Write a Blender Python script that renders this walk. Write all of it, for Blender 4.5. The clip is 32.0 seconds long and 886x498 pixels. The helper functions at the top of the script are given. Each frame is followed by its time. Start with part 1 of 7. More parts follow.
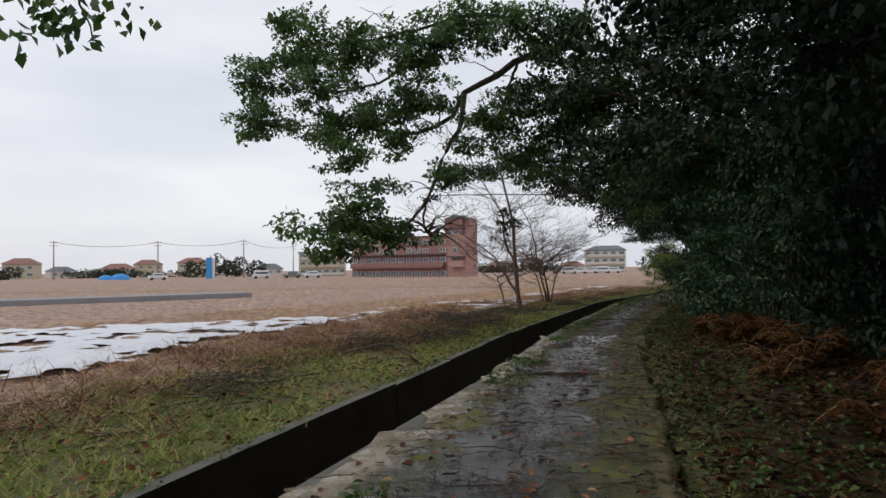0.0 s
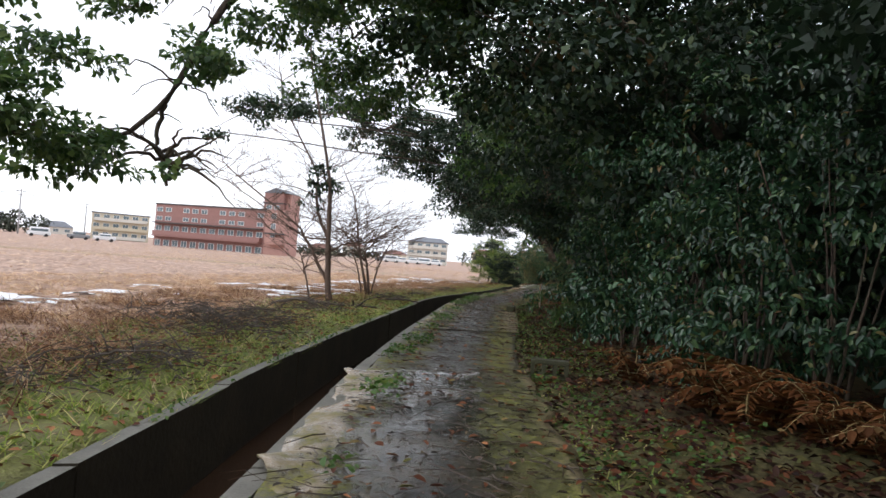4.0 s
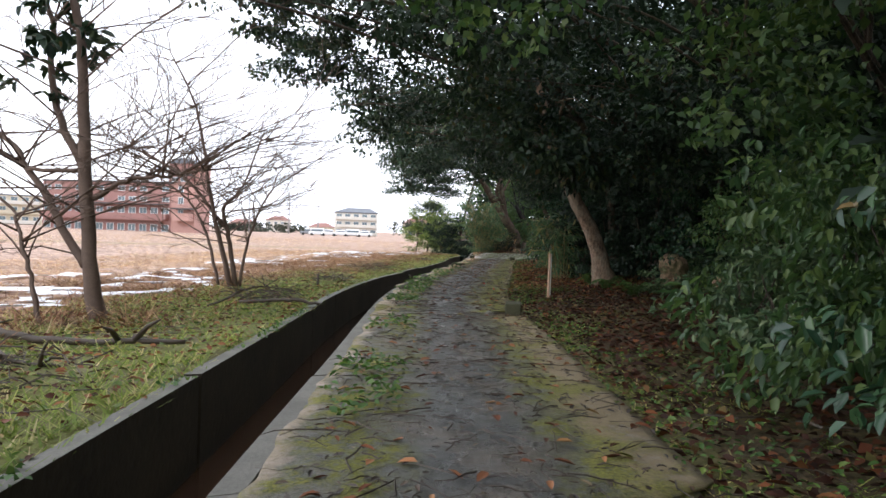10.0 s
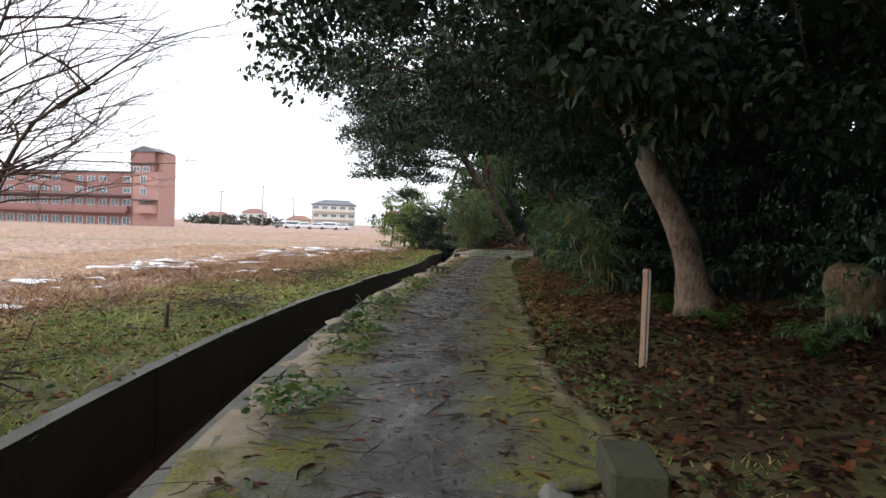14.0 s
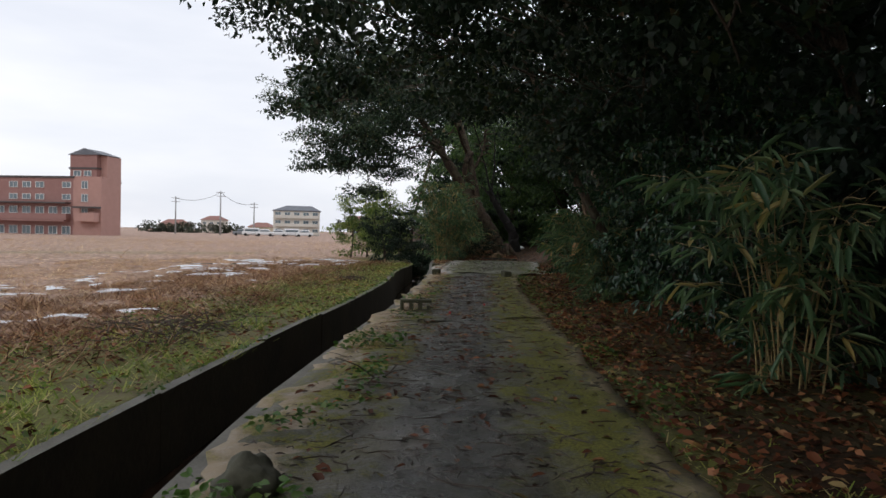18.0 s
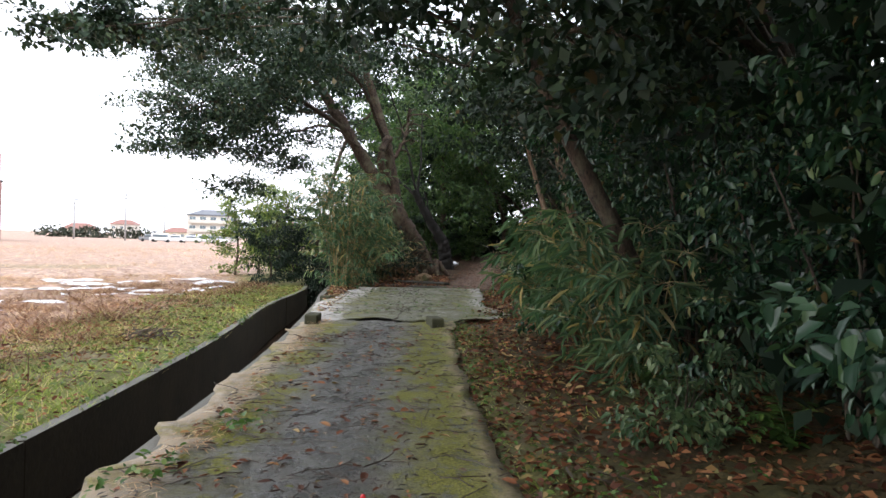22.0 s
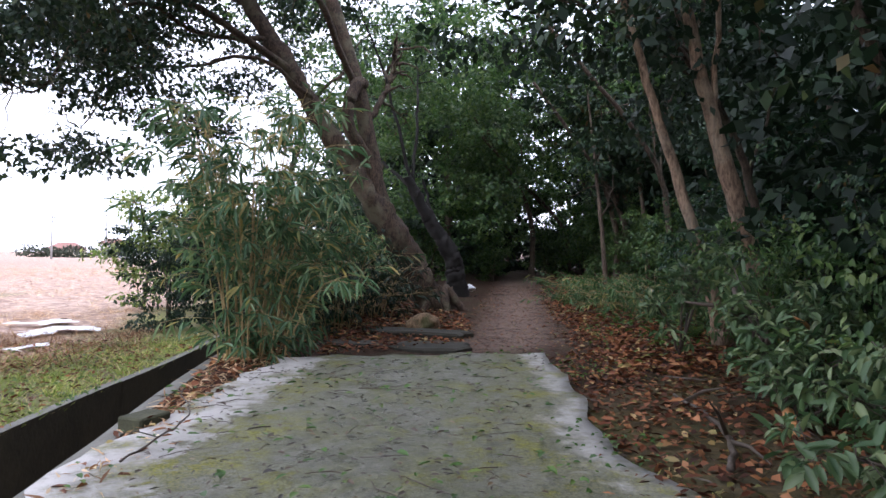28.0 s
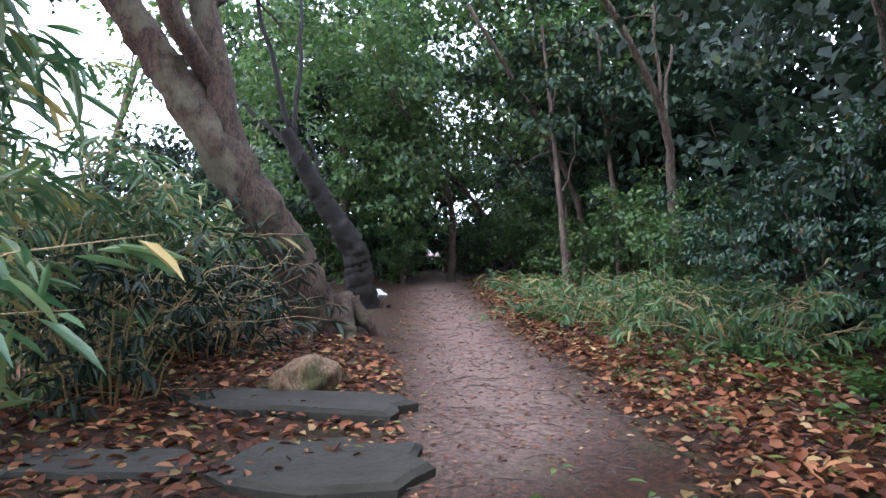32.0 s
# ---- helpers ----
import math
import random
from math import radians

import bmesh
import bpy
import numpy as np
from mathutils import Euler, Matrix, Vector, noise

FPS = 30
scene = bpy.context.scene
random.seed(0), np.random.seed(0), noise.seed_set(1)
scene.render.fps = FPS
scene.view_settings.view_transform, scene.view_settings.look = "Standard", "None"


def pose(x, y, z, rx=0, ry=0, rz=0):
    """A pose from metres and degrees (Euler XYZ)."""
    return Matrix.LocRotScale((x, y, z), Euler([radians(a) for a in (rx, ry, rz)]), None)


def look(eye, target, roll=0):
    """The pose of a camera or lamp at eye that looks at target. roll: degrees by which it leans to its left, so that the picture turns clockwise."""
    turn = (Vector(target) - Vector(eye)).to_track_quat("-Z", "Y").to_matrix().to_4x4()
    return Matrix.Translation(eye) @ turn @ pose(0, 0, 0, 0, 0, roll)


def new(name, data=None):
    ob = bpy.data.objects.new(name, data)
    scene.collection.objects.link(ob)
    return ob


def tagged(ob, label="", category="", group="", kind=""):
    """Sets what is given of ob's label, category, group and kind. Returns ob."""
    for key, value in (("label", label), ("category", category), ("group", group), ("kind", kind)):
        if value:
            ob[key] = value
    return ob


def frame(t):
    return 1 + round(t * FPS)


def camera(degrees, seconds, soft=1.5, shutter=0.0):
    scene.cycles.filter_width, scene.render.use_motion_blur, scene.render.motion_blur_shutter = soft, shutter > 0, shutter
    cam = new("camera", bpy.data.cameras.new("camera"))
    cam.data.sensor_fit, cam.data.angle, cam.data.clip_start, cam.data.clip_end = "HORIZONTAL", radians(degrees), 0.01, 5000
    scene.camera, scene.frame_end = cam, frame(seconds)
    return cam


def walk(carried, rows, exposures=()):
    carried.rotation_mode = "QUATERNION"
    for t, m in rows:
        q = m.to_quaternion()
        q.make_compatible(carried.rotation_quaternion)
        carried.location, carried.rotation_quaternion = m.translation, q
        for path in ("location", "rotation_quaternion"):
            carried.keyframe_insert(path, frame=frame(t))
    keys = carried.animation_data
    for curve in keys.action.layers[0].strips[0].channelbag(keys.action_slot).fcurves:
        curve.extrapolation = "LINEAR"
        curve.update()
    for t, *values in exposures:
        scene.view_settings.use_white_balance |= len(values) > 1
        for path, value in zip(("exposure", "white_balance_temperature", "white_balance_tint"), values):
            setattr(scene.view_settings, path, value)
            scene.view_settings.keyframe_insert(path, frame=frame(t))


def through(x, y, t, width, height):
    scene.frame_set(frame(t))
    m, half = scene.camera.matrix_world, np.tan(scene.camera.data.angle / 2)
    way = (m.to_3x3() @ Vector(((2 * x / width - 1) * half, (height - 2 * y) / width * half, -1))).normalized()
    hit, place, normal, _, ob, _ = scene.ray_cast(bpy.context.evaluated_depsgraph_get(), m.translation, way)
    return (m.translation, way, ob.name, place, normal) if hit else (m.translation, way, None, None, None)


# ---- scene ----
cam = camera(67.8, 32.0)
PATH = [
    (0, (0.729, -1.015, 1.352), (0.743, 0.984, 1.412), -0.7),
    (0.5, (0.783, -0.402, 1.347), (0.879, 1.595, 1.406), 0.2),
    (1, (0.921, 0.25, 1.302), (1.093, 2.242, 1.355), 0.9),
    (1.5, (1.05, 0.916, 1.28), (1.286, 2.901, 1.331), 1.6),
    (2, (1.11, 1.593, 1.279), (1.402, 3.57, 1.339), 2.6),
    (2.5, (1.19, 2.356, 1.279), (1.559, 4.321, 1.341), 3.2),
    (3, (1.291, 3.034, 1.254), (1.718, 4.987, 1.315), 3.6),
    (3.5, (1.457, 3.755, 1.242), (1.947, 5.694, 1.29), 4.1),
    (5.5, (2.202, 6.909, 1.123), (2.817, 8.812, 1.136), 4.7),
    (6, (2.411, 7.614, 1.106), (3.051, 9.508, 1.114), 4.4),
    (6.5, (2.713, 8.321, 1.111), (3.389, 10.204, 1.117), 4.7),
    (7, (3.009, 9.026, 1.127), (3.7, 10.903, 1.13), 4.3),
    (7.5, (3.266, 9.74, 1.091), (3.963, 11.614, 1.087), 4.1),
    (8, (3.514, 10.458, 1.087), (4.217, 12.33, 1.081), 3.4),
    (8.5, (3.708, 11.23, 1.039), (4.404, 13.105, 1.024), 3.2),
    (9, (3.864, 12.001, 1.013), (4.572, 13.871, 0.988), 2.8),
    (9.5, (4.037, 12.734, 0.984), (4.752, 14.602, 0.953), 2.5),
    (10, (4.237, 13.467, 1.002), (4.98, 15.323, 0.958), 2.1),
    (10.5, (4.506, 14.147, 0.978), (5.265, 15.997, 0.93), 1.9),
    (11, (4.83, 14.852, 0.989), (5.611, 16.691, 0.923), 2.0),
    (11.5, (5.169, 15.519, 0.955), (5.959, 17.355, 0.89), 2.7),
    (12, (5.526, 16.196, 0.987), (6.332, 18.025, 0.917), 2.9),
    (12.5, (5.791, 16.891, 1.001), (6.584, 18.726, 0.937), 2.6),
    (13, (6.068, 17.643, 1.027), (6.867, 19.476, 0.959), 2.5),
    (13.5, (6.311, 18.314, 1.028), (7.1, 20.151, 0.966), 2.0),
    (14, (6.599, 19.065, 1.003), (7.396, 20.898, 0.939), 2.0),
    (14.5, (6.886, 19.757, 1.0), (7.676, 21.594, 0.949), 2.0),
    (16.5, (7.898, 22.787, 1.051), (8.667, 24.633, 1.008), 1.3),
    (17, (8.188, 23.599, 1.002), (8.98, 25.434, 0.956), 0.9),
    (17.5, (8.605, 24.43, 1.016), (9.457, 26.239, 0.972), 0.7),
    (18, (9.104, 25.161, 1.001), (9.989, 26.954, 0.956), 1.3),
    (18.5, (9.557, 25.94, 1.022), (10.466, 27.72, 0.975), 1.5),
    (19, (9.934, 26.748, 1.017), (10.863, 28.518, 0.975), 1.6),
    (19.5, (10.322, 27.576, 1.039), (11.31, 29.315, 0.998), 1.7),
    (20, (10.78, 28.319, 1.032), (11.79, 30.045, 0.997), 1.6),
    (20.5, (11.28, 29.085, 1.055), (12.332, 30.787, 1.021), 1.6),
    (21, (11.817, 29.766, 1.063), (12.884, 31.457, 1.042), 1.7),
    (21.5, (12.381, 30.491, 1.131), (13.462, 32.174, 1.114), 2.0),
    (22, (12.769, 31.075, 1.189), (13.839, 32.765, 1.172), 1.8),
    (22.5, (13.146, 31.659, 1.211), (14.196, 33.361, 1.186), 2.2),
    (23, (13.493, 32.304, 1.215), (14.54, 34.008, 1.202), 2.2),
    (23.5, (13.937, 32.992, 1.174), (14.986, 34.695, 1.171), 2.3),
    (24, (14.343, 33.68, 1.153), (15.395, 35.38, 1.155), 2.3),
    (24.5, (14.721, 34.354, 1.133), (15.777, 36.053, 1.144), 2.2),
    (25, (15.155, 35.063, 1.142), (16.233, 36.748, 1.156), 1.6),
    (25.5, (15.579, 35.754, 1.14), (16.663, 37.435, 1.164), 1.8),
    (27.5, (16.776, 37.802, 1.165), (17.87, 39.476, 1.2), 0.8),
    (28, (17.045, 38.299, 1.173), (18.117, 39.988, 1.2), 0.9),
    (28.5, (17.177, 38.828, 1.133), (18.205, 40.544, 1.154), 0.4),
    (29, (17.352, 39.405, 1.067), (18.356, 41.135, 1.083), 0.5),
    (29.5, (17.604, 39.983, 1.068), (18.63, 41.7, 1.086), 0.5),
    (30, (17.849, 40.537, 1.053), (18.907, 42.234, 1.076), 0.1),
    (30.5, (18.195, 41.103, 1.04), (19.33, 42.75, 1.057), -0.4),
    (31, (18.572, 41.646, 1.032), (19.773, 43.245, 1.057), -0.7),
    (31.5, (19.12, 42.122, 1.028), (20.387, 43.669, 1.062), -0.2),
    (32, (19.638, 42.571, 1.041), (20.971, 44.062, 1.075), 0.5),
]
walk(cam, [(t, look(eye, target, roll)) for t, eye, target, roll in PATH],
     [(0, -0.27, 6450, 11), (1, -0.05, 6450, 11), (2, 0.30, 6400, 11), (3, 0.6, 6350, 11), (6, 0.76, 6300, 11), (9, 1.18, 6200, 11), (10, 1.2, 6200, 11), (11.5, 1.05, 6250, 11), (13, 0.90, 6300, 11), (14.5, 0.72, 6350, 11), (16.5, -0.08, 6450, 11), (18, -0.02, 6450, 11), (19, 0.32, 6450, 11), (20.5, 0.8, 6400, 11), (21, 1.05, 6400, 11), (22, 1.42, 6300, 11), (23, 1.48, 6150, 11), (25.5, 1.35, 5900, 14), (28, 1.53, 5800, 18), (29, 1.4, 5700, 18), (30, 1.05, 5600, 18), (31, 2.05, 5500, 20), (32, 2.65, 5450, 18)])

# ---- world and light: a bright overcast winter sky ----
world = bpy.data.worlds.new("world")
scene.world = world
world.use_nodes = True
wn, wl = world.node_tree.nodes, world.node_tree.links
wn.clear()
sky = wn.new("ShaderNodeTexSky")
sky.sky_type, sky.sun_disc = "NISHITA", False
sky.sun_elevation, sky.sun_rotation = radians(38), radians(-60)
sky.dust_density, sky.air_density = 2.0, 1.0
sky_gain = wn.new("ShaderNodeVectorMath")
sky_gain.operation = "SCALE"
sky_gain.inputs["Scale"].default_value = 0.10
coord = wn.new("ShaderNodeTexCoord")
stretch = wn.new("ShaderNodeMapping")
stretch.inputs["Scale"].default_value = (1.2, 1.2, 5.0)
cloud = wn.new("ShaderNodeTexNoise")
cloud.inputs["Scale"].default_value, cloud.inputs["Detail"].default_value = 1.6, 5.0
cloud_ramp = wn.new("ShaderNodeValToRGB")
cloud_ramp.color_ramp.elements[0].position, cloud_ramp.color_ramp.elements[1].position = 0.32, 0.68
cloud_ramp.color_ramp.elements[0].color = (0.86, 0.90, 0.99, 1)
cloud_ramp.color_ramp.elements[1].color = (1.12, 1.13, 1.16, 1)
cover_mix = wn.new("ShaderNodeMix")
cover_mix.data_type = "RGBA"
cover_mix.inputs["Factor"].default_value = 0.88
back = wn.new("ShaderNodeBackground")
back.inputs["Strength"].default_value = 1.0
wout = wn.new("ShaderNodeOutputWorld")
wl.new(sky.outputs[0], sky_gain.inputs[0])
wl.new(coord.outputs["Generated"], stretch.inputs[0])
wl.new(stretch.outputs[0], cloud.inputs[0])
wl.new(cloud.outputs[0], cloud_ramp.inputs[0])
wl.new(sky_gain.outputs[0], cover_mix.inputs["A"])
wl.new(cloud_ramp.outputs[0], cover_mix.inputs["B"])
wl.new(cover_mix.outputs["Result"], back.inputs[0])
wl.new(back.outputs[0], wout.inputs[0])

sun_data = bpy.data.lights.new("sun", "SUN")
sun_data.energy, sun_data.angle, sun_data.color = 0.5, radians(25), (1.0, 0.96, 0.9)
sun = new("sun", sun_data)
sun.matrix_world = look((-40, 20, 40), (0, 40, 0))

# ---- plan: everything follows the drain, x as a function of y ----
Y_W = [-14, 2.5, 6.3, 8.5, 12.2, 15.3, 20, 24.6, 28.2, 32, 35.7, 37.5, 40.5, 42.3, 44.3, 45.5, 47.4, 48.8, 60]
X_W = [-6.10, -0.93, 0.40, 1.04, 2.22, 3.36, 5.15, 6.81, 8.41, 10.46, 12.64, 13.64, 15.27, 16.02, 16.95, 17.62, 18.8, 19.5, 24]
Y_R = [-14, 2.4, 6.2, 8.1, 11.7, 15.3, 18.3, 20.5, 23.3, 27.3, 32.3, 33.8, 37, 39, 41, 44, 50, 60]
X_R = [-3.2, 2.03, 2.99, 3.52, 4.7, 6.14, 7.37, 8.2, 9.34, 11.5, 14.25, 15.0, 16.73, 17.9, 19.5, 22.3, 27, 36]
Y_H = [-14, 0, 3.8, 7.5, 11.3, 13.3, 15, 16.5, 18, 20, 22, 25.3, 27.5, 29, 30.7, 33, 34.8, 36.7, 38.3, 40.5, 42.8, 45.6, 50.8, 60]
X_H = [-1.2, 3.1, 4.2, 4.8, 5.3, 5.75, 6.8, 7.7, 8.9, 10.2, 11.2, 12.4, 12.9, 13.2, 13.7, 15.3, 16.8, 18.1, 19.5, 21.6, 23.5, 25.6, 29.6, 37]
Y_Z = [-14, 0, 6.5, 12, 17, 22, 28, 34, 38, 41, 45, 48, 52, 58, 70, 90]
Z_Z = [.25, .2, .12, .05, 0, -.04, -.14, -.15, -.08, -.03, .05, .12, .25, .6, 1.0, 1.3]
GUTTER = 0.84   # usual width along x of the drain


def lerp_table(y, ys, xs):
    y = np.asarray(y, float)
    out = np.interp(y, ys, xs)
    hi, lo = (xs[-1] - xs[-2]) / (ys[-1] - ys[-2]), (xs[1] - xs[0]) / (ys[1] - ys[0])
    return np.where(y > ys[-1], xs[-1] + (y - ys[-1]) * hi, np.where(y < ys[0], xs[0] + (y - ys[0]) * lo, out))


def smooth_table(y, ys, xs):
    return sum(lerp_table(np.asarray(y, float) + o, ys, xs) for o in (-1.6, -.8, 0, .8, 1.6)) / 5


def x_wall(y): return smooth_table(y, Y_W, X_W)
def x_right(y): return smooth_table(y, Y_R, X_R)
def x_hedge(y): return smooth_table(y, Y_H, X_H)
def gutter(y): return np.interp(y, [4, 11.5, 14, 16, 20, 22, 27, 29.5, 35, 38, 39.8, 43, 47, 60], [.90, .88, .86, .83, .83, .85, .925, .88, .975, 1.06, 1.09, 1.22, 1.1, 1.0])
def dirt_mid(y): return 21.6 + (y - 44) * .82
def z_path(y): return np.interp(y, Y_Z, Z_Z)


def wave(x, y, s):
    """Smooth cheap height noise between -1 and 1."""
    x, y = np.asarray(x, float) * s, np.asarray(y, float) * s
    return (np.sin(1.3 * x + 1.7 * np.sin(0.9 * y + 0.4)) * np.cos(1.1 * y + 1.3 * np.sin(0.7 * x + 1.1))
            + 0.5 * np.sin(2.7 * x + 2.1 * y + 1.5 * np.sin(1.9 * y)) + 0.35 * np.cos(4.3 * y - 3.1 * x + np.sin(3.3 * x))) / 1.85


def ground_z(x, y):
    x, y = np.asarray(x, float), np.asarray(y, float)
    w, r, h = x_wall(y), x_right(y), x_hedge(y)
    zp = z_path(y)
    zf = np.interp(y, [-20, 5, 20, 30, 42, 60], [.12, .12, -.02, -.16, -.2, -.3])
    left = zf + np.clip((w - x - 1.5) / 10, 0, 1) * -0.18
    tus = np.clip((w - x - 2.2) / 3, 0, 1) * np.clip((120 - np.hypot(x, y - 20)) / 60, 0.15, 1)
    left = left + tus * (0.06 * np.clip(wave(x, y, 1.1), 0, 1) + 0.035 * np.clip(wave(x + 9, y - 4, 2.3), -.3, 1)) + 0.015 * wave(x, y, 3.1)
    left = np.where(y > 70, left * np.clip((130 - y) / 60, 0, 1) - 0.35 * np.clip((y - 70) / 60, 0, 1), left)
    rise = np.clip((x - h - 1.2) / 3, 0, 1) * 0.5 + np.clip((x - h - 3) / 12, 0, 1) * 2.6
    right = zp - .04 * np.clip((r + .1 - x) / .15, 0, 1) * (y < 41) + np.clip((x - r) / 2, 0, 1) * 0.10 + rise + np.clip((x - r) / 1.0, 0, 1) * (0.03 * wave(x, y, 1.9))
    g = w + gutter(y) + 0.10
    return np.where(x <= w, left, np.where(x < g, zp - 1.5, right))


# ---- node helpers ----
def material(name):
    m = bpy.data.materials.new(name)
    m.use_nodes = True
    nt = m.node_tree
    bsdf = nt.nodes["Principled BSDF"]
    return m, nt, bsdf


def noise_node(nt, scale, detail=4.0, rough=0.55, vec=None):
    n = nt.nodes.new("ShaderNodeTexNoise")
    n.inputs["Scale"].default_value, n.inputs["Detail"].default_value, n.inputs["Roughness"].default_value = scale, detail, rough
    if vec is not None:
        nt.links.new(vec, n.inputs["Vector"])
    return n


def ramp(nt, src, stops):
    r = nt.nodes.new("ShaderNodeValToRGB")
    els = r.color_ramp.elements
    while len(els) < len(stops):
        els.new(0.5)
    for e, (p, c) in zip(els, stops):
        e.position, e.color = p, (*c, 1) if len(c) == 3 else c
    nt.links.new(src, r.inputs[0])
    return r.outputs[0]


def mixc(nt, fac, a, b, blend="MIX"):
    m = nt.nodes.new("ShaderNodeMix")
    m.data_type, m.blend_type = "RGBA", blend
    for sock, v in ((m.inputs["Factor"], fac), (m.inputs["A"], a), (m.inputs["B"], b)):
        if hasattr(v, "links"):
            nt.links.new(v, sock)
        else:
            sock.default_value = v if isinstance(v, float) else (*v, 1)
    return m.outputs["Result"]


def bump(nt, bsdf, src, strength, dist=0.02):
    b = nt.nodes.new("ShaderNodeBump")
    b.inputs["Strength"].default_value, b.inputs["Distance"].default_value = strength, dist
    nt.links.new(src, b.inputs["Height"])
    nt.links.new(b.outputs[0], bsdf.inputs["Normal"])


def obj_vec(nt):
    g = nt.nodes.new("ShaderNodeNewGeometry")
    return g.outputs["Position"]


def simple(name, c1, c2, scale=6.0, rough=0.8, bumpy=0.3, metal=0.0, fine=60.0, rlow=None):
    """Two-scale mottled surface between two colours."""
    m, nt, b = material(name)
    p = obj_vec(nt)
    n1, n2 = noise_node(nt, scale, 5.0, 0.6, p), noise_node(nt, fine, 3.0, 0.6, p)
    c = ramp(nt, n1.outputs[0], [(0.3, c1), (0.7, c2)])
    c = mixc(nt, 0.45, c, mixc(nt, n2.outputs[0], tuple(x * 0.55 for x in c1), tuple(min(1, x * 1.35) for x in c2)))
    nt.links.new(c, b.inputs["Base Color"])
    b.inputs["Roughness"].default_value, b.inputs["Metallic"].default_value = rough, metal
    if rlow is not None:
        nt.links.new(ramp(nt, n1.outputs[0], [(0.35, (rlow,) * 3), (0.65, (rough,) * 3)]), b.inputs["Roughness"])
    if bumpy:
        bump(nt, b, n2.outputs[0], bumpy, 0.01)
    return m


def leafy(name, stops, rough=0.42, through=0.28, spec=0.5):
    """Leaves: colour by leaf, waxy gloss, some light passing through."""
    m, nt, b = material(name)
    g = nt.nodes.new("ShaderNodeNewGeometry")
    c = ramp(nt, g.outputs["Random Per Island"], stops)
    n = noise_node(nt, 0.9, 2.0, 0.5, g.outputs["Position"])
    shade = ramp(nt, n.outputs[0], [(0.3, (0.7, 0.72, 0.7)), (0.7, (1.25, 1.2, 1.05))])
    c = mixc(nt, 1.0, c, shade, "MULTIPLY")
    nt.links.new(c, b.inputs["Base Color"])
    b.inputs["Roughness"].default_value = rough
    b.inputs["Specular IOR Level"].default_value = spec
    t = nt.nodes.new("ShaderNodeBsdfTranslucent")
    nt.links.new(mixc(nt, 1.0, c, (1.05, 1.18, .92), "MULTIPLY"), t.inputs[0])
    mx = nt.nodes.new("ShaderNodeMixShader")
    mx.inputs[0].default_value = through
    nt.links.new(b.outputs[0], mx.inputs[1])
    nt.links.new(t.outputs[0], mx.inputs[2])
    nt.links.new(mx.outputs[0], nt.nodes["Material Output"].inputs[0])
    return m


# ---- materials ----
M_LEAF = leafy("evergreen_leaf", [(0.0, (.015, .034, .022)), (.5, (.027, .053, .031)), (.85, (.045, .078, .038)), (.97, (.08, .11, .045)), (1.0, (.12, .07, .03))], 0.45, .13, .3)
M_SHRUB = leafy("shrub_leaf", [(0.0, (.016, .044, .027)), (.5, (.028, .070, .038)), (.85, (.050, .105, .050)), (.97, (.11, .16, .065)), (1.0, (.18, .11, .05))], 0.27, .18, .5)
M_YELLOW = leafy("yellow_green_leaf", [(0.0, (.075, .125, .032)), (.6, (.155, .22, .06)), (1.0, (.30, .32, .11))], 0.45, .42)
# bright green leaf; beyond the dirt path it also paints in sky light
M_LEAF2 = leafy("bright_evergreen_leaf", [(0.0, (.042, .088, .038)), (.6, (.082, .148, .052)), (1.0, (.15, .21, .068))], 0.36, .38, .4)
# darkened leaf copy: the wood's deep shade is put into its colour
M_LEAF3 = leafy("shade_darkened_leaf", [(0.0, (.014, .028, .020)), (1.0, (.032, .054, .032))], 0.45, 0.2, .2)
M_BAMBOO = leafy("bamboo_leaf", [(0.0, (.055, .128, .064)), (.6, (.115, .20, .102)), (.89, (.21, .28, .14)), (.96, (.43, .32, .11)), (1.0, (.52, .44, .24))], 0.4, 0.3)
M_FERN = leafy("dead_fern", [(0.0, (.09, .035, .014)), (.7, (.19, .072, .025)), (1.0, (.20, .12, .05))], 0.8, 0.25, .2)
M_WEED = leafy("weed_leaf", [(0.0, (.040, .095, .020)), (.7, (.080, .165, .034)), (1.0, (.16, .22, .05))], 0.5, 0.3)
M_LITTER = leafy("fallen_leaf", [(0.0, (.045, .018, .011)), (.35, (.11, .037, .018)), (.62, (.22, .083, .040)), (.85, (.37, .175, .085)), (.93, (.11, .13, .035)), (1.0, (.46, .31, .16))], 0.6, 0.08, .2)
# wet litter, its colour also darkened to carry the hedge's shade
M_SHADELITTER = leafy("shaded_wet_leaf", [(0.0, (.018, .008, .006)), (.45, (.042, .016, .010)), (.75, (.085, .028, .014)), (.92, (.17, .06, .024)), (.97, (.07, .09, .025)), (1.0, (.26, .16, .08))], 0.6, 0.05, .18)
M_DRYLEAF = leafy("withered_tan_leaf", [(0.0, (.40, .22, .11)), (1.0, (.62, .40, .24))], 0.7, 0.2, .2)
M_WETLEAF = leafy("wet_dark_leaf", [(0.0, (.018, .012, .009)), (.6, (.045, .028, .018)), (.85, (.09, .05, .025)), (1.0, (.22, .17, .10))], 0.4, 0.05)
M_BANK = leafy("bank_plant_leaf", [(0.0, (.035, .085, .035)), (.6, (.075, .15, .055)), (.92, (.13, .21, .08)), (1.0, (.36, .30, .12))], 0.45, 0.3)
M_BLACKBARK = simple("wet_black_bark", (.005, .004, .0035), (.016, .013, .010), 7.0, .9, .9, fine=24.0)
M_GRASS = leafy("verge_grass", [(0.0, (.13, .19, .04)), (.5, (.28, .35, .085)), (.78, (.47, .46, .16)), (1.0, (.66, .52, .34))], 0.65, 0.4, .3)
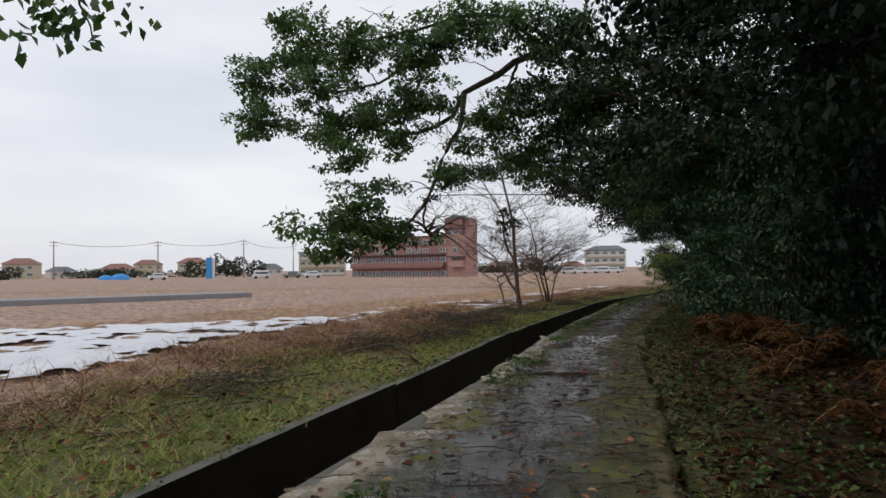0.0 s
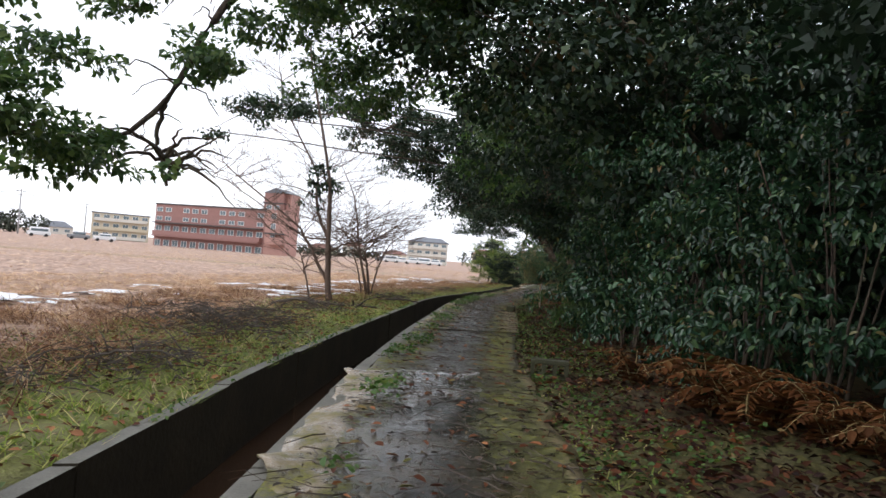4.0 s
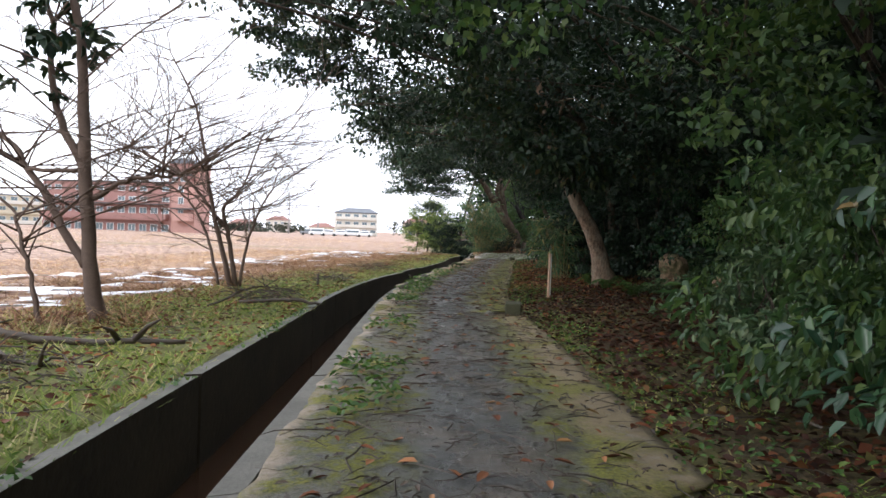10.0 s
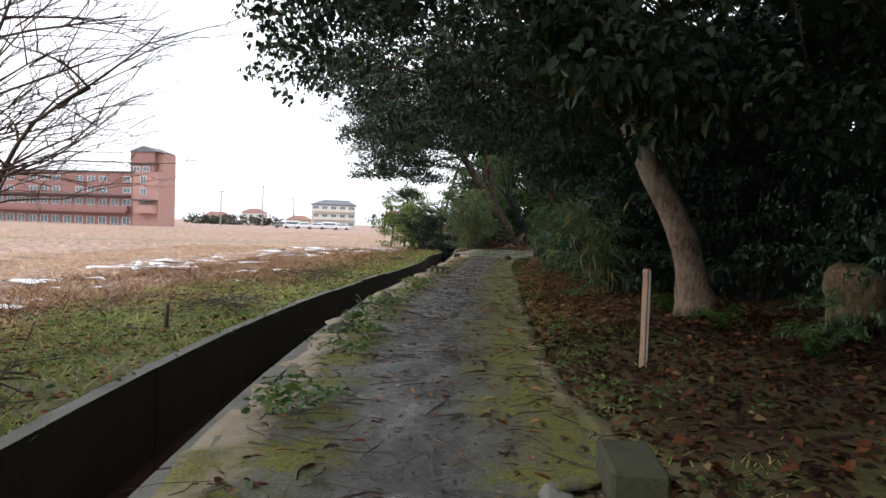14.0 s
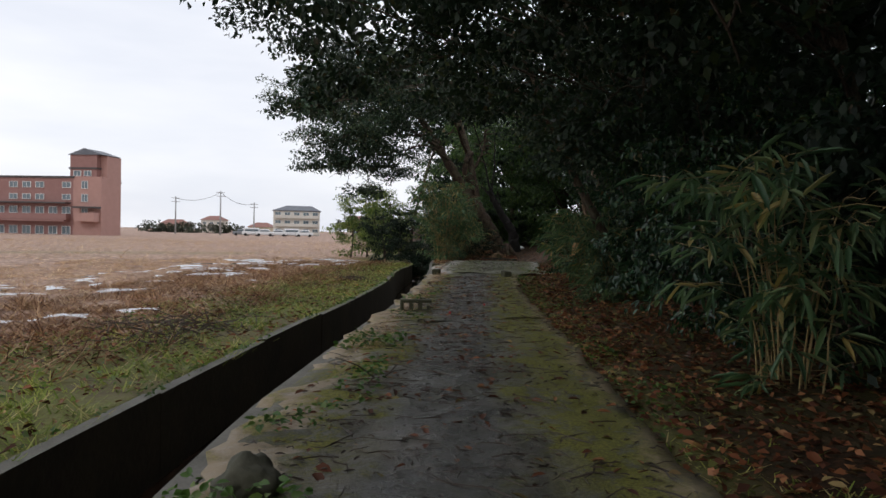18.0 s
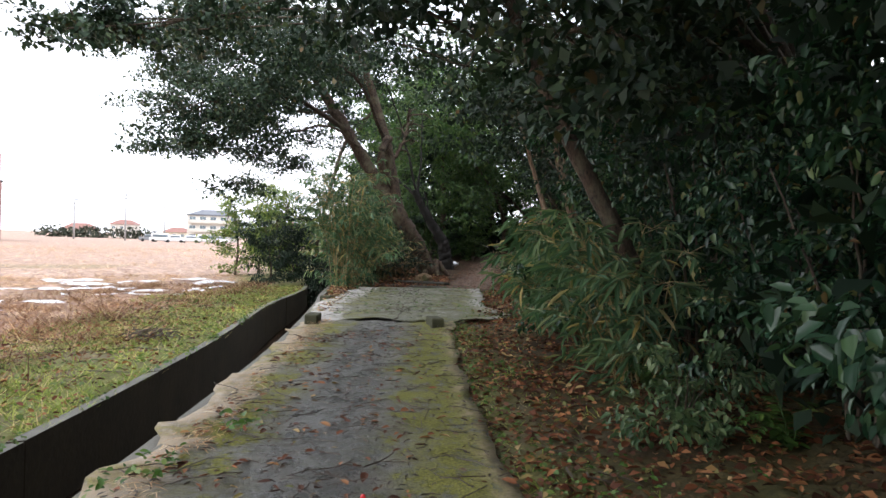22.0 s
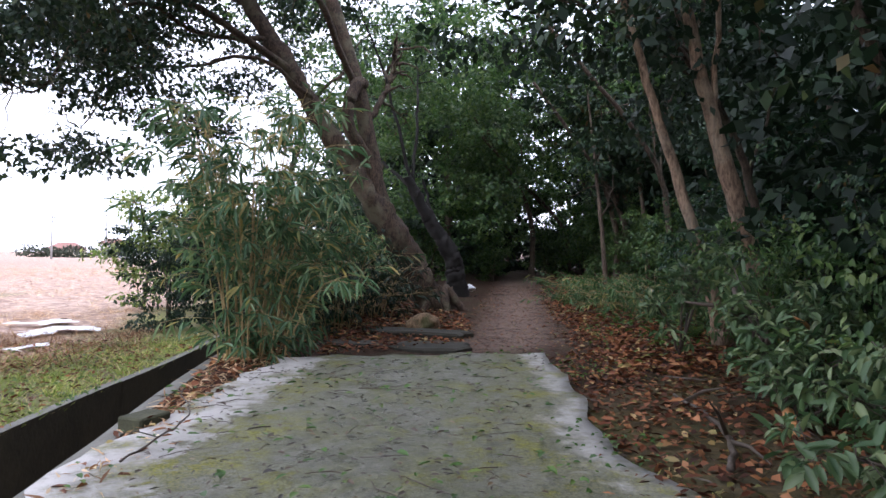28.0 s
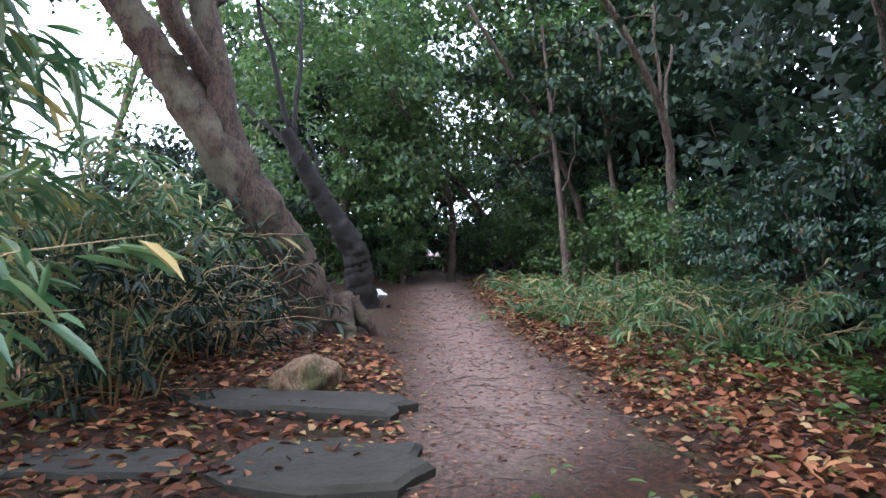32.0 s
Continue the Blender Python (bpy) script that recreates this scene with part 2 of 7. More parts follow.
M_DRY = leafy("dry_grass", [(0.0, (.22, .115, .075)), (.35, (.44, .26, .17)), (.75, (.66, .44, .31)), (1.0, (.85, .69, .54))], 0.85, 0.4, .15)
M_TANGLE = leafy("brown_dead_grass", [(0.0, (.055, .027, .018)), (.45, (.17, .082, .05)), (.8, (.38, .21, .13)), (1.0, (.66, .47, .32))], 0.85, 0.25, .15)
M_TWIG = simple("bare_twig", (.085, .055, .042), (.18, .125, .095), 4.0, .8, .4)
M_DEAD = simple("wet_dead_wood", (.030, .022, .017), (.09, .065, .045), 6.0, .6, .5)
M_CANE = simple("bamboo_cane", (.22, .155, .066), (.40, .30, .135), 3.0, .5, .1)
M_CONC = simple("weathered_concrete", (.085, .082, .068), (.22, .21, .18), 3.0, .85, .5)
M_CONC_DARK = simple("dark_drain_concrete", (.010, .008, .005), (.058, .044, .023), 1.6, .8, .8, fine=18.0)
M_BLOCK = simple("mossy_block", (.022, .024, .012), (.075, .074, .038), 7.0, .95, .8)
M_ROCK = simple("mossy_rock", (.030, .034, .020), (.105, .10, .07), 5.0, .9, .8, fine=22.0)
M_SLAB = simple("dark_mossy_slab", (.012, .014, .006), (.048, .042, .032), 5.0, .95, .7, fine=26.0)
M_SNOW = simple("old_snow", (.72, .75, .80), (.88, .89, .92), 3.0, .6, .3, fine=25.0)
M_STAKE = simple("survey_stake_wood", (.30, .18, .11), (.46, .30, .20), 5.0, .8, .3)
M_WHITE = simple("white_paint", (.70, .70, .68), (.82, .82, .80), 2.0, .6, .1)
M_GLASS_B = simple("window_glass", (.07, .10, .12), (.20, .25, .27), .6, .12, 0)
# both tile colours are lightened to carry the haze of distance
M_BRICKRED = simple("red_brown_tile", (.25, .125, .108), (.31, .165, .145), 1.5, .7, .1, fine=9.0)
M_BRICKPINK = simple("pink_tile", (.38, .21, .175), (.45, .26, .22), 1.2, .7, .1, fine=9.0)
M_DARKTRIM = simple("dark_trim", (.04, .035, .035), (.08, .07, .07), 2.0, .6, .1)
M_WHITEWALL = simple("pale_render_wall", (.55, .52, .46), (.66, .63, .57), .6, .8, .1)
M_CREAM = simple("cream_wall", (.48, .42, .30), (.58, .52, .40), .6, .8, .1)
M_GREYROOF = simple("grey_roof_tile", (.09, .10, .12), (.17, .18, .20), 1.0, .6, .2)
M_REDROOF = simple("red_brown_roof_tile", (.20, .09, .07), (.30, .14, .11), 1.0, .6, .2)
M_BLUE = simple("blue_sheeting", (.03, .22, .62), (.06, .34, .80), .6, .5, .1)
M_METAL = simple("pole_concrete", (.25, .25, .25), (.38, .38, .38), 2.0, .6, .1)
M_WIRE = simple("black_wire", (.03, .03, .03), (.05, .05, .05), 2.0, .5, 0)
M_CAR = [simple("white_car_paint", (.70, .71, .72), (.80, .80, .80), .5, .25, 0), simple("grey_car_paint", (.18, .19, .2), (.26, .27, .28), .5, .25, 0)]
M_TYRE = simple("tyre_rubber", (.015, .015, .015), (.03, .03, .03), 4.0, .8, 0)
M_RED = simple("red_berry", (.50, .015, .02), (.65, .03, .03), 30.0, .35, 0)
M_WOODCUT = simple("fresh_split_wood", (.42, .18, .06), (.60, .30, .12), 12.0, .7, .3)
M_FARWOOD = simple("far_wood", (.035, .045, .03), (.09, .10, .07), .5, .95, .5, fine=3.0)


def ground_material():
    m, nt, b = material("ground_cover")
    p = obj_vec(nt)
    a = nt.nodes.new("ShaderNodeAttribute")
    a.attribute_name = "cover"
    sep = nt.nodes.new("ShaderNodeSeparateColor")
    nt.links.new(a.outputs["Color"], sep.inputs[0])
    nbig, nmid, nfine = noise_node(nt, .35, 4.0, .6, p), noise_node(nt, 2.2, 5.0, .65, p), noise_node(nt, 24.0, 4.0, .7, p)
    stalk = noise_node(nt, 75.0, 3.0, .7, p)
    straw = ramp(nt, nmid.outputs[0], [(.25, (.44, .27, .18)), (.5, (.56, .37, .265)), (.75, (.68, .49, .37))])
    straw = mixc(nt, ramp(nt, nbig.outputs[0], [(.38, (0, 0, 0)), (.62, (.7, .7, .7))]), straw, mixc(nt, nfine.outputs[0], (.36, .255, .21), (.64, .51, .43)))
    straw = mixc(nt, .5, straw, ramp(nt, stalk.outputs[0], [(.35, (.20, .125, .095)), (.5, (.50, .34, .26)), (.66, (.82, .64, .52))]))
    clod = noise_node(nt, 3.6, 6.0, .72, p)
    straw = mixc(nt, ramp(nt, clod.outputs[0], [(.44, (.85, .85, .85)), (.56, (0, 0, 0))]), straw, mixc(nt, nfine.outputs[0], (.10, .062, .05), (.30, .20, .155)))
    green = ramp(nt, nmid.outputs[0], [(.28, (.16, .115, .08)), (.45, (.20, .175, .075)), (.7, (.25, .29, .085))])
    green = mixc(nt, .5, green, ramp(nt, nfine.outputs[0], [(.3, (.08, .085, .033)), (.7, (.27, .32, .08))]))
    green = mixc(nt, ramp(nt, noise_node(nt, 1.1, 5.0, .7, p).outputs[0], [(.45, (0, 0, 0)), (.60, (.8, .8, .8))]), green, mixc(nt, nfine.outputs[0], (.10, .075, .055), (.27, .21, .15)))
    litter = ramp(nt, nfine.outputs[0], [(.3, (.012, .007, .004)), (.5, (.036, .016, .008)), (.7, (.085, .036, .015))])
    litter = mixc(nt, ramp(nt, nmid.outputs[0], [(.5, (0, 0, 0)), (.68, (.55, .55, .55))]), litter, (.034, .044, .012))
    dirt = ramp(nt, nmid.outputs[0], [(.3, (.115, .078, .060)), (.7, (.215, .150, .118))])
    dirt = mixc(nt, .5, dirt, ramp(nt, nfine.outputs[0], [(.36, (.05, .032, .024)), (.66, (.36, .25, .20))]))
    c = mixc(nt, sep.outputs[0], straw, green)
    c = mixc(nt, sep.outputs[1], c, litter)
    c = mixc(nt, sep.outputs[2], c, dirt)
    nt.links.new(c, b.inputs["Base Color"])
    b.inputs["Roughness"].default_value = .9
    b.inputs["Specular IOR Level"].default_value = .25
    bump(nt, b, nfine.outputs[0], .8, .03)
    return m


def sheet_material(name, base1, base2, moss_amount, pale, spread=0.0, shine=1.0, worn=.4, rimw=.175, rimr=.82, side_moss=.95, relief=.7):
    """Old wet floor sheeting: grey worn middle, moss to the sides, torn pale rim; UV runs across and along."""
    m, nt, b = material(name)
    p = obj_vec(nt)
    uv = nt.nodes.new("ShaderNodeUVMap")
    sx = nt.nodes.new("ShaderNodeSeparateXYZ")
    nt.links.new(uv.outputs[0], sx.inputs[0])
    n0, n1, n2, n3 = noise_node(nt, .6, 3.0, .6, p), noise_node(nt, 1.9, 6.0, .68, p), noise_node(nt, 7.0, 6.0, .7, p), noise_node(nt, 60.0, 3.0, .7, p)
    grit = noise_node(nt, 17.0, 7.0, .78, p)
    c = ramp(nt, n2.outputs[0], [(.32, base1), (.68, base2)])
    c = mixc(nt, .4, c, ramp(nt, n3.outputs[0], [(.38, tuple(x * .4 for x in base1)), (.62, tuple(x * 1.25 for x in base2))]))
    c = mixc(nt, ramp(nt, n1.outputs[0], [(.50, (0, 0, 0)), (.62, (worn,) * 3)]), c, tuple(x * .75 for x in pale))
    c = mixc(nt, ramp(nt, grit.outputs[0], [(.52, (0, 0, 0)), (.60, (.6, .6, .6))]), c, (.026, .020, .014))
    k = spread
    side = ramp(nt, sx.outputs[0], [(0, (.55, .55, .55)), (.22, (.75, .75, .75)), (.38, (.03 + k,) * 3), (.6, (.03 + k,) * 3), (.76, (.7, .7, .7)), (.92, (1, 1, 1)), (1, (.8, .8, .8))])
    mm = mixc(nt, 1.0, side, ramp(nt, n1.outputs[0], [(.34, (1, 1, 1)), (.54, (.12, .12, .12))]), "MULTIPLY")
    mm = mixc(nt, 1.0, mm, ramp(nt, n2.outputs[0], [(.36, (.15, .15, .15)), (.58, (1.4, 1.4, 1.4))]), "MULTIPLY")
    mm = mixc(nt, 1.0, mm, ramp(nt, grit.outputs[0], [(.36, (.35, .35, .35)), (.55, (1.2, 1.2, 1.2))]), "MULTIPLY")
    mm = mixc(nt, 1.0, mm, (moss_amount,) * 3, "MULTIPLY")
    strip = mixc(nt, 1.0, ramp(nt, sx.outputs[0], [(.66, (0, 0, 0)), (.84, (side_moss,) * 3)]), ramp(nt, n2.outputs[0], [(.34, (.1, .1, .1)), (.5, (1, 1, 1))]), "MULTIPLY")
    mm = mixc(nt, 1.0, mm, strip, "LIGHTEN")
    moss = ramp(nt, n3.outputs[0], [(.3, (.055, .062, .010)), (.7, (.27, .27, .040))])
    moss = mixc(nt, n0.outputs[0], moss, ramp(nt, n3.outputs[0], [(.3, (.06, .063, .016)), (.7, (.27, .25, .05))]))
    c = mixc(nt, mm, c, moss)
    edge = mixc(nt, .22, sx.outputs[0], n2.outputs[0])
    rim = ramp(nt, edge, [(rimw - .07, (1, 1, 1)), (rimw - .025, (.75, .75, .75)), (rimw, (0, 0, 0)), (rimr, (0, 0, 0)), (rimr + .06, (.8, .8, .8))])
    rim = mixc(nt, 1.0, rim, ramp(nt, n1.outputs[0], [(.38, (.15, .15, .15)), (.52, (1, 1, 1))]), "MULTIPLY")
    c = mixc(nt, rim, c, mixc(nt, n2.outputs[0], tuple(x * .55 for x in pale), pale))
    nt.links.new(c, b.inputs["Base Color"])
    mid = ramp(nt, sx.outputs[0], [(.25, (.85, .85, .85)), (.42, (.30,) * 3), (.62, (.30,) * 3), (.78, (.85, .85, .85))])
    wet = mixc(nt, .45, mid, ramp(nt, n2.outputs[0], [(.4, (.10, .10, .10)), (.62, (.9, .9, .9))]))
    wet = mixc(nt, 1.0, wet, (shine,) * 3, "MULTIPLY")
    nt.links.new(mixc(nt, mm, wet, (.95, .95, .95)), b.inputs["Roughness"])
    bump(nt, b, mixc(nt, .5, n2.outputs[0], grit.outputs[0]), relief, .045)
    return m


def bark_material(name, c1, c2, lichen, amount, rough=.9, plates=6.0):
    """Furrowed bark, drawn out along the trunk, with lichen blotches."""
    m, nt, b = material(name)
    mp = nt.nodes.new("ShaderNodeMapping")
    mp.inputs["Scale"].default_value = (1, 1, .3)
    nt.links.new(obj_vec(nt), mp.inputs[0])
    n1, n2, n3 = noise_node(nt, plates, 6.0, .7, mp.outputs[0]), noise_node(nt, plates * 5, 5.0, .7, mp.outputs[0]), noise_node(nt, 2.6, 5.0, .65, obj_vec(nt))
    c = ramp(nt, n1.outputs[0], [(.40, c1), (.60, c2)])
    c = mixc(nt, .5, c, ramp(nt, n2.outputs[0], [(.42, tuple(x * .4 for x in c1)), (.58, tuple(x * 1.2 for x in c2))]))
    c = mixc(nt, ramp(nt, n3.outputs[0], [(.5, (0, 0, 0)), (.62, (amount,) * 3)]), c, mixc(nt, n2.outputs[0], tuple(x * .6 for x in lichen), lichen))
    nt.links.new(c, b.inputs["Base Color"])
    b.inputs["Roughness"].default_value = rough
    bump(nt, b, mixc(nt, .5, n1.outputs[0], n2.outputs[0]), 1.0, .04)
    return m


M_BARK = bark_material("bark", (.035, .024, .017), (.12, .085, .06), (.16, .15, .10), .5)
M_BARK_PALE = bark_material("pale_bark", (.10, .064, .040), (.32, .22, .145), (.42, .36, .26), .5)
M_TANROCK = bark_material("tan_rock", (.13, .08, .042), (.30, .20, .115), (.07, .085, .022), .8, plates=9.0)
M_BARK_BIG = bark_material("rough_mottled_bark", (.016, .010, .007), (.105, .068, .043), (.17, .155, .095), .7, plates=13.0)
M_PALELEAF = leafy("pale_cut_leaf", [(0.0, (.045, .095, .042)), (.6, (.095, .155, .075)), (1.0, (.20, .25, .13))], 0.4, 0.3)
M_GROUND = ground_material()
M_SHEET = sheet_material("wet_grey_sheeting", (.048, .049, .046), (.135, .133, .124), 3.6, (.44, .345, .23), 0.0, .8, .16, .235, .82, 1.0, .9)
M_SHEET0 = sheet_material("wet_black_sheeting", (.013, .012, .011), (.036, .034, .030), 1.5, (.36, .27, .165), 0.0, .17, .2, .262, .84, .5, .14)
M_SHEET1 = sheet_material("wet_grey_sheeting_tan_side", (.050, .051, .047), (.115, .113, .104), 2.3, (.36, .27, .18), 0.0, .8, .3, .15, .72)
M_SHEET2 = sheet_material("pale_mossy_sheeting", (.085, .088, .060), (.16, .158, .118), 1.3, (.56, .53, .50), .35, 1.0, .15, .25, .80, .3)
M_BED = sheet_material("worn_path_bed", (.040, .040, .037), (.09, .088, .078), 2.2, (.15, .14, .11))


def water_material():
    m, nt, b = material("drain_water")
    b.inputs["Base Color"].default_value = (.055, .030, .018, 1)
    b.inputs["Roughness"].default_value = .06
    n = noise_node(nt, 9.0, 3.0, .5, obj_vec(nt))
    bump(nt, b, n.outputs[0], .08, .01)
    return m


M_WATER = water_material()


# ---- mesh helpers ----
def mesh_from(name, verts, faces, mat=None, smooth=False):
    me = bpy.data.meshes.new(name)
    me.from_pydata([tuple(v) for v in verts], [], [tuple(f) for f in faces])
    if mat is not None:
        me.materials.append(mat)
    if smooth:
        me.polygons.foreach_set("use_smooth", np.ones(len(me.polygons), bool))
    me.update()
    return me


def quads_mesh(name, v, mat, smooth=False, loop=4):
    """A fast mesh from an array (n, loop, 3) of separate polygons."""
    n = len(v)
    me = bpy.data.meshes.new(name)
    me.vertices.add(n * loop)
    me.vertices.foreach_set("co", np.ascontiguousarray(v, np.float32).ravel())
    me.loops.add(n * loop)
    me.loops.foreach_set("vertex_index", np.arange(n * loop, dtype=np.int32))
    me.polygons.add(n)
    me.polygons.foreach_set("loop_start", np.arange(0, n * loop, loop, dtype=np.int32))
    me.materials.append(mat)
    me.update(calc_edges=True)
    return me


def part(name, bm, mat, parent, label=""):
    """Links a bmesh or mesh as one object under a thing or a part."""
    if isinstance(bm, bpy.types.Mesh):
        me = bm
    else:
        me = bpy.data.meshes.new(name)
        bm.normal_update()
        bm.to_mesh(me)
        bm.free()
    if mat is not None and not me.materials:
        me.materials.append(mat)
    ob = new(name, me)
    ob.parent = parent
    if label:
        ob["label"] = label
    return ob


def thing(name, x, y, z, label, category, group="", rz=0.0):
    ob = new(name)
    ob.matrix_world = pose(x, y, z, 0, 0, rz)
    return tagged(ob, label, category, group)


def solo(name, me, label, category, group="", kind="", at=(0, 0, 0), rz=0.0):
    ob = new(name, me)
    ob.matrix_world = pose(*at, 0, 0, rz)
    return tagged(ob, label, category, group, kind)


def box(sx, sy, sz, at=(0, 0, 0), bevel=0.0, rz=0.0, bm=None):
    """A box with its base centred at `at`."""
    own = bm is None
    bm = bm or bmesh.new()
    m = Matrix.Translation((at[0], at[1], at[2] + sz / 2)) @ Matrix.Rotation(rz, 4, "Z") @ Matrix.Diagonal((sx, sy, sz, 1))
    r = bmesh.ops.create_cube(bm, size=1, matrix=m)
    if bevel:
        es = {e for v in r["verts"] for e in v.link_edges}
        bmesh.ops.bevel(bm, geom=list(es), offset=bevel, segments=1, affect="EDGES")
    return bm


def tube(pts, radii, sides=7, cap=True, rng=None, rough=0.0):
    """Vertices and faces of a tapered tube through points."""
    pts = [Vector(p) for p in pts]
    vs, fs = [], []
    ref = Vector((0.31, 0.17, 1)).normalized()
    for i, p in enumerate(pts):
        d = (pts[min(i + 1, len(pts) - 1)] - pts[max(i - 1, 0)]).normalized()
        u = d.cross(ref)
        if u.length < .1:
            u = d.cross(Vector((1, 0, 0)))
        u.normalize()
        w = d.cross(u)
        for k in range(sides):
            a = 2 * math.pi * k / sides
            rr = radii[i] * (1 + (rng.uniform(-rough, rough) if rng else 0))
            vs.append(p + (u * math.cos(a) + w * math.sin(a)) * rr)
    for i in range(len(pts) - 1):
        for k in range(sides):
            a, b2 = i * sides + k, i * sides + (k + 1) % sides
            fs.append((a, b2, b2 + sides, a + sides))
    if cap:
        fs.append(tuple(range(sides))[::-1])
        fs.append(tuple((len(pts) - 1) * sides + k for k in range(sides)))
    return vs, fs


def tubes_mesh(name, items, mat, smooth=True):
    V, Fc = [], []
    for pts, radii, sides in items:
        v, f = tube(pts, radii, sides)
        o = len(V)
        V += v
        Fc += [tuple(i + o for i in q) for q in f]
    return mesh_from(name, V, Fc, mat, smooth)


def curve_pts(ctrl, n=24, jitter=0.0, rng=None):
    """Catmull-Rom through control points."""
    c = [Vector(p) for p in ctrl]
    c = [c[0] * 2 - c[1]] + c + [c[-1] * 2 - c[-2]]
    out = []
    per = max(2, n // (len(c) - 3))
    for i in range(1, len(c) - 2):
        for k in range(per):
            t = k / per
            a, b2, d, e = c[i - 1], c[i], c[i + 1], c[i + 2]
            p = .5 * ((2 * b2) + (d - a) * t + (2 * a - 5 * b2 + 4 * d - e) * t * t + (3 * b2 - a - 3 * d + e) * t ** 3)
            if rng and jitter:
                p = p + Vector((rng.uniform(-1, 1), rng.uniform(-1, 1), rng.uniform(-1, 1))) * jitter
            out.append(p)
    out.append(c[-2])
    return out


def leaves(name, rs, base, along, up, length, width, mat, fold=0.25, droop=0.15):
    """Folded lens-shaped leaves: arrays of base points, directions, normals and sizes."""
    n = len(base)
    along = along / np.linalg.norm(along, axis=1, keepdims=True)
    side = np.cross(along, up)
    side /= np.linalg.norm(side, axis=1, keepdims=True) + 1e-9
    nor = np.cross(side, along)
    L, Wd = length[:, None], width[:, None]
    tip = base + along * L - nor * L * droop
    q1, q2 = base + along * L * .30, base + along * L * .70 - nor * L * droop * .4
    v = np.empty((n, 6, 3))
    v[:, 0], v[:, 3] = base, tip
    v[:, 1], v[:, 2] = q1 + side * Wd * .5 + nor * Wd * fold, q2 + side * Wd * .42 + nor * Wd * fold
    v[:, 5], v[:, 4] = q1 - side * Wd * .5 + nor * Wd * fold, q2 - side * Wd * .42 + nor * Wd * fold
    me = bpy.data.meshes.new(name)
    me.vertices.add(n * 6)
    me.vertices.foreach_set("co", v.astype(np.float32).ravel())
    idx = (np.arange(n)[:, None] * 6 + np.array([0, 1, 2, 3, 0, 3, 4, 5])[None]).ravel().astype(np.int32)
    me.loops.add(n * 8)
    me.loops.foreach_set("vertex_index", idx)
    me.polygons.add(n * 2)
    me.polygons.foreach_set("loop_start", np.arange(0, n * 8, 4, dtype=np.int32))
    me.polygons.foreach_set("use_smooth", np.ones(n * 2, dtype=bool))
    me.materials.append(mat)
    me.update(calc_edges=True)
    return me


def diamond_leaves(name, base, along, up, length, width, mat):
    """Plainer two-triangle leaves for crowns further off."""
    n = len(base)
    along = along / np.linalg.norm(along, axis=1, keepdims=True)
    side = np.cross(along, up)
    side /= np.linalg.norm(side, axis=1, keepdims=True) + 1e-9
    nor = np.cross(side, along)
    L, Wd = length[:, None], width[:, None]
    mid = base + along * L * .5 + nor * Wd * .2
    v = np.stack([base, mid + side * Wd * .6, base + along * L - nor * L * .1, mid - side * Wd * .6], 1)
    return quads_mesh(name, v, mat)


def unit(rs, n):
    v = rs.normal(size=(n, 3))
    return v / np.linalg.norm(v, axis=1, keepdims=True)


def clump_leaves(name, rs, centres, outward, per, spread, length, mat, wide=.54, sag=.2, plain=False):
    """Leaf sprays: `per` leaves round every centre, turned outwards and upwards."""
    k = len(centres)
    c = np.repeat(centres, per, 0)
    o = np.repeat(outward, per, 0)
    d = unit(rs, k * per)
    d = d * .8 + o * .5 + np.array([0, 0, -sag])
    base = c + unit(rs, k * per) * (spread * 1.6 * rs.uniform(.1, 1, k * per) ** .5)[:, None] * np.array([1, 1, .5])
    up = unit(rs, k * per) * .5 + o * .45 + np.array([0, 0, .85])
    L = length * rs.uniform(.6, 1.25, k * per)
    if plain:
        return diamond_leaves(name, base, d, up, L, L * wide * rs.uniform(.8, 1.15, k * per), mat)
    return leaves(name, rs, base, d, up, L, L * wide * rs.uniform(.8, 1.15, k * per), mat)


def blob_points(rs, blobs, n, shell=.55, cluster=1, sigma=.2):
    """Points in a union of ellipsoids (x, y, z, rx, ry, rz), more of them near the skin; with outward ways."""
    if cluster > 1:
        p, u = blob_points(rs, blobs, max(1, n // cluster), shell)
        p, u = np.repeat(p, cluster, 0), np.repeat(u, cluster, 0)
        return p + unit(rs, len(p)) * (sigma * 1.7 * rs.uniform(.1, 1, len(p)) ** .4)[:, None] * np.array([1, 1, .42]), u
    vol = np.array([b[3] * b[4] + b[4] * b[5] + b[3] * b[5] for b in blobs])
    pick = rs.choice(len(blobs), n, p=vol / vol.sum())
    b = np.array(blobs)[pick]
    u = unit(rs, n)
    r = shell + (1 - shell) * rs.uniform(0, 1, n) ** .6
    lump = 1 + .22 * np.sin(u[:, 0] * 5 + pick) * np.sin(u[:, 1] * 6 + 1.3 * pick) + .12 * np.sin(u[:, 2] * 11 + pick * 2.1)
    p = b[:, :3] + u * b[:, 3:6] * (r * lump)[:, None]
    return p, u


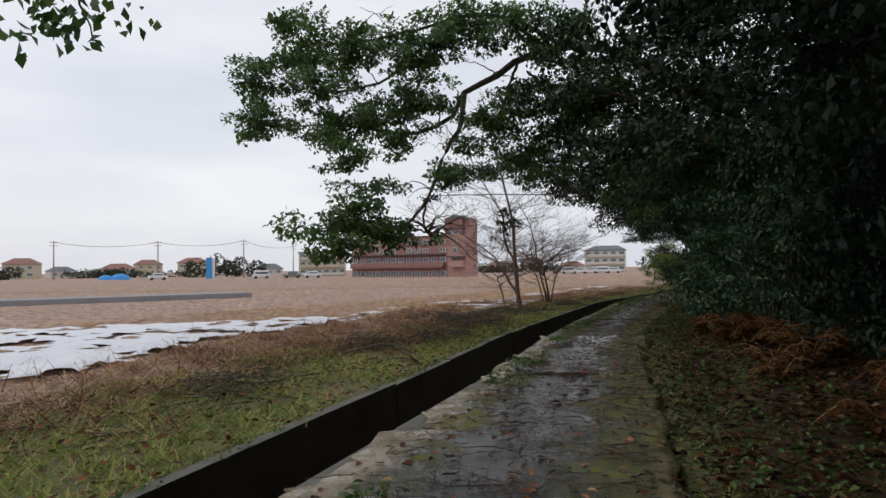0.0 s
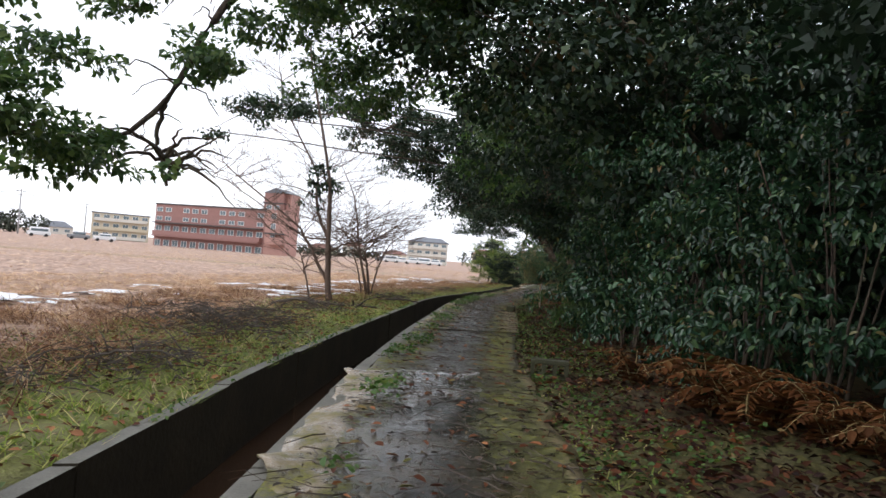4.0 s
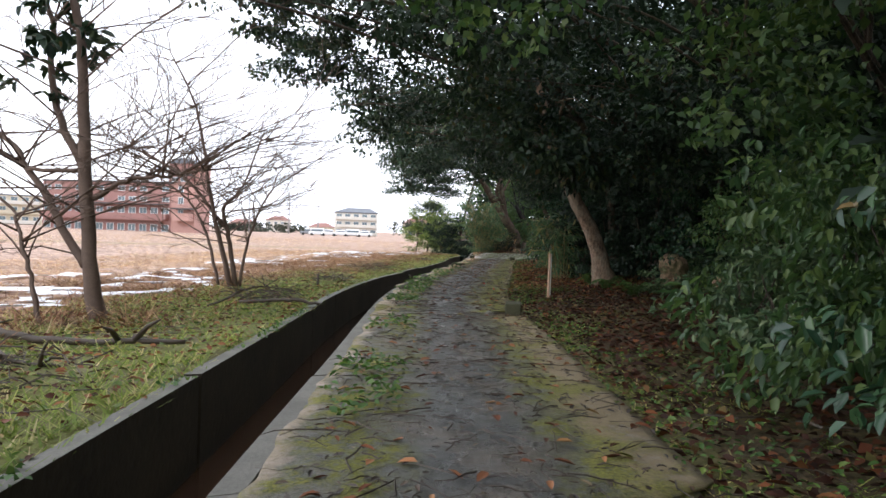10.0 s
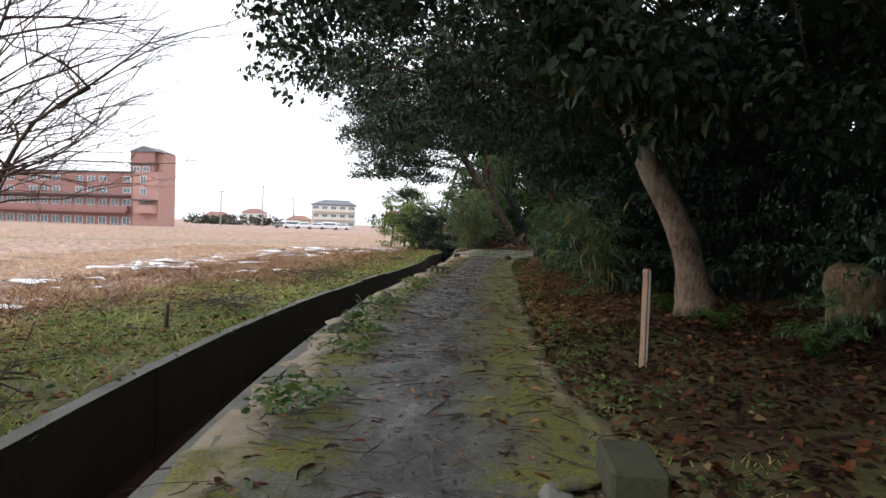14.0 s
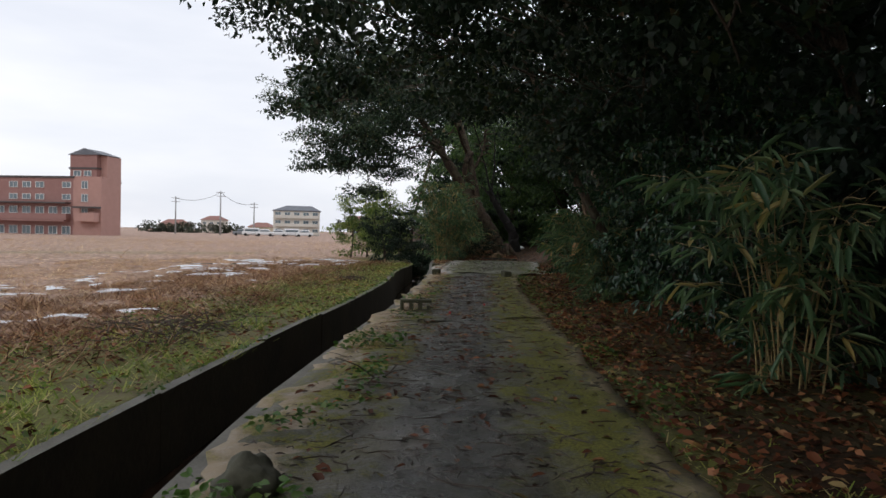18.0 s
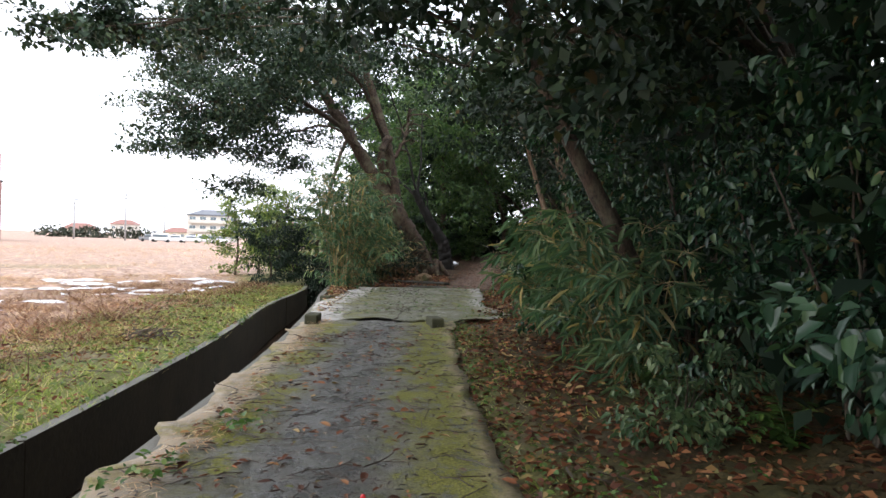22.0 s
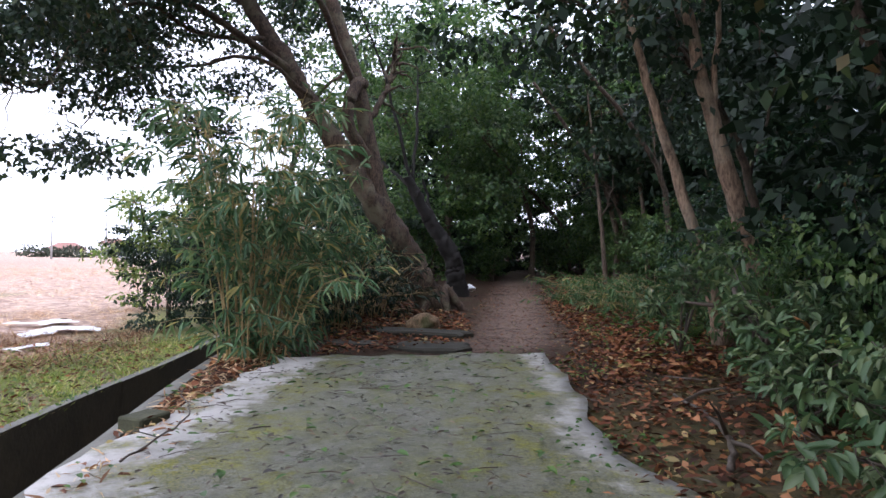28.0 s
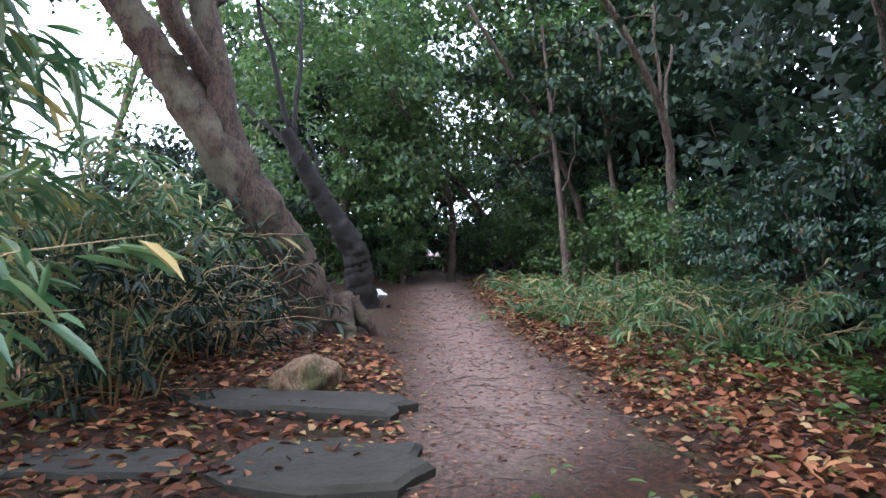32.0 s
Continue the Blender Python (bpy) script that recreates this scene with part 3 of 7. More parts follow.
# ---- the ground: one sheet to the horizon, let down under the drain ----
def build_ground():
    ys = np.concatenate([[-3000, -800, -250, -100, -60, -35, -22], np.arange(-14, 64, .28), np.arange(64, 120, 2.0), [125, 140, 160, 190, 230, 300, 450, 800, 1600, 3500]])
    un = np.concatenate([[-3000, -1500, -700, -350, -200, -140, -110, -90, -75, -62, -52, -44, -38, -33], np.arange(-30, -12, 1.0), np.arange(-12, -.4, .28), [-.3, -.13, -.125]])
    ug = np.array([GUTTER + .095, GUTTER + .105])
    ur = np.concatenate([GUTTER + .3 + np.arange(0, 6.5, .24), [8, 9, 10, 12, 14, 17, 20, 25, 35, 60, 120, 300, 900, 3000]])
    us = np.concatenate([un, ug, ur])
    Yg, U = np.meshgrid(ys, us, indexing="ij")
    X = x_wall(Yg) + U + np.where(U > 0, gutter(Yg) - GUTTER, 0)
    far = np.clip((np.abs(Yg - 24) - 60) / 60, 0, 1)
    Z = ground_z(X, Yg)
    inside = (U > -.127) & (U < GUTTER + .10)
    Z = np.where(inside, z_path(Yg) - 1.5, Z)
    Z = Z * (1 - far) + far * np.where(U > 6, 2.5, -.45)
    nr, nc = X.shape
    v = np.stack([X, Yg, Z], -1).reshape(-1, 3)
    i = np.arange((nr - 1) * nc).reshape(nr - 1, nc)[:, :-1].ravel()
    f = np.stack([i, i + 1, i + nc + 1, i + nc], 1)
    me = mesh_from("ground", v, f, M_GROUND, True)
    w, r, h = x_wall(Yg), x_right(Yg), x_hedge(Yg)
    edge = 2.9 + 1.3 * wave(X, Yg, .45) + .5 * wave(X, Yg, 1.7)
    green = np.clip((X - (w - edge)) / .9, 0, 1)
    green = np.maximum(green, np.clip(1 - np.abs(Yg - 66 - .08 * X) / 3.0, 0, 1) * .6 * (X < w - 10))
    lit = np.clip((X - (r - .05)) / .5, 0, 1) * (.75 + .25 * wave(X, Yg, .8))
    fork = np.clip((Yg - 44.3) / .8, 0, 1)
    mid = dirt_mid(Yg)
    half = np.interp(Yg, [44, 48, 52, 70], [1.0, .85, .9, 1.2])
    dirt = fork * np.clip(1.25 - np.abs(X - mid) / half, 0, 1)
    bed = np.clip((X - w - gutter(Yg)) / .1, 0, 1) * np.clip((r - X) / .1 + .5, 0, 1)
    bed = bed * (Yg < 42)
    lit = np.maximum(lit, np.clip((Yg - 42) / .5, 0, 1) * (X > w + GUTTER))
    dirt = np.clip(np.maximum(dirt, bed * .6), 0, 1)
    col = np.stack([green, lit, dirt, np.ones_like(lit)], -1).reshape(-1, 4)
    at = me.color_attributes.new("cover", "FLOAT_COLOR", "POINT")
    at.data.foreach_set("color", np.clip(col, 0, 1).astype(np.float32).ravel())
    solo("ground", me, "winter field of dry grass with a mossy verge and leaf-strewn wood floor", "ground", kind="structure")


build_ground()


# ---- the drain ----
def ribbon(name, ys, left, right, z_lo, z_hi, mat):
    """A long bar following the drain between two x functions."""
    V, Fc = [], []
    for y in ys:
        a, b2, lo, hi = left(y), right(y), z_lo(y), z_hi(y)
        V += [(a, y, lo), (b2, y, lo), (b2, y, hi), (a, y, hi)]
    for i in range(len(ys) - 1):
        o = i * 4
        for k in range(4):
            Fc.append((o + k, o + 4 + k, o + 4 + (k + 1) % 4, o + (k + 1) % 4))
    Fc += [(0, 1, 2, 3), tuple(len(V) - 4 + k for k in (3, 2, 1, 0))]
    return mesh_from(name, V, Fc, mat)


def build_drain():
    root = tagged(new("drain"), "open concrete drain with dark walls and paler wall tops beside the path", "drain", kind="structure")
    root.location = (0, 0, 0)
    zf = lambda y: float(np.interp(y, [-20, 5, 20, 30, 42, 60], [.15, .15, .01, -.12, -.16, -.26]))
    zn = lambda y: float(z_path(y)) - .02
    sink = lambda y: float(np.interp(y, [36, 41], [0, .45]))
    step = 2.0
    y = -14.0
    rng = random.Random(4)
    while y < 60:
        ys = [y + .006 + k * (step - .012) / 4 for k in range(5)]
        dz, dx = rng.uniform(-.012, .012), rng.uniform(-.008, .008)
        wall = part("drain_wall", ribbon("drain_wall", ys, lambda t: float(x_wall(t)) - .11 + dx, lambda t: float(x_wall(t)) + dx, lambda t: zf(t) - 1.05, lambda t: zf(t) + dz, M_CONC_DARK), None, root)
        # the wall's top face takes the paler concrete, its other faces the dark one
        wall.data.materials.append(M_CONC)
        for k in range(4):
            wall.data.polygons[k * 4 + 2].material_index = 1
        part("drain_kerb", ribbon("drain_kerb", ys, lambda t: float(x_wall(t) + gutter(t)) - .10 + dx, lambda t: float(x_wall(t) + gutter(t)) + .03 + dx, lambda t: zn(t) - 1.15, lambda t: zn(t) + .02 + dz * .5, M_CONC), None, root)
        y += step
    ys = np.arange(-14, 60.1, 1.0)
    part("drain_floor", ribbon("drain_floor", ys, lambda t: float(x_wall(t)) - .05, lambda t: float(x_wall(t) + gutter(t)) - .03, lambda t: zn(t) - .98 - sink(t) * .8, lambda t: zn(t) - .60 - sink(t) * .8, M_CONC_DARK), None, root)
    solo("water", ribbon("water", ys, lambda t: float(x_wall(t)) + .004, lambda t: float(x_wall(t) + gutter(t)) - .12, lambda t: zn(t) - .61 - sink(t) * .8, lambda t: zn(t) - .55 - sink(t) * .8, M_WATER),
         "shallow brown water standing in the drain", "water", kind="structure")


build_drain()


# ---- the path: worn bed and overlapping sheets ----
def build_sheet(name, y0, y1, left, right, lift, mat, label, seed, ragged=.06, end_ragged=.05, wavy=.012, kind="", category="sheet", curl=0.0, dz=None, lumps=.025):
    rs = np.random.RandomState(seed)
    ny, nx = max(6, int((y1 - y0) / .12)), 24
    V, Vb, UV = [], [], []
    for i in range(ny + 1):
        t = i / ny
        for j in range(nx + 1):
            s = j / nx
            yy = y0 + (y1 - y0) * t
            e = 1 if 0 < i < ny else 0
            yy += (1 - abs(2 * t - 1)) * 0 + (end_ragged * float(wave(s * 9 + seed, t * 3, 1.0)) * (1.6 if not e else 0))
            a = left(yy) + ragged * float(wave(yy + seed, 3.1 * seed, 2.6)) + .5 * ragged * float(wave(yy, seed, 9.0))
            b2 = right(yy) + .6 * ragged * float(wave(yy - seed, 1.7 * seed, 2.2))
            x = a + (b2 - a) * s
            z = float(z_path(yy)) + lift + wavy * float(wave(x + seed, yy, 2.4)) + .4 * wavy * float(wave(x, yy + seed, 6.5))
            if curl:
                z += curl * max(0.0, 1 - t * 10) * max(0.0, float(wave(s * 5 + seed, 0, 1.6)) + .25)
            z += max(0.0, 1 - s * 9) * (lumps * max(-.4, float(wave(yy, seed, 3.3))) - lumps * .3)
            if dz:
                z += dz(s, t)
            V.append((x, yy, z))
            Vb.append((x, yy, z - .014))
            UV.append((s, t * (y1 - y0) / 2))
    n = (ny + 1) * (nx + 1)
    Fc = []
    for i in range(ny):
        for j in range(nx):
            o = i * (nx + 1) + j
            Fc.append((o, o + 1, o + nx + 2, o + nx + 1))
            Fc.append((n + o, n + o + nx + 1, n + o + nx + 2, n + o + 1))
    rim = [j for j in range(nx + 1)] + [i * (nx + 1) + nx for i in range(1, ny + 1)] + [ny * (nx + 1) + j for j in range(nx - 1, -1, -1)] + [i * (nx + 1) for i in range(ny - 1, 0, -1)]
    for a, b2 in zip(rim, rim[1:] + rim[:1]):
        Fc.append((b2, a, n + a, n + b2))
    me = mesh_from(name, V + Vb, Fc, mat, True)
    uv = me.uv_layers.new(name="UVMap")
    idx = np.empty(len(me.loops), np.int32)
    me.loops.foreach_get("vertex_index", idx)
    uv.data.foreach_set("uv", np.array(UV + UV, np.float32)[idx].ravel())
    return solo(name, me, label, category, "path sheets" if not kind else "", kind)


def xl(off): return lambda y: float(x_wall(y) + gutter(y)) + off
def xr(off): return lambda y: float(x_right(y)) + off


build_sheet("path_bed", -13, 40.6, xl(.03), xr(-.06), .018, M_BED, "worn wet concrete path bed with moss and grit", 3, .03, .04, .01, kind="structure", category="path")
build_sheet("path_sheet", -12.5, 10.9, xl(-.03), xr(.0), .042, M_SHEET0, "wet black sheeting with a ragged tan edge over the drain", 11, .14, .05, .016, lumps=.07)
build_sheet("path_sheet", 15.45, 21.35, xl(.03), xr(.02), .034, M_SHEET1, "wet grey sheet lapping over the path with a curled front edge", 15, .05, .06, .010, curl=.006)
build_sheet("path_sheet", 21.1, 33.2, xl(.0), xr(.0), .038, M_SHEET, "mossy grey sheeting strewn with twigs", 22, .12, .06, .034, lumps=.08)
build_sheet("path_sheet", 32.6, 40.3, xl(-.04), xr(.0), .052, M_SHEET, "mossy grey sheeting with a torn tan edge at the drain", 27, .12, .06, .03, lumps=.07)


def x4l(y): return float(np.interp(y, [39.4, 39.6, 41.2, 43.4, 45.5], [16.3, 16.35, 16.95, 18.15, 19.5]))
def x4r(y): return float(np.interp(y, [39.4, 40.2, 41.55, 42.95, 43.65, 45.5], [18.85, 19.7, 19.95, 20.8, 21.2, 22.15]))


def y_shear(me, amount, x0):
    """Lets the sheet's front run askew."""
    co = np.empty(len(me.vertices) * 3, np.float32)
    me.vertices.foreach_get("co", co)
    co = co.reshape(-1, 3)
    co[:, 1] += (co[:, 0] - x0) * amount
    me.vertices.foreach_set("co", co.ravel())
    me.update()


s4 = build_sheet("path_sheet", 39.4, 45.2, x4l, x4r, .075, M_SHEET2, "pale mossy sheet with a lifted wavy front edge", 41, .09, .10, .018, curl=.05)
y_shear(s4.data, -.36, 18.5)


# ---- the wood: leaf masses on trunks ----
def shrub_mesh(seed, w, h, n, per, leaf, mat, name="leaves", plain=False):
    rs = np.random.RandomState(seed)
    blobs = [(rs.uniform(-.35, .35) * w, rs.uniform(-.35, .35) * w, h * z, w * rs.uniform(.32, .5), w * rs.uniform(.32, .5), h * rs.uniform(.18, .28)) for z in (.14, .28, .42, .55, .68, .82, .2, .5, .75)]
    p, o = blob_points(rs, blobs, n, .5, 4, .10)
    p[:, 2] = np.where(p[:, 2] < .14, .14 + rs.uniform(0, .3, len(p)), p[:, 2])
    return clump_leaves(name, rs, p, o, per, .12 * leaf / .1, leaf, mat, .48, .55, plain=plain)


def stems_mesh(seed, h, n, spread, r, mat):
    rng = random.Random(seed)
    items = []
    for k in range(n):
        a, d = rng.uniform(0, 6.28), rng.uniform(.2, 1) * spread
        top = (math.cos(a) * d, math.sin(a) * d, h * rng.uniform(.6, 1))
        pts = curve_pts([(0.1 * math.cos(a), .1 * math.sin(a), -.2), (top[0] * .35, top[1] * .35, top[2] * .4), top], 10, .02, rng)
        items.append((pts, np.linspace(r, r * .25, len(pts)), 5))
    return tubes_mesh("stemwork", items, mat)


SHRUB_KINDS = []
for k, (w, h, n, per, leaf, mat, lab) in enumerate([
        (2.3, 3.0, 430, 10, .088, M_SHRUB, "dense glossy dark evergreen shrub at the wood's edge"),
        (2.0, 2.4, 380, 9, .095, M_LEAF2, "bright green broadleaf shrub at the wood's edge"),
        (2.6, 3.4, 440, 10, .092, M_SHRUB, "tall dark evergreen shrub leaning towards the path"),
        (2.2, 2.8, 380, 9, .12, M_LEAF3, "evergreen shrub with large dull leaves darkened for shade"),
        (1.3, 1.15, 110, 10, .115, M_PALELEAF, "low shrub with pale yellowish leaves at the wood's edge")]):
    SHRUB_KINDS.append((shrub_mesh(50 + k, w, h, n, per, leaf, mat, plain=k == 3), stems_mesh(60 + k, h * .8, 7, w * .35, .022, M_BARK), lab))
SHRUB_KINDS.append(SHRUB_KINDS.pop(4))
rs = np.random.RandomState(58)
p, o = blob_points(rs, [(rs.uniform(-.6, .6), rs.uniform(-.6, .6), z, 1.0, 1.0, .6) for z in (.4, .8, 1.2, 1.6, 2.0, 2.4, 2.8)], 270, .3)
SHRUB_KINDS.insert(4, (clump_leaves("foliage", rs, p, o, 8, .2, .19, M_LEAF3, plain=True), SHRUB_KINDS[3][1], "undergrowth deep in the wood, leaves darkened for shade"))


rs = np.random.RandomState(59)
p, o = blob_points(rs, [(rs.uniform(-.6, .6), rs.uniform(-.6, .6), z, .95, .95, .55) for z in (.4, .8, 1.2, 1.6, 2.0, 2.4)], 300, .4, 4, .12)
SHRUB_KINDS.append((clump_leaves("foliage", rs, p, o, 9, .15, .13, M_LEAF2, plain=True), SHRUB_KINDS[1][1], "green broadleaf shrub at the dirt path's far side, brightened for sky light"))


def place_shrub(kind, x, y, s=1.0, rz=0.0, sink=.05):
    crown, stems, lab = SHRUB_KINDS[kind]
    ob = thing("shrub", x, y, float(ground_z(x, y)) - sink, lab, "shrub", "shrubs of the wood", rz)
    ob.scale = (s, s, s)
    part("foliage", crown, None, ob)
    part("stemwork", stems, None, ob)
    return ob


rng = random.Random(8)
# shrubs below y = -1 stay out of view, added to block light from behind
y = -8.0
while y < 62:
    k = rng.choice([0, 0, 2, 0, 1, 2])
    # the first stretch takes the darkened leaf, painted for deep shade
    if y < 7.5:
        k = 3
    elif y < 14:
        k = rng.choice([0, 2])
    elif 16 < y < 19.5:
        k = rng.choice([1, 1, 0])
    elif 25 < y < 29:
        k = rng.choice([3, 0])
    s = rng.uniform(.8, 1.1)
    off = rng.uniform(1.5, 1.8) if not 7.5 < y < 16 else rng.uniform(1.25, 1.45)
    if 20.5 < y < 25.0:
        off += 1.3
    if 30.5 < y < 34.5:
        off += .25
    if y > 47:
        k = 6
    if y > 41:
        s *= .8
        off += .7
    place_shrub(k, float(x_hedge(y)) + off * s, y, s, rng.uniform(0, 360))
    y += rng.uniform(1.0, 1.35)
# a low pale shrub or two at the litter's rim
for x, y, s, a in ((8.75, 17.3, .8, 20), (9.6, 18.5, .8, 140), (16.6, 34.0, .6, 70), (19.9, 38.9, .7, 30), (12.35, 23.25, .42, 10), (13.2, 23.0, .6, 200)):
    place_shrub(5, x, y, s, a)
# a second row, its shade put into the darkened leaf
for i in range(24):
    y = -8 + i * 2.9
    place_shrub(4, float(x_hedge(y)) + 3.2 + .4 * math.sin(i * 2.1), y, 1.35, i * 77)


def canopy_tree(name, seed, trunk, blobs, n, per, leaf, mat, label, r=.16, bark=None, limbs=3, group="trees of the wood", extra=(), sides=9, shell=.35, spread=.14, flare=True, stems=(), plain=False, gnarl=0.0, roots=(), cluster=10):
    """trunk: control points from the ground up, in world metres; limbs run from it to the blobs."""
    rs, rg = np.random.RandomState(seed), random.Random(seed)
    b0 = Vector(trunk[0])
    root = thing(name, b0.x, b0.y, b0.z, label, "tree", group)
    loc = [Vector(p) - b0 for p in trunk]
    loc[0] = loc[0] - Vector((0, 0, .25))
    pts = curve_pts(loc, 70 if gnarl else 26, .012, rg)
    radii = np.linspace(r, r * .38, len(pts))
    if flare:
        radii[:4] *= np.array([1.6, 1.35, 1.15, 1.05])
    v, f = tube(pts, radii, sides, True, rg, .07)
    if gnarl:
        v = [q + (q - pts[i // sides]) * gnarl * (noise.noise(Vector((q.x * 7, q.y * 7, q.z * 2.2))) + .6 * noise.noise(q * 16)) for i, q in enumerate(v)]
    part("trunk", mesh_from("trunk", v, f, bark or M_BARK, True), None, root)
    for ctrl, ra, rb in stems:
        c = curve_pts([Vector(p) - b0 for p in ctrl], 26, .012, rg)
        v, f = tube(c, np.linspace(ra, rb, len(c)), sides, True, rg, .07)
        part("stem", mesh_from("stem", v, f, bark or M_BARK, True), None, root)
    items = []
    for a, d in roots:
        way = Vector((math.cos(a), math.sin(a), 0))
        c = curve_pts([way * r * .5 + Vector((0, 0, r * 1.5)), way * r * 1.25 + Vector((0, 0, .12)), way * (r + d * .5) + Vector((0, 0, -.03)), way * (r + d) + Vector((0, 0, -.14))], 14, .015, rg)
        items.append((c, np.linspace(r * .34, .025, len(c)), 8))
    lb = [tuple(np.array(b[:3]) - np.array(b0)) + tuple(b[3:]) for b in blobs]
    if limbs:
        for b in lb:
            j = int(len(pts) * rg.uniform(.45, .95))
            s, e = pts[min(j, len(pts) - 1)], Vector(b[:3])
            mid = (s + e) / 2 + Vector((rg.uniform(-.3, .3), rg.uniform(-.3, .3), rg.uniform(.1, .5)))
            c = curve_pts([s, mid, e], 12, .03, rg)
            items.append((c, np.linspace(min(r * .3, .05), .012, len(c)), 5))
            for q in range(limbs):
                t = c[int(len(c) * rg.uniform(.4, .9))]
                u = Vector((rg.uniform(-1, 1) * b[3], rg.uniform(-1, 1) * b[4], rg.uniform(-1, .6) * b[5])) * .8
                c2 = curve_pts([t, t + u * .5 + Vector((0, 0, .15)), t + u], 8, .02, rg)
                items.append((c2, np.linspace(.02, .005, len(c2)), 4))
    for ctrl, ra, rb in extra:
        c = curve_pts([Vector(p) - b0 for p in ctrl], 26, .02, rg)
        items.append((c, np.linspace(ra, rb, len(c)), 7))
        for q in range(14):
            t = c[int(len(c) * rg.uniform(.25, .98))]
            u = Vector((rg.uniform(-1, 1), rg.uniform(-1, 1), rg.uniform(-.5, .5))) * rg.uniform(.5, 1.2)
            c2 = curve_pts([t, t + u * .5 + Vector((0, 0, .12)), t + u], 8, .03, rg)
            items.append((c2, np.linspace(rb * 1.4, .005, len(c2)), 4))
    tagged(part("branchwork", tubes_mesh("branchwork", items, bark or M_BARK), None, root), kind="stuff")
    p, o = blob_points(rs, lb, n, shell, cluster, spread * 1.9)
    part("crown", clump_leaves("crown", rs, p, o, per, spread, leaf, mat, plain=plain), None, root)
    return root


# the tree whose long limb hangs over path and drain
canopy_tree("overhanging_tree", 101, [(8.6, 13.4, .5), (8.3, 13.5, 2.4), (7.6, 13.8, 4.4), (6.6, 14.0, 6.6)],
            [(-3.1, 13.0, 5.4, .6, .8, .45), (-2.8, 12.8, 4.5, .7, .8, .5), (-2.2, 13.2, 6.4, 1.0, 1.0, .6), (-1.2, 13.2, 6.2, 1.1, 1.0, .6), (-.7, 13.0, 4.8, 1.0, 1.0, .55), (-1.8, 12.8, 5.2, .9, .9, .5), (-1.4, 12.6, 4.2, .7, .8, .4),
             (.1, 13.3, 6.2, 1.1, 1.0, .6), (.3, 13.0, 5.0, .9, .9, .5), (1.5, 13.4, 6.7, 1.3, 1.1, .7), (1.7, 13.6, 4.4, .7, .8, .5), (2.6, 14.2, 5.0, 1.0, 1.0, .6), (3.0, 14.6, 3.9, .9, .9, .7), (4.2, 14.2, 5.4, 1.3, 1.3, .9), (.2, 12.6, 4.0, .6, .7, .35), (3.2, 13.2, 6.6, 1.2, 1.1, .6),
             (-.8, 10.9, 2.25, .75, .7, .3), (-.2, 11.8, 2.0, .6, .6, .28), (-1.25, 9.8, 2.05, .55, .6, .22), (-1.0, 10.2, 1.75, .5, .5, .2), (-.6, 11.8, 2.9, .6, .6, .3), (.9, 12.6, 3.3, .5, .5, .3), (-.9, 11.4, 3.5, .5, .6, .3)],
            4300, 11, .10, M_LEAF2, "spreading evergreen tree with a limb drooping over path and drain", .2, limbs=0, shell=.15, spread=.10, cluster=9, plain=True,
            extra=[([(7.4, 13.9, 4.9), (4.9, 14.1, 6.35), (3.05, 14.0, 6.3), (2.13, 14.0, 5.8), (1.36, 13.9, 5.35), (1.08, 13.8, 4.8), (.3, 13.6, 4.4), (-.4, 13.5, 4.4), (-1.6, 13.2, 4.5), (-2.6, 12.9, 4.4)], .105, .014),
                   ([(1.36, 13.9, 5.35), (1.19, 13.0, 4.3), (.92, 12.8, 3.85), (.5, 12.6, 2.78), (.07, 12.3, 2.28), (-.6, 11.3, 2.05), (-1.2, 10.0, 1.95)], .06, .010),
                   ([(.5, 12.6, 2.78), (.42, 12.75, 2.3), (.56, 12.8, 2.1), (.55, 12.9, 1.84)], .028, .020),
                   ([(3.7, 14.0, 6.45), (2.4, 13.8, 7.0), (1.1, 13.6, 6.9), (-.3, 13.4, 5.6), (-1.5, 13.2, 5.2), (-2.9, 13.0, 5.3)], .06, .010),
                   ([(1.1, 13.6, 6.9), (-.6, 13.3, 6.4), (-2.2, 13.2, 6.2)], .04, .010),
                   ([(2.6, 14.0, 6.1), (2.4, 14.2, 5.2), (2.9, 14.4, 4.2)], .04, .010)])
canopy_tree("overhanging_tree", 102, [(4.6, 2.6, .5), (4.2, 2.7, 2.4), (3.2, 2.9, 4.4), (1.8, 3.1, 5.6)],
            [(-1.75, 3.3, 3.25, .55, .5, .35), (-.6, 3.0, 5.2, 1.2, 1.2, .5), (1.6, 2.6, 6.0, 1.8, 1.8, .8), (3.2, 3.4, 5.6, 1.6, 1.6, .9)], 620, 13, .10, M_LEAF2,
            "evergreen tree reaching over the start of the path", .13, limbs=2, spread=.14, plain=True, extra=[([(2.4, 3.0, 5.0), (.6, 3.1, 5.2), (-1.0, 3.2, 4.3), (-1.8, 3.3, 3.3)], .05, .01)])

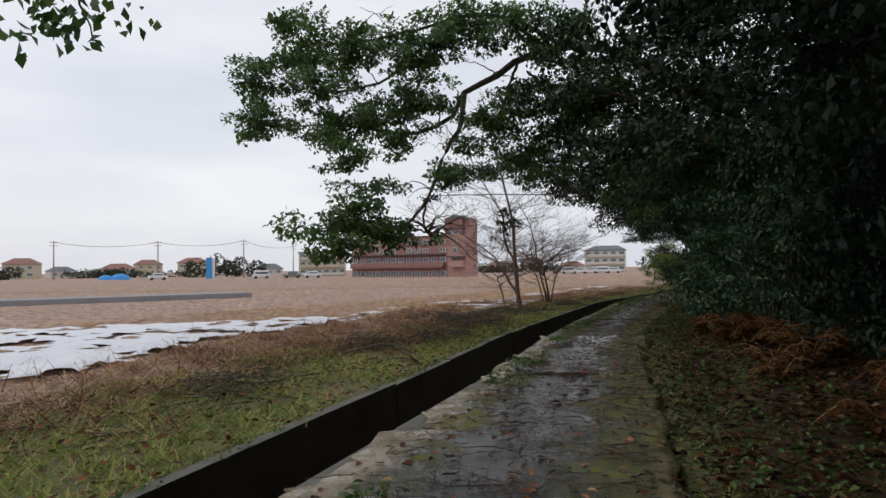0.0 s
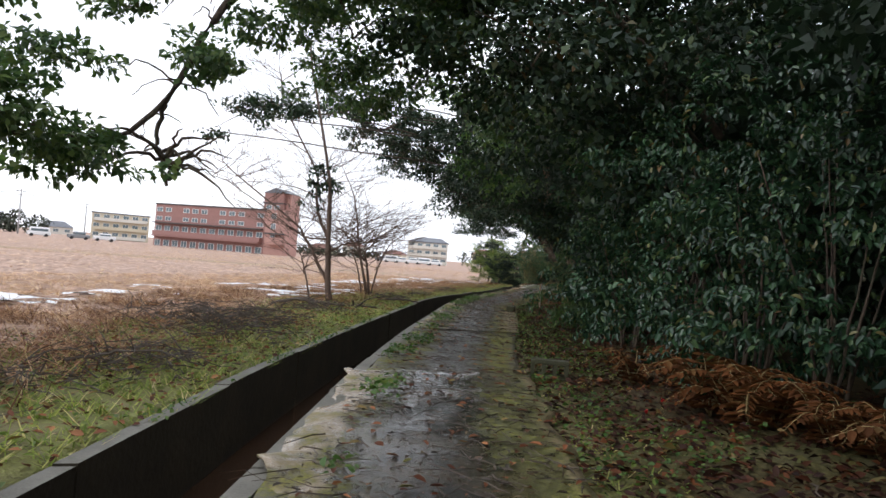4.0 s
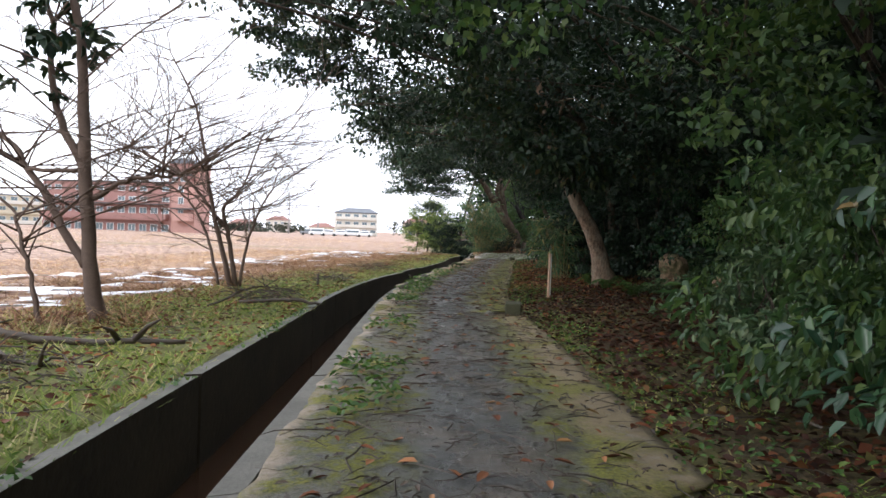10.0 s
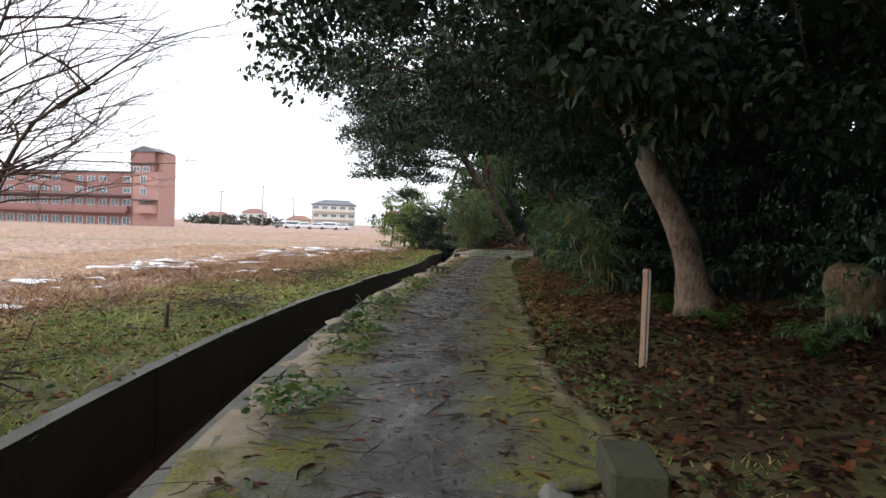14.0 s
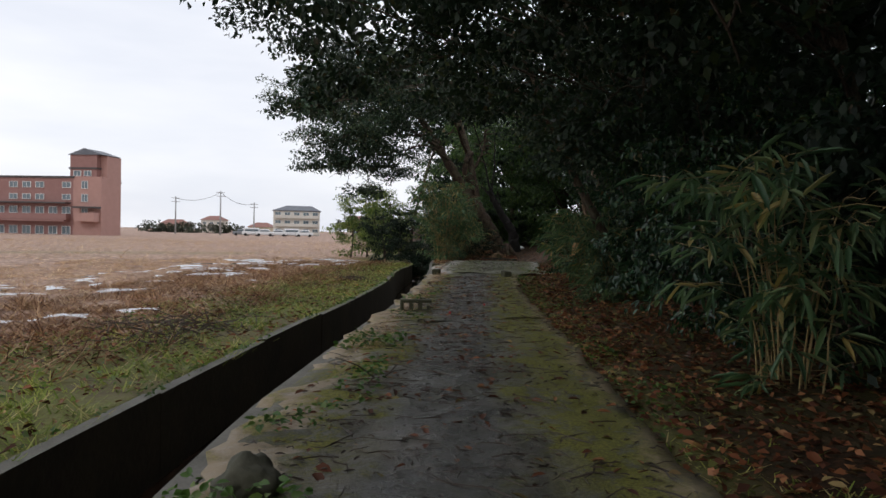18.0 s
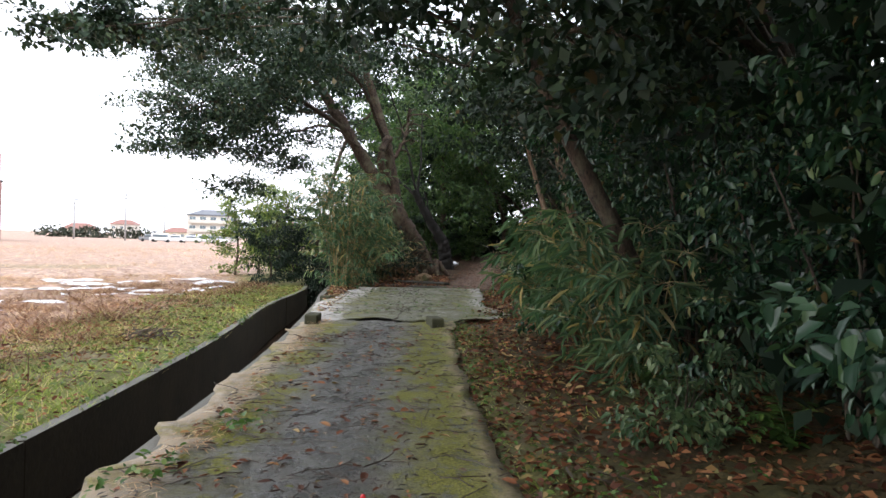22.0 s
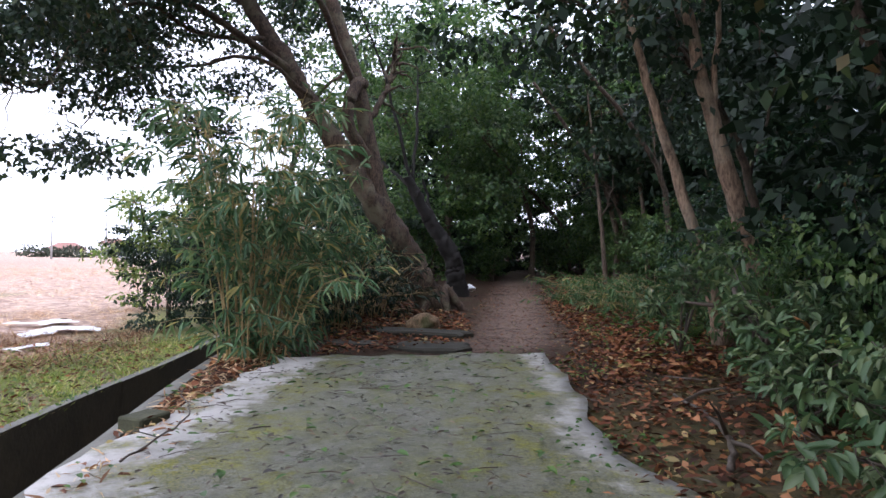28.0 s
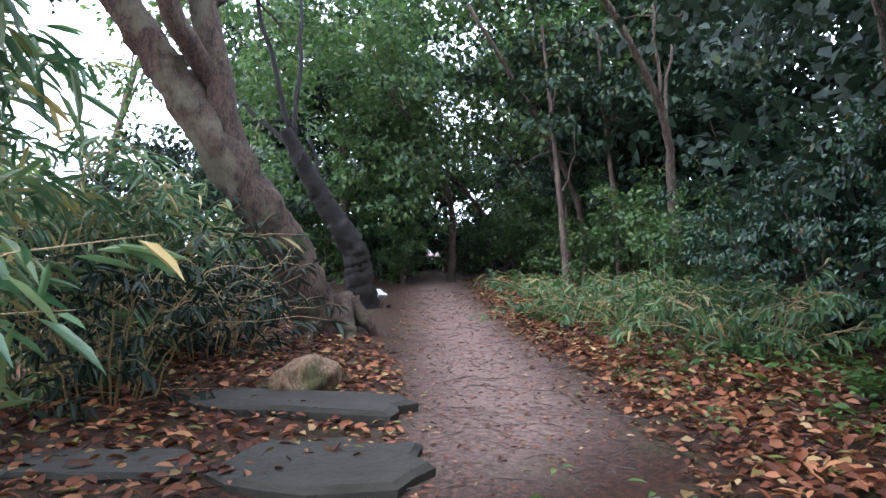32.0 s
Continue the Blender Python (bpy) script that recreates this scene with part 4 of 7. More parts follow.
canopy_tree("overhanging_tree", 103, [(14.6, 27.6, .7), (14.2, 27.4, 2.4), (12.2, 26.8, 4.6), (9.4, 26.3, 5.8)],
            [(6.7, 27.4, 4.5, .9, 1.1, .5), (6.2, 25.4, 4.7, .9, 1.1, .5), (5.2, 24.4, 4.7, .9, 1.0, .5), (4.2, 23.6, 4.6, .7, .8, .4), (5.0, 24.0, 5.7, 1.1, 1.1, .5), (3.3, 22.6, 5.1, .7, .8, .35), (2.1, 20.6, 4.6, .7, .7, .3), (1.2, 20.2, 4.2, .55, .6, .28), (.4, 20.1, 3.7, .45, .5, .25), (7.6, 26.2, 5.4, 1.2, 1.2, .7), (6.2, 25.4, 5.7, .9, .9, .4), (4.4, 23.8, 5.4, .8, .8, .35), (2.9, 21.8, 5.0, .6, .7, .3)], 1150, 12, .105, M_LEAF,
            "evergreen tree stretching a dark limb across the drain", .13, limbs=1, spread=.12, plain=True, extra=[([(9.6, 26.3, 5.4), (8.4, 26.4, 5.8), (7.0, 25.4, 5.3), (5.8, 25.0, 5.5), (4.8, 23.8, 4.9), (3.8, 23.4, 5.2), (2.9, 21.6, 4.7), (1.7, 20.6, 4.6), (.5, 20.2, 3.8)], .06, .008), ([(7.6, 26.0, 5.5), (6.8, 27.0, 4.7)], .04, .012)])
canopy_tree("overhanging_tree", 104, [(25.0, 41.6, 1.0), (24.6, 41.8, 3.6), (22.0, 42.6, 6.8), (18.4, 43.0, 7.2)],
            [(13.2, 42.4, 4.2, .7, .8, .35), (13.9, 42.8, 4.6, .8, .8, .35), (14.8, 43.6, 4.8, .9, .9, .4), (15.4, 42.4, 5.0, .9, .9, .4), (16.2, 44.0, 5.4, 1.1, 1.1, .5)], 520, 11, .115, M_LEAF,
            "dark evergreen tree stretching a limb across the drain", .1, limbs=1, spread=.12, plain=True, extra=[([(18.4, 43.0, 7.1), (16.6, 43.2, 5.9), (14.6, 43.1, 4.7), (13.2, 42.4, 4.2)], .05, .01)])

# trees along the wood's edge, roofing the path as far as the drain
ROW = [-8, -5, -2, 1, 4.5, 7.0, 12.6, 15.2, 18.0, 20.8, 23.6, 26.4, 29.2, 32.0, 34.8, 37.6, 40.6, 44, 47.4, 51, 55, 59]
for i, yy in enumerate(ROW):
    rg = random.Random(200 + i)
    w, r_, h_ = float(x_wall(yy)), float(x_right(yy)), float(x_hedge(yy)) + (1.0 if 6 < yy < 40 else 0)
    jig = lambda a: rg.uniform(-a, a)
    blobs = [(h_ - .1, yy + jig(.6), 3.5, 1.2, 1.6, 1.0), (h_ + 1.0, yy + jig(.6), 4.6, 1.6, 1.8, 1.3), (h_ - .9, yy + jig(.6), 4.6, 1.5, 1.8, 1.1), (h_ + .2, yy + jig(.8), 6.2, 2.0, 2.0, 1.3)]
    if yy > 11:
        reach = .35 if yy < 43 else 3.2
        blobs += [(w + 1.5 + reach, yy + jig(.7), 4.4 + jig(.3), 1.4, 1.6, .95), (r_ - .3, yy + jig(.6), 3.9 + jig(.3), 1.3, 1.6, .95), (r_ - .4, yy + jig(.8), 6.0, 2.2, 2.0, 1.2)]
        if 12 < yy < 40:
            blobs += [(h_ - .35, yy + jig(.5), 2.55, .85, 1.2, .55), (w + .75, yy + jig(.5), 5.1 + jig(.3), 1.1, 1.4, .8)]
        if 26 < yy < 36:
            blobs += [(w - .7, yy + jig(.5), 4.6 + jig(.2), 1.0, 1.2, .55), (w + .25, yy + jig(.5), 3.6 + jig(.2), .8, 1.0, .45)]
        if yy > 46:
            blobs = [blobs[1], blobs[3]]
    elif yy < -1.5:
        # canopy behind the start, out of view, added to darken the first stretch
        blobs += [(w + 1.9, yy + jig(.5), 4.4, 1.4, 1.6, .9), (r_ - .3, yy + jig(.5), 4.0, 1.4, 1.6, .9), (r_ - .4, yy, 6.0, 2.2, 2.0, 1.2)]
    elif yy < 8:
        # the higher blob hangs out of view, added to shade the hedge from above
        blobs += [(r_ + .4, yy + jig(.6), 5.4, 1.4, 1.6, .8), (r_ - .4, yy + jig(.6), 6.6, 2.0, 1.8, .8)]
    if -3 < yy < 14:
        blobs += [(h_ + 1.6, yy + jig(.5), 6.0, 1.8, 1.8, 1.5), (h_ + .9, yy + jig(.5), 7.6, 2.2, 2.0, 1.0)]
    if 28 < yy < 30:
        blobs += [(w - .3, yy + .1, 3.55, .7, .9, .4)]
    if 33 < yy < 39:
        blobs += [(w - 1.7, yy + jig(.3), 4.8, .9, 1.1, .5), (w - 1.0, yy - .8, 5.3, .9, 1.0, .5), (w - 2.4, yy - .3, 5.3, .8, .9, .45)]
    tx = h_ + 1.9 + jig(.4)
    gz = float(ground_z(tx, yy))
    top = (r_ - .2, yy, 5.6) if yy > 11 else (h_ - .6, yy, 5.6)
    # leaf copy goes by stretch: light and shade put into its colour
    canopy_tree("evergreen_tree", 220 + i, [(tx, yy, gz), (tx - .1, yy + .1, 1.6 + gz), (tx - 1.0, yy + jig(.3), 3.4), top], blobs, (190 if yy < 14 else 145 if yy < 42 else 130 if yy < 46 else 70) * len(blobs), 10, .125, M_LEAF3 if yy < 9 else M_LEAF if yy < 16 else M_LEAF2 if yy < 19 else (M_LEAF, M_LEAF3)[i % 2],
                "evergreen broadleaf tree leaning over the path, leaves toned for light and shade", rg.uniform(.08, .12), limbs=1, sides=8, shell=.3, spread=.17, plain=True)

# the big leaning tree past the last sheet, and the trees round it
canopy_tree("leaning_tree", 401, [(23.9, 49.2, .15), (23.42, 49.3, .9), (22.85, 49.3, 1.75), (22.2, 49.6, 2.8), (21.68, 49.94, 3.73), (20.47, 50.66, 5.93), (19.6, 51.0, 7.6)],
            [(16.6, 49.6, 5.0, 1.7, 2.0, 1.0), (18.0, 50.5, 6.4, 2.2, 2.2, 1.3), (17.0, 47.4, 4.6, 1.5, 1.6, .8), (19.4, 49.0, 7.0, 2.2, 2.2, 1.1), (21.8, 51.4, 7.2, 2.6, 2.2, 1.3), (16.2, 51.5, 6.6, 1.6, 2.0, 1.1), (15.8, 48.6, 3.7, 1.0, 1.2, .55), (18.4, 46.4, 5.8, 1.6, 1.5, .8), (17.6, 52.5, 8.4, 2.2, 2.0, 1.1),
             (15.2, 48.2, 4.0, .8, .9, .4), (16.6, 48.2, 3.5, .8, .8, .4), (17.2, 48.6, 2.6, .6, .7, .28), (17.8, 49.3, 3.6, .8, .8, .4), (18.6, 49.6, 4.3, .9, .9, .5), (17.9, 49.4, 2.8, .5, .6, .25),
             (19.4, 50.4, 5.3, 1.0, 1.0, .45), (20.4, 51.4, 4.4, .9, .9, .5), (19.5, 51.2, 3.6, .9, .9, .5), (18.4, 51.0, 5.0, 1.0, 1.0, .4), (17.3, 50.4, 4.2, .8, .8, .35), (21.2, 52.2, 5.4, 1.2, 1.2, .6), (18.6, 48.2, 5.2, .9, .9, .4), (20.0, 48.6, 5.9, 1.1, 1.1, .5)],
            5600, 12, .105, M_LEAF, "large leaning tree with forked bare lower trunk beside the dirt path", .30, bark=M_BARK_BIG, gnarl=.32, roots=[(a * 1.05 + .3, .35 + .2 * (a % 2)) for a in range(6)], limbs=0, shell=.3, spread=.17, sides=20, plain=True,
            stems=[([(22.9, 49.3, 1.5), (22.6, 49.45, 2.6), (22.29, 49.54, 4.17), (21.81, 49.82, 5.95), (21.2, 50.2, 7.6)], .19, .09), ([(22.5, 49.5, 2.9), (21.9, 49.2, 3.6), (22.1, 49.3, 4.3), (22.35, 49.5, 4.4)], .12, .10)],
            extra=[([(21.2, 50.2, 4.6), (19.4, 49.6, 5.2), (17.6, 48.8, 5.0), (16.0, 48.4, 4.2)], .08, .012), ([(20.6, 50.6, 5.8), (18.8, 51.0, 6.4), (16.4, 51.4, 6.6)], .07, .012), ([(22.2, 49.6, 4.4), (20.4, 47.8, 5.6), (18.4, 46.4, 5.8)], .07, .012),
                   ([(22.4, 49.5, 3.6), (23.0, 49.7, 4.6), (23.4, 50.2, 5.6)], .07, .03),
                   ([(20.9, 50.4, 5.2), (19.6, 50.2, 5.0), (18.5, 49.6, 5.1), (17.6, 49.2, 4.2), (17.2, 48.8, 3.4), (16.7, 48.3, 3.3)], .05, .010), ([(21.5, 49.9, 4.1), (20.4, 49.7, 4.6), (19.3, 49.9, 4.3), (18.4, 49.5, 4.0), (17.7, 49.4, 3.0)], .045, .010),
                   ([(17.6, 48.8, 5.0), (16.4, 48.2, 4.5), (15.2, 48.2, 4.0)], .03, .008)])
# crown in the bright leaf: sky light coming through is put into colour
canopy_tree("dark_tree", 402, [(26.1, 51.7, .3), (25.8, 51.7, 1.2), (25.2, 51.9, 2.2), (24.7, 52.0, 3.1)], [(23.4, 52.6, 7.6, 1.8, 1.8, .9), (25.8, 53.6, 6.6, 1.6, 1.6, .9), (24.2, 55, 4.6, 1.6, 1.6, .9), (25.2, 53.0, 3.6, 1.0, 1.0, .6)],
            420, 10, .12, M_LEAF2, "dark wet tree trunk leaning beside the dirt path", .26, bark=M_BLACKBARK, spread=.2, gnarl=.3, sides=16)
canopy_tree("pale_trunk_tree", 403, [(12.6, 25.1, .35), (12.3, 25.1, 1.0), (11.75, 25.3, 2.1), (11.3, 25.4, 3.1), (10.9, 25.6, 5.0)], [(11.0, 25.6, 5.4, 1.6, 1.6, .9), (10.9, 24.3, 2.75, .9, .8, .6), (11.6, 24.2, 2.5, .8, .7, .55), (10.4, 24.1, 2.9, .9, .8, .6), (10.8, 24.4, 3.6, 1.0, .9, .6)], 480, 10, .15, M_LEAF, "tree with a pale leaning trunk behind a survey stake", .19, bark=M_BARK_PALE, limbs=1)
canopy_tree("pale_trunk_tree", 404, [(18.35, 35.4, .2), (17.85, 35.7, 1.2), (17.4, 36.0, 2.2), (17.0, 36.3, 3.2), (16.4, 36.8, 5.2)], [(16.4, 36.8, 5.6, 1.6, 1.6, .9), (16.9, 34.9, 2.9, .8, .7, .5)], 150, 10, .15, M_LEAF, "tree with a mottled trunk leaning over the path", .115, bark=M_BARK_BIG, limbs=1)
canopy_tree("pale_trunk_tree", 405, [(23.9, 43.0, .5), (23.4, 43.05, 1.5), (23.05, 43.35, 3.0), (22.6, 43.7, 5.0)], [(22.2, 43.8, 5.2, 1.6, 1.6, .9)], 70, 10, .15, M_LEAF, "slim pale-barked tree leaning over the litter", .085, bark=M_BARK_PALE, limbs=1)
canopy_tree("pale_trunk_tree", 406, [(24.5, 42.8, .6), (24.0, 42.9, 1.8), (23.7, 43.1, 3.0), (23.3, 43.4, 5.2)], [(23.2, 43.4, 5.6, 1.7, 1.6, .9)], 70, 10, .15, M_LEAF, "gnarled pale trunk standing among the shrubs", .14, bark=M_BARK_PALE, limbs=1)
for i, (x, yy) in enumerate(((29.3, 50.0), (30.4, 49.6), (32.2, 52.0))):
    gz = float(ground_z(x, yy))
    canopy_tree("slim_tree", 410 + i, [(x, yy, gz), (x - .1, yy, gz + 1.2), (x - .3, yy + .1, gz + 3), (x - .5, yy + .2, gz + 5)], [(x - .5, yy, gz + 5, 2.0, 2.0, 1.2), (x, yy, gz + 3.6, 1.5, 1.5, .9)], 150, 10, .16, M_LEAF, "slim tree at the far edge of the litter", .07, bark=M_BARK, limbs=1)
# small light trees at the drain's far end
for i, (x, yy, h) in enumerate(((19.7, 57.2, 3.5), (20.9, 58.2, 4.0), (22.4, 60.5, 4.4), (20.9, 55.6, 2.7), (21.8, 57.0, 3.4))):
    gz = float(ground_z(x, yy))
    canopy_tree("small_tree", 420 + i, [(x, yy, gz), (x + .1, yy, gz + h * .3), (x, yy + .1, gz + h * .6), (x - .1, yy, gz + h * .8)],
                [(x, yy, gz + h * .78, h * .24, h * .24, h * .16), (x + .4, yy - .3, gz + h * .55, h * .27, h * .27, h * .17), (x - .35, yy + .2, gz + h * .45, h * .22, h * .22, h * .15), (x + .1, yy - .2, gz + h * .2, h * .32, h * .32, h * .17)], 340, 9, .12, M_YELLOW, "small yellowish green tree at the end of the drain", .05, limbs=2)

# taller trees behind, shade put into their darker leaf colour
BACK_CROWN = BACK_TRUNK = None
for i in range(20):
    yy = -10 + i * 3.7
    rg = random.Random(300 + i)
    x = float(x_hedge(yy)) + 5.4 + rg.uniform(-.5, 1.0)
    gz = float(ground_z(x, yy))
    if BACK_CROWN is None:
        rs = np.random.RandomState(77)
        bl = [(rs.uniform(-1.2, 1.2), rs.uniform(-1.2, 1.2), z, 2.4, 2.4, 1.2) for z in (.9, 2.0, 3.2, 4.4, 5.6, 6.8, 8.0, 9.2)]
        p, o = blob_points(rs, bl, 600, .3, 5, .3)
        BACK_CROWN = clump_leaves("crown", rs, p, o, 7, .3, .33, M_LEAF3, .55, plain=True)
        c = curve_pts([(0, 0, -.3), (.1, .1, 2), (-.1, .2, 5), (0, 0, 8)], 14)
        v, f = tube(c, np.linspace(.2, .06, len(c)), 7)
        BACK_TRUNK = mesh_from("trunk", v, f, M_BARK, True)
    ob = thing("wood_tree", x, yy, gz, "tall tree deep in the wood, leaves darkened for shade", "tree", "trees deep in the wood", rg.uniform(0, 360))
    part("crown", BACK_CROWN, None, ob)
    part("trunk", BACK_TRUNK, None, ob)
# trees closing the wood beyond the dirt path
for i, (x, yy) in enumerate(((32.0, 64.0), (31.5, 68), (36, 66), (40, 62), (44, 58), (33, 72), (30.0, 58.6), (34.5, 60.5), (38.0, 57.5), (35.2, 50.8), (36.6, 47.2), (33.6, 44.6), (39.5, 52.5))):
    ob = thing("wood_tree", x, yy, float(ground_z(x, yy)) - .1, "tall tree deep in the wood, leaves darkened for shade", "tree", "trees deep in the wood", i * 50)
    part("crown", BACK_CROWN, None, ob)
    part("trunk", BACK_TRUNK, None, ob)
for i, (x, yy, s) in enumerate(((28.1, 56.6, 1.1), (33.4, 54.4, 1.0), (34.2, 55.8, 1.2), (35.5, 58.5, 1.3), (27.5, 57.5, 1.1), (28.8, 60.0, 1.3), (25.0, 54.5, .9), (32.5, 62.0, 1.5), (41.5, 60.0, 1.5), (24.5, 57.5, 1.2))):
    place_shrub(6, x, yy, s, i * 61)
# bright leaf on these crowns stands for light from the wood's openings
for i, (x, yy, z) in enumerate(((30.4, 52.0, 5.6), (29.0, 55.0, 5.0), (32.2, 50.6, 6.2), (31.5, 58.0, 5.4), (28.5, 58.5, 6.2))):
    sd = 2.6 if i < 4 else -1.4
    gz = float(ground_z(x + sd, yy + .6))
    canopy_tree("evergreen_tree", 440 + i, [(x + sd, yy + .6, gz), (x + sd * .95, yy + .5, gz + 2), (x + sd * .5, yy + .2, z - 1), (x, yy, z)], [(x, yy, z, 2.2, 2.2, 1.3), (x + .6, yy + .8, z - 1.5, 1.9, 1.9, 1.0), (x - .8, yy, z + 1.6, 2.2, 2.2, 1.2), (x + 1.6, yy + 1.0, z + .6, 1.8, 1.8, 1.2)], 700 if i in (1, 3, 4) else 560, 10, .17, M_LEAF2,
                "evergreen tree roofing the dirt path, leaves brightened for sky light", .1, limbs=1, spread=.22, plain=True)
# understorey shrubs in the darkened leaf copy, painted as shaded
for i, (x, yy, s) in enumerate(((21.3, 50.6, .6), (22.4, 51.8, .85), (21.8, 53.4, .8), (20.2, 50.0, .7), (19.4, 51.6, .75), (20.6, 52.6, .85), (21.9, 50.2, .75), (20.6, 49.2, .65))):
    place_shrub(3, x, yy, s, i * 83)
for i, (x, yy, z, bx, by) in enumerate(((24.6, 55.6, 6.4, 23.4, 57.6), (27.8, 52.6, 7.4, 31.4, 51.6))):
    gz = float(ground_z(bx, by))
    canopy_tree("evergreen_tree", 470 + i, [(bx, by, gz), (bx - .1, by + .1, gz + 2.2), ((x + bx) / 2, (yy + by) / 2, z - 1), (x, yy, z)], [(x, yy, z, 2.2, 2.2, 1.2), (x - 1.0, yy + .8, z + 1.4, 2.0, 2.0, 1.0), (x + 1.2, yy + .6, z - .8, 1.8, 1.8, .9), (x + .4, yy - 1.2, z + .9, 1.8, 1.8, 1.0)], 330, 10, .16, M_LEAF2,
                "evergreen tree behind the leaning trunk, leaves brightened for sky light", .1, limbs=1, spread=.2, plain=True)
canopy_tree("evergreen_tree", 460, [(34.6, 57.0, .9), (34.4, 57.0, 2.2), (33.2, 57.4, 3.6), (31.6, 57.6, 4.4)], [(31.7, 57.6, 3.7, 2.0, 1.6, 1.25), (33.2, 59.2, 3.9, 2.0, 1.8, 1.2), (30.2, 56.2, 4.0, 1.6, 1.4, 1.0), (29.3, 54.9, 2.7, 1.1, 1.0, 1.2)], 900, 10, .15, M_LEAF2, "evergreen tree closing the wood over the path, leaves brightened for sky light", .1, limbs=2, spread=.2, plain=True)
for i, (x, yy, s) in enumerate(((30.5, 57.4, .62), (33.6, 57.2, .72), (29.6, 55.2, .6), (35.6, 61.5, 1.0), (33.9, 61.8, .8))):
    place_shrub(6, x, yy, s, i * 47)
place_shrub(1, 22.75, 41.8, .62, 40)


# ---- far side of the field ----
def window_unit(parent, w, h, m, glass=None, frame_mat=None):
    """A window with frame and pane at pose m in its wall."""
    fr = bmesh.new()
    t = .065
    for sx, sz, cx, cz in ((w, t, 0, 0), (w, t, 0, h - t), (t, h - 2 * t, -w / 2 + t / 2, t), (t, h - 2 * t, w / 2 - t / 2, t), (t * .7, h - 2 * t, 0, t)):
        box(sx, .10, sz, (cx, 0, cz), bm=fr)
    f = part("window", fr, frame_mat or M_WHITE, parent)
    f.matrix_basis = m
    part("pane", box(w - t, .03, h - t, (0, .0, t / 2)), glass or M_GLASS_B, f)
    return f


def red_building():
    ax, ay, bx, by = -20.5, 161.0, 2.7, 145.3
    L = math.hypot(bx - ax, by - ay)
    ang = math.degrees(math.atan2(by - ay, bx - ax))
    root = thing("red_building", ax, ay, -.6, "four-storey red-brown tiled building with a stair tower", "building", rz=ang)
    root.scale = (1, 1, .87)
    root.location.z = -.9
    D = 12.0
    part("wall", box(L, D, 10.9, (L / 2, D / 2, 0)), M_BRICKRED, root)
    part("roof", box(L + .3, D + .3, .35, (L / 2, D / 2, 10.9)), M_DARKTRIM, root)
    part("canopy", box(L * .96, 1.5, .3, (L / 2, -.7, 2.9)), M_BRICKRED, root)
    part("balcony", box(L * .97, 1.1, 1.1, (L / 2, -.55, 3.25)), M_BRICKRED, root)
    part("slab", box(L * .97, 1.3, .25, (L / 2, -.65, 6.2)), M_DARKTRIM, root)
    n = 12
    for i in range(n):
        cx = (i + .5) * L / n
        for z, h in ((.6, 1.5), (4.35, 1.3), (6.95, 1.0), (9.1, 1.1)):
            if z > 6 and i % 4 == 2:
                continue
            window_unit(root, 1.5, h, pose(cx, -.06, z))
    # stair tower in pink tile
    tw, td = 4.8, 5.0
    part("tower", box(tw, td, 11.2, (L + tw / 2, td / 2, 0)), M_BRICKPINK, root)
    part("tower_top", box(4.6, 4.4, 4.0, (L + 1.4, 2.6, 11.2)), M_BRICKRED, root)
    part("tower_band", box(4.9, 4.7, .3, (L + 1.4, 2.6, 12.6)), M_DARKTRIM, root)
    part("tower_wall", box(1.6, 3.6, 3.9, (L + 4.0, 3.2, 11.2)), M_BRICKPINK, root)
    bm = bmesh.new()
    vs = [bm.verts.new(p) for p in ((L - 1.2, .2, 15.2), (L + 4.9, .2, 15.2), (L + 4.9, 5.0, 15.2), (L - 1.2, 5.0, 15.2), (L + 1.6, .2, 16.4), (L + 1.6, 5.0, 16.4))]
    for q in ((0, 1, 4), (1, 2, 5, 4), (2, 3, 5), (3, 0, 4, 5), (0, 3, 2, 1)):
        bm.faces.new([vs[k] for k in q])
    part("tower_roof", bm, M_GREYROOF, root)
    for z, cx in ((11.3, L + .4), (11.3, L + 2.2)):
        window_unit(root, 1.3, 1.0, pose(cx, .33, z))
    for z in (4.0, 6.6, 9.0):
        window_unit(root, 1.1, 1.4, pose(L + 2.0, -.06, z))
    part("porch", box(3.4, 1.4, 1.6, (L + 2.9, -.7, 3.0)), M_BRICKPINK, root)
    part("porch_roof", box(3.8, 1.7, .3, (L + 2.9, -.8, 5.4)), M_DARKTRIM, root)


red_building()


def polar(az, d, eye=(4.0, 12.0)):
    return eye[0] + d * math.sin(radians(az)), eye[1] + d * math.cos(radians(az))


def flat_block(az, d, w, h, depth, wall, label, floors=3, cols=6, name="apartment_building"):
    x, y = polar(az, d)
    root = thing(name, x, y, -.6, label, "building", rz=-az)
    part("wall", box(w, depth, h, (0, depth / 2, 0)), wall, root)
    part("roof", box(w + .5, depth + .5, .3, (0, depth / 2, h)), M_GREYROOF, root)
    fh = h / floors
    for f in range(floors):
        part("balcony", box(w * .9, .9, .9, (0, -.45, f * fh + .35)), wall if f % 2 else M_WHITEWALL, root)
        for c in range(cols):
            window_unit(root, w / cols * .62, fh * .5, pose(-w / 2 + (c + .5) * w / cols, -.06, f * fh + fh * .38))
    return root


flat_block(-11.5, 205, 15, 7.6, 10, M_CREAM, "cream three-storey office building across the field", 3, 6)
r = flat_block(14.2, 215, 13.5, 7.4, 9, M_WHITEWALL, "pale three-storey flats with a hipped grey roof", 3, 5)
bm = bmesh.new()
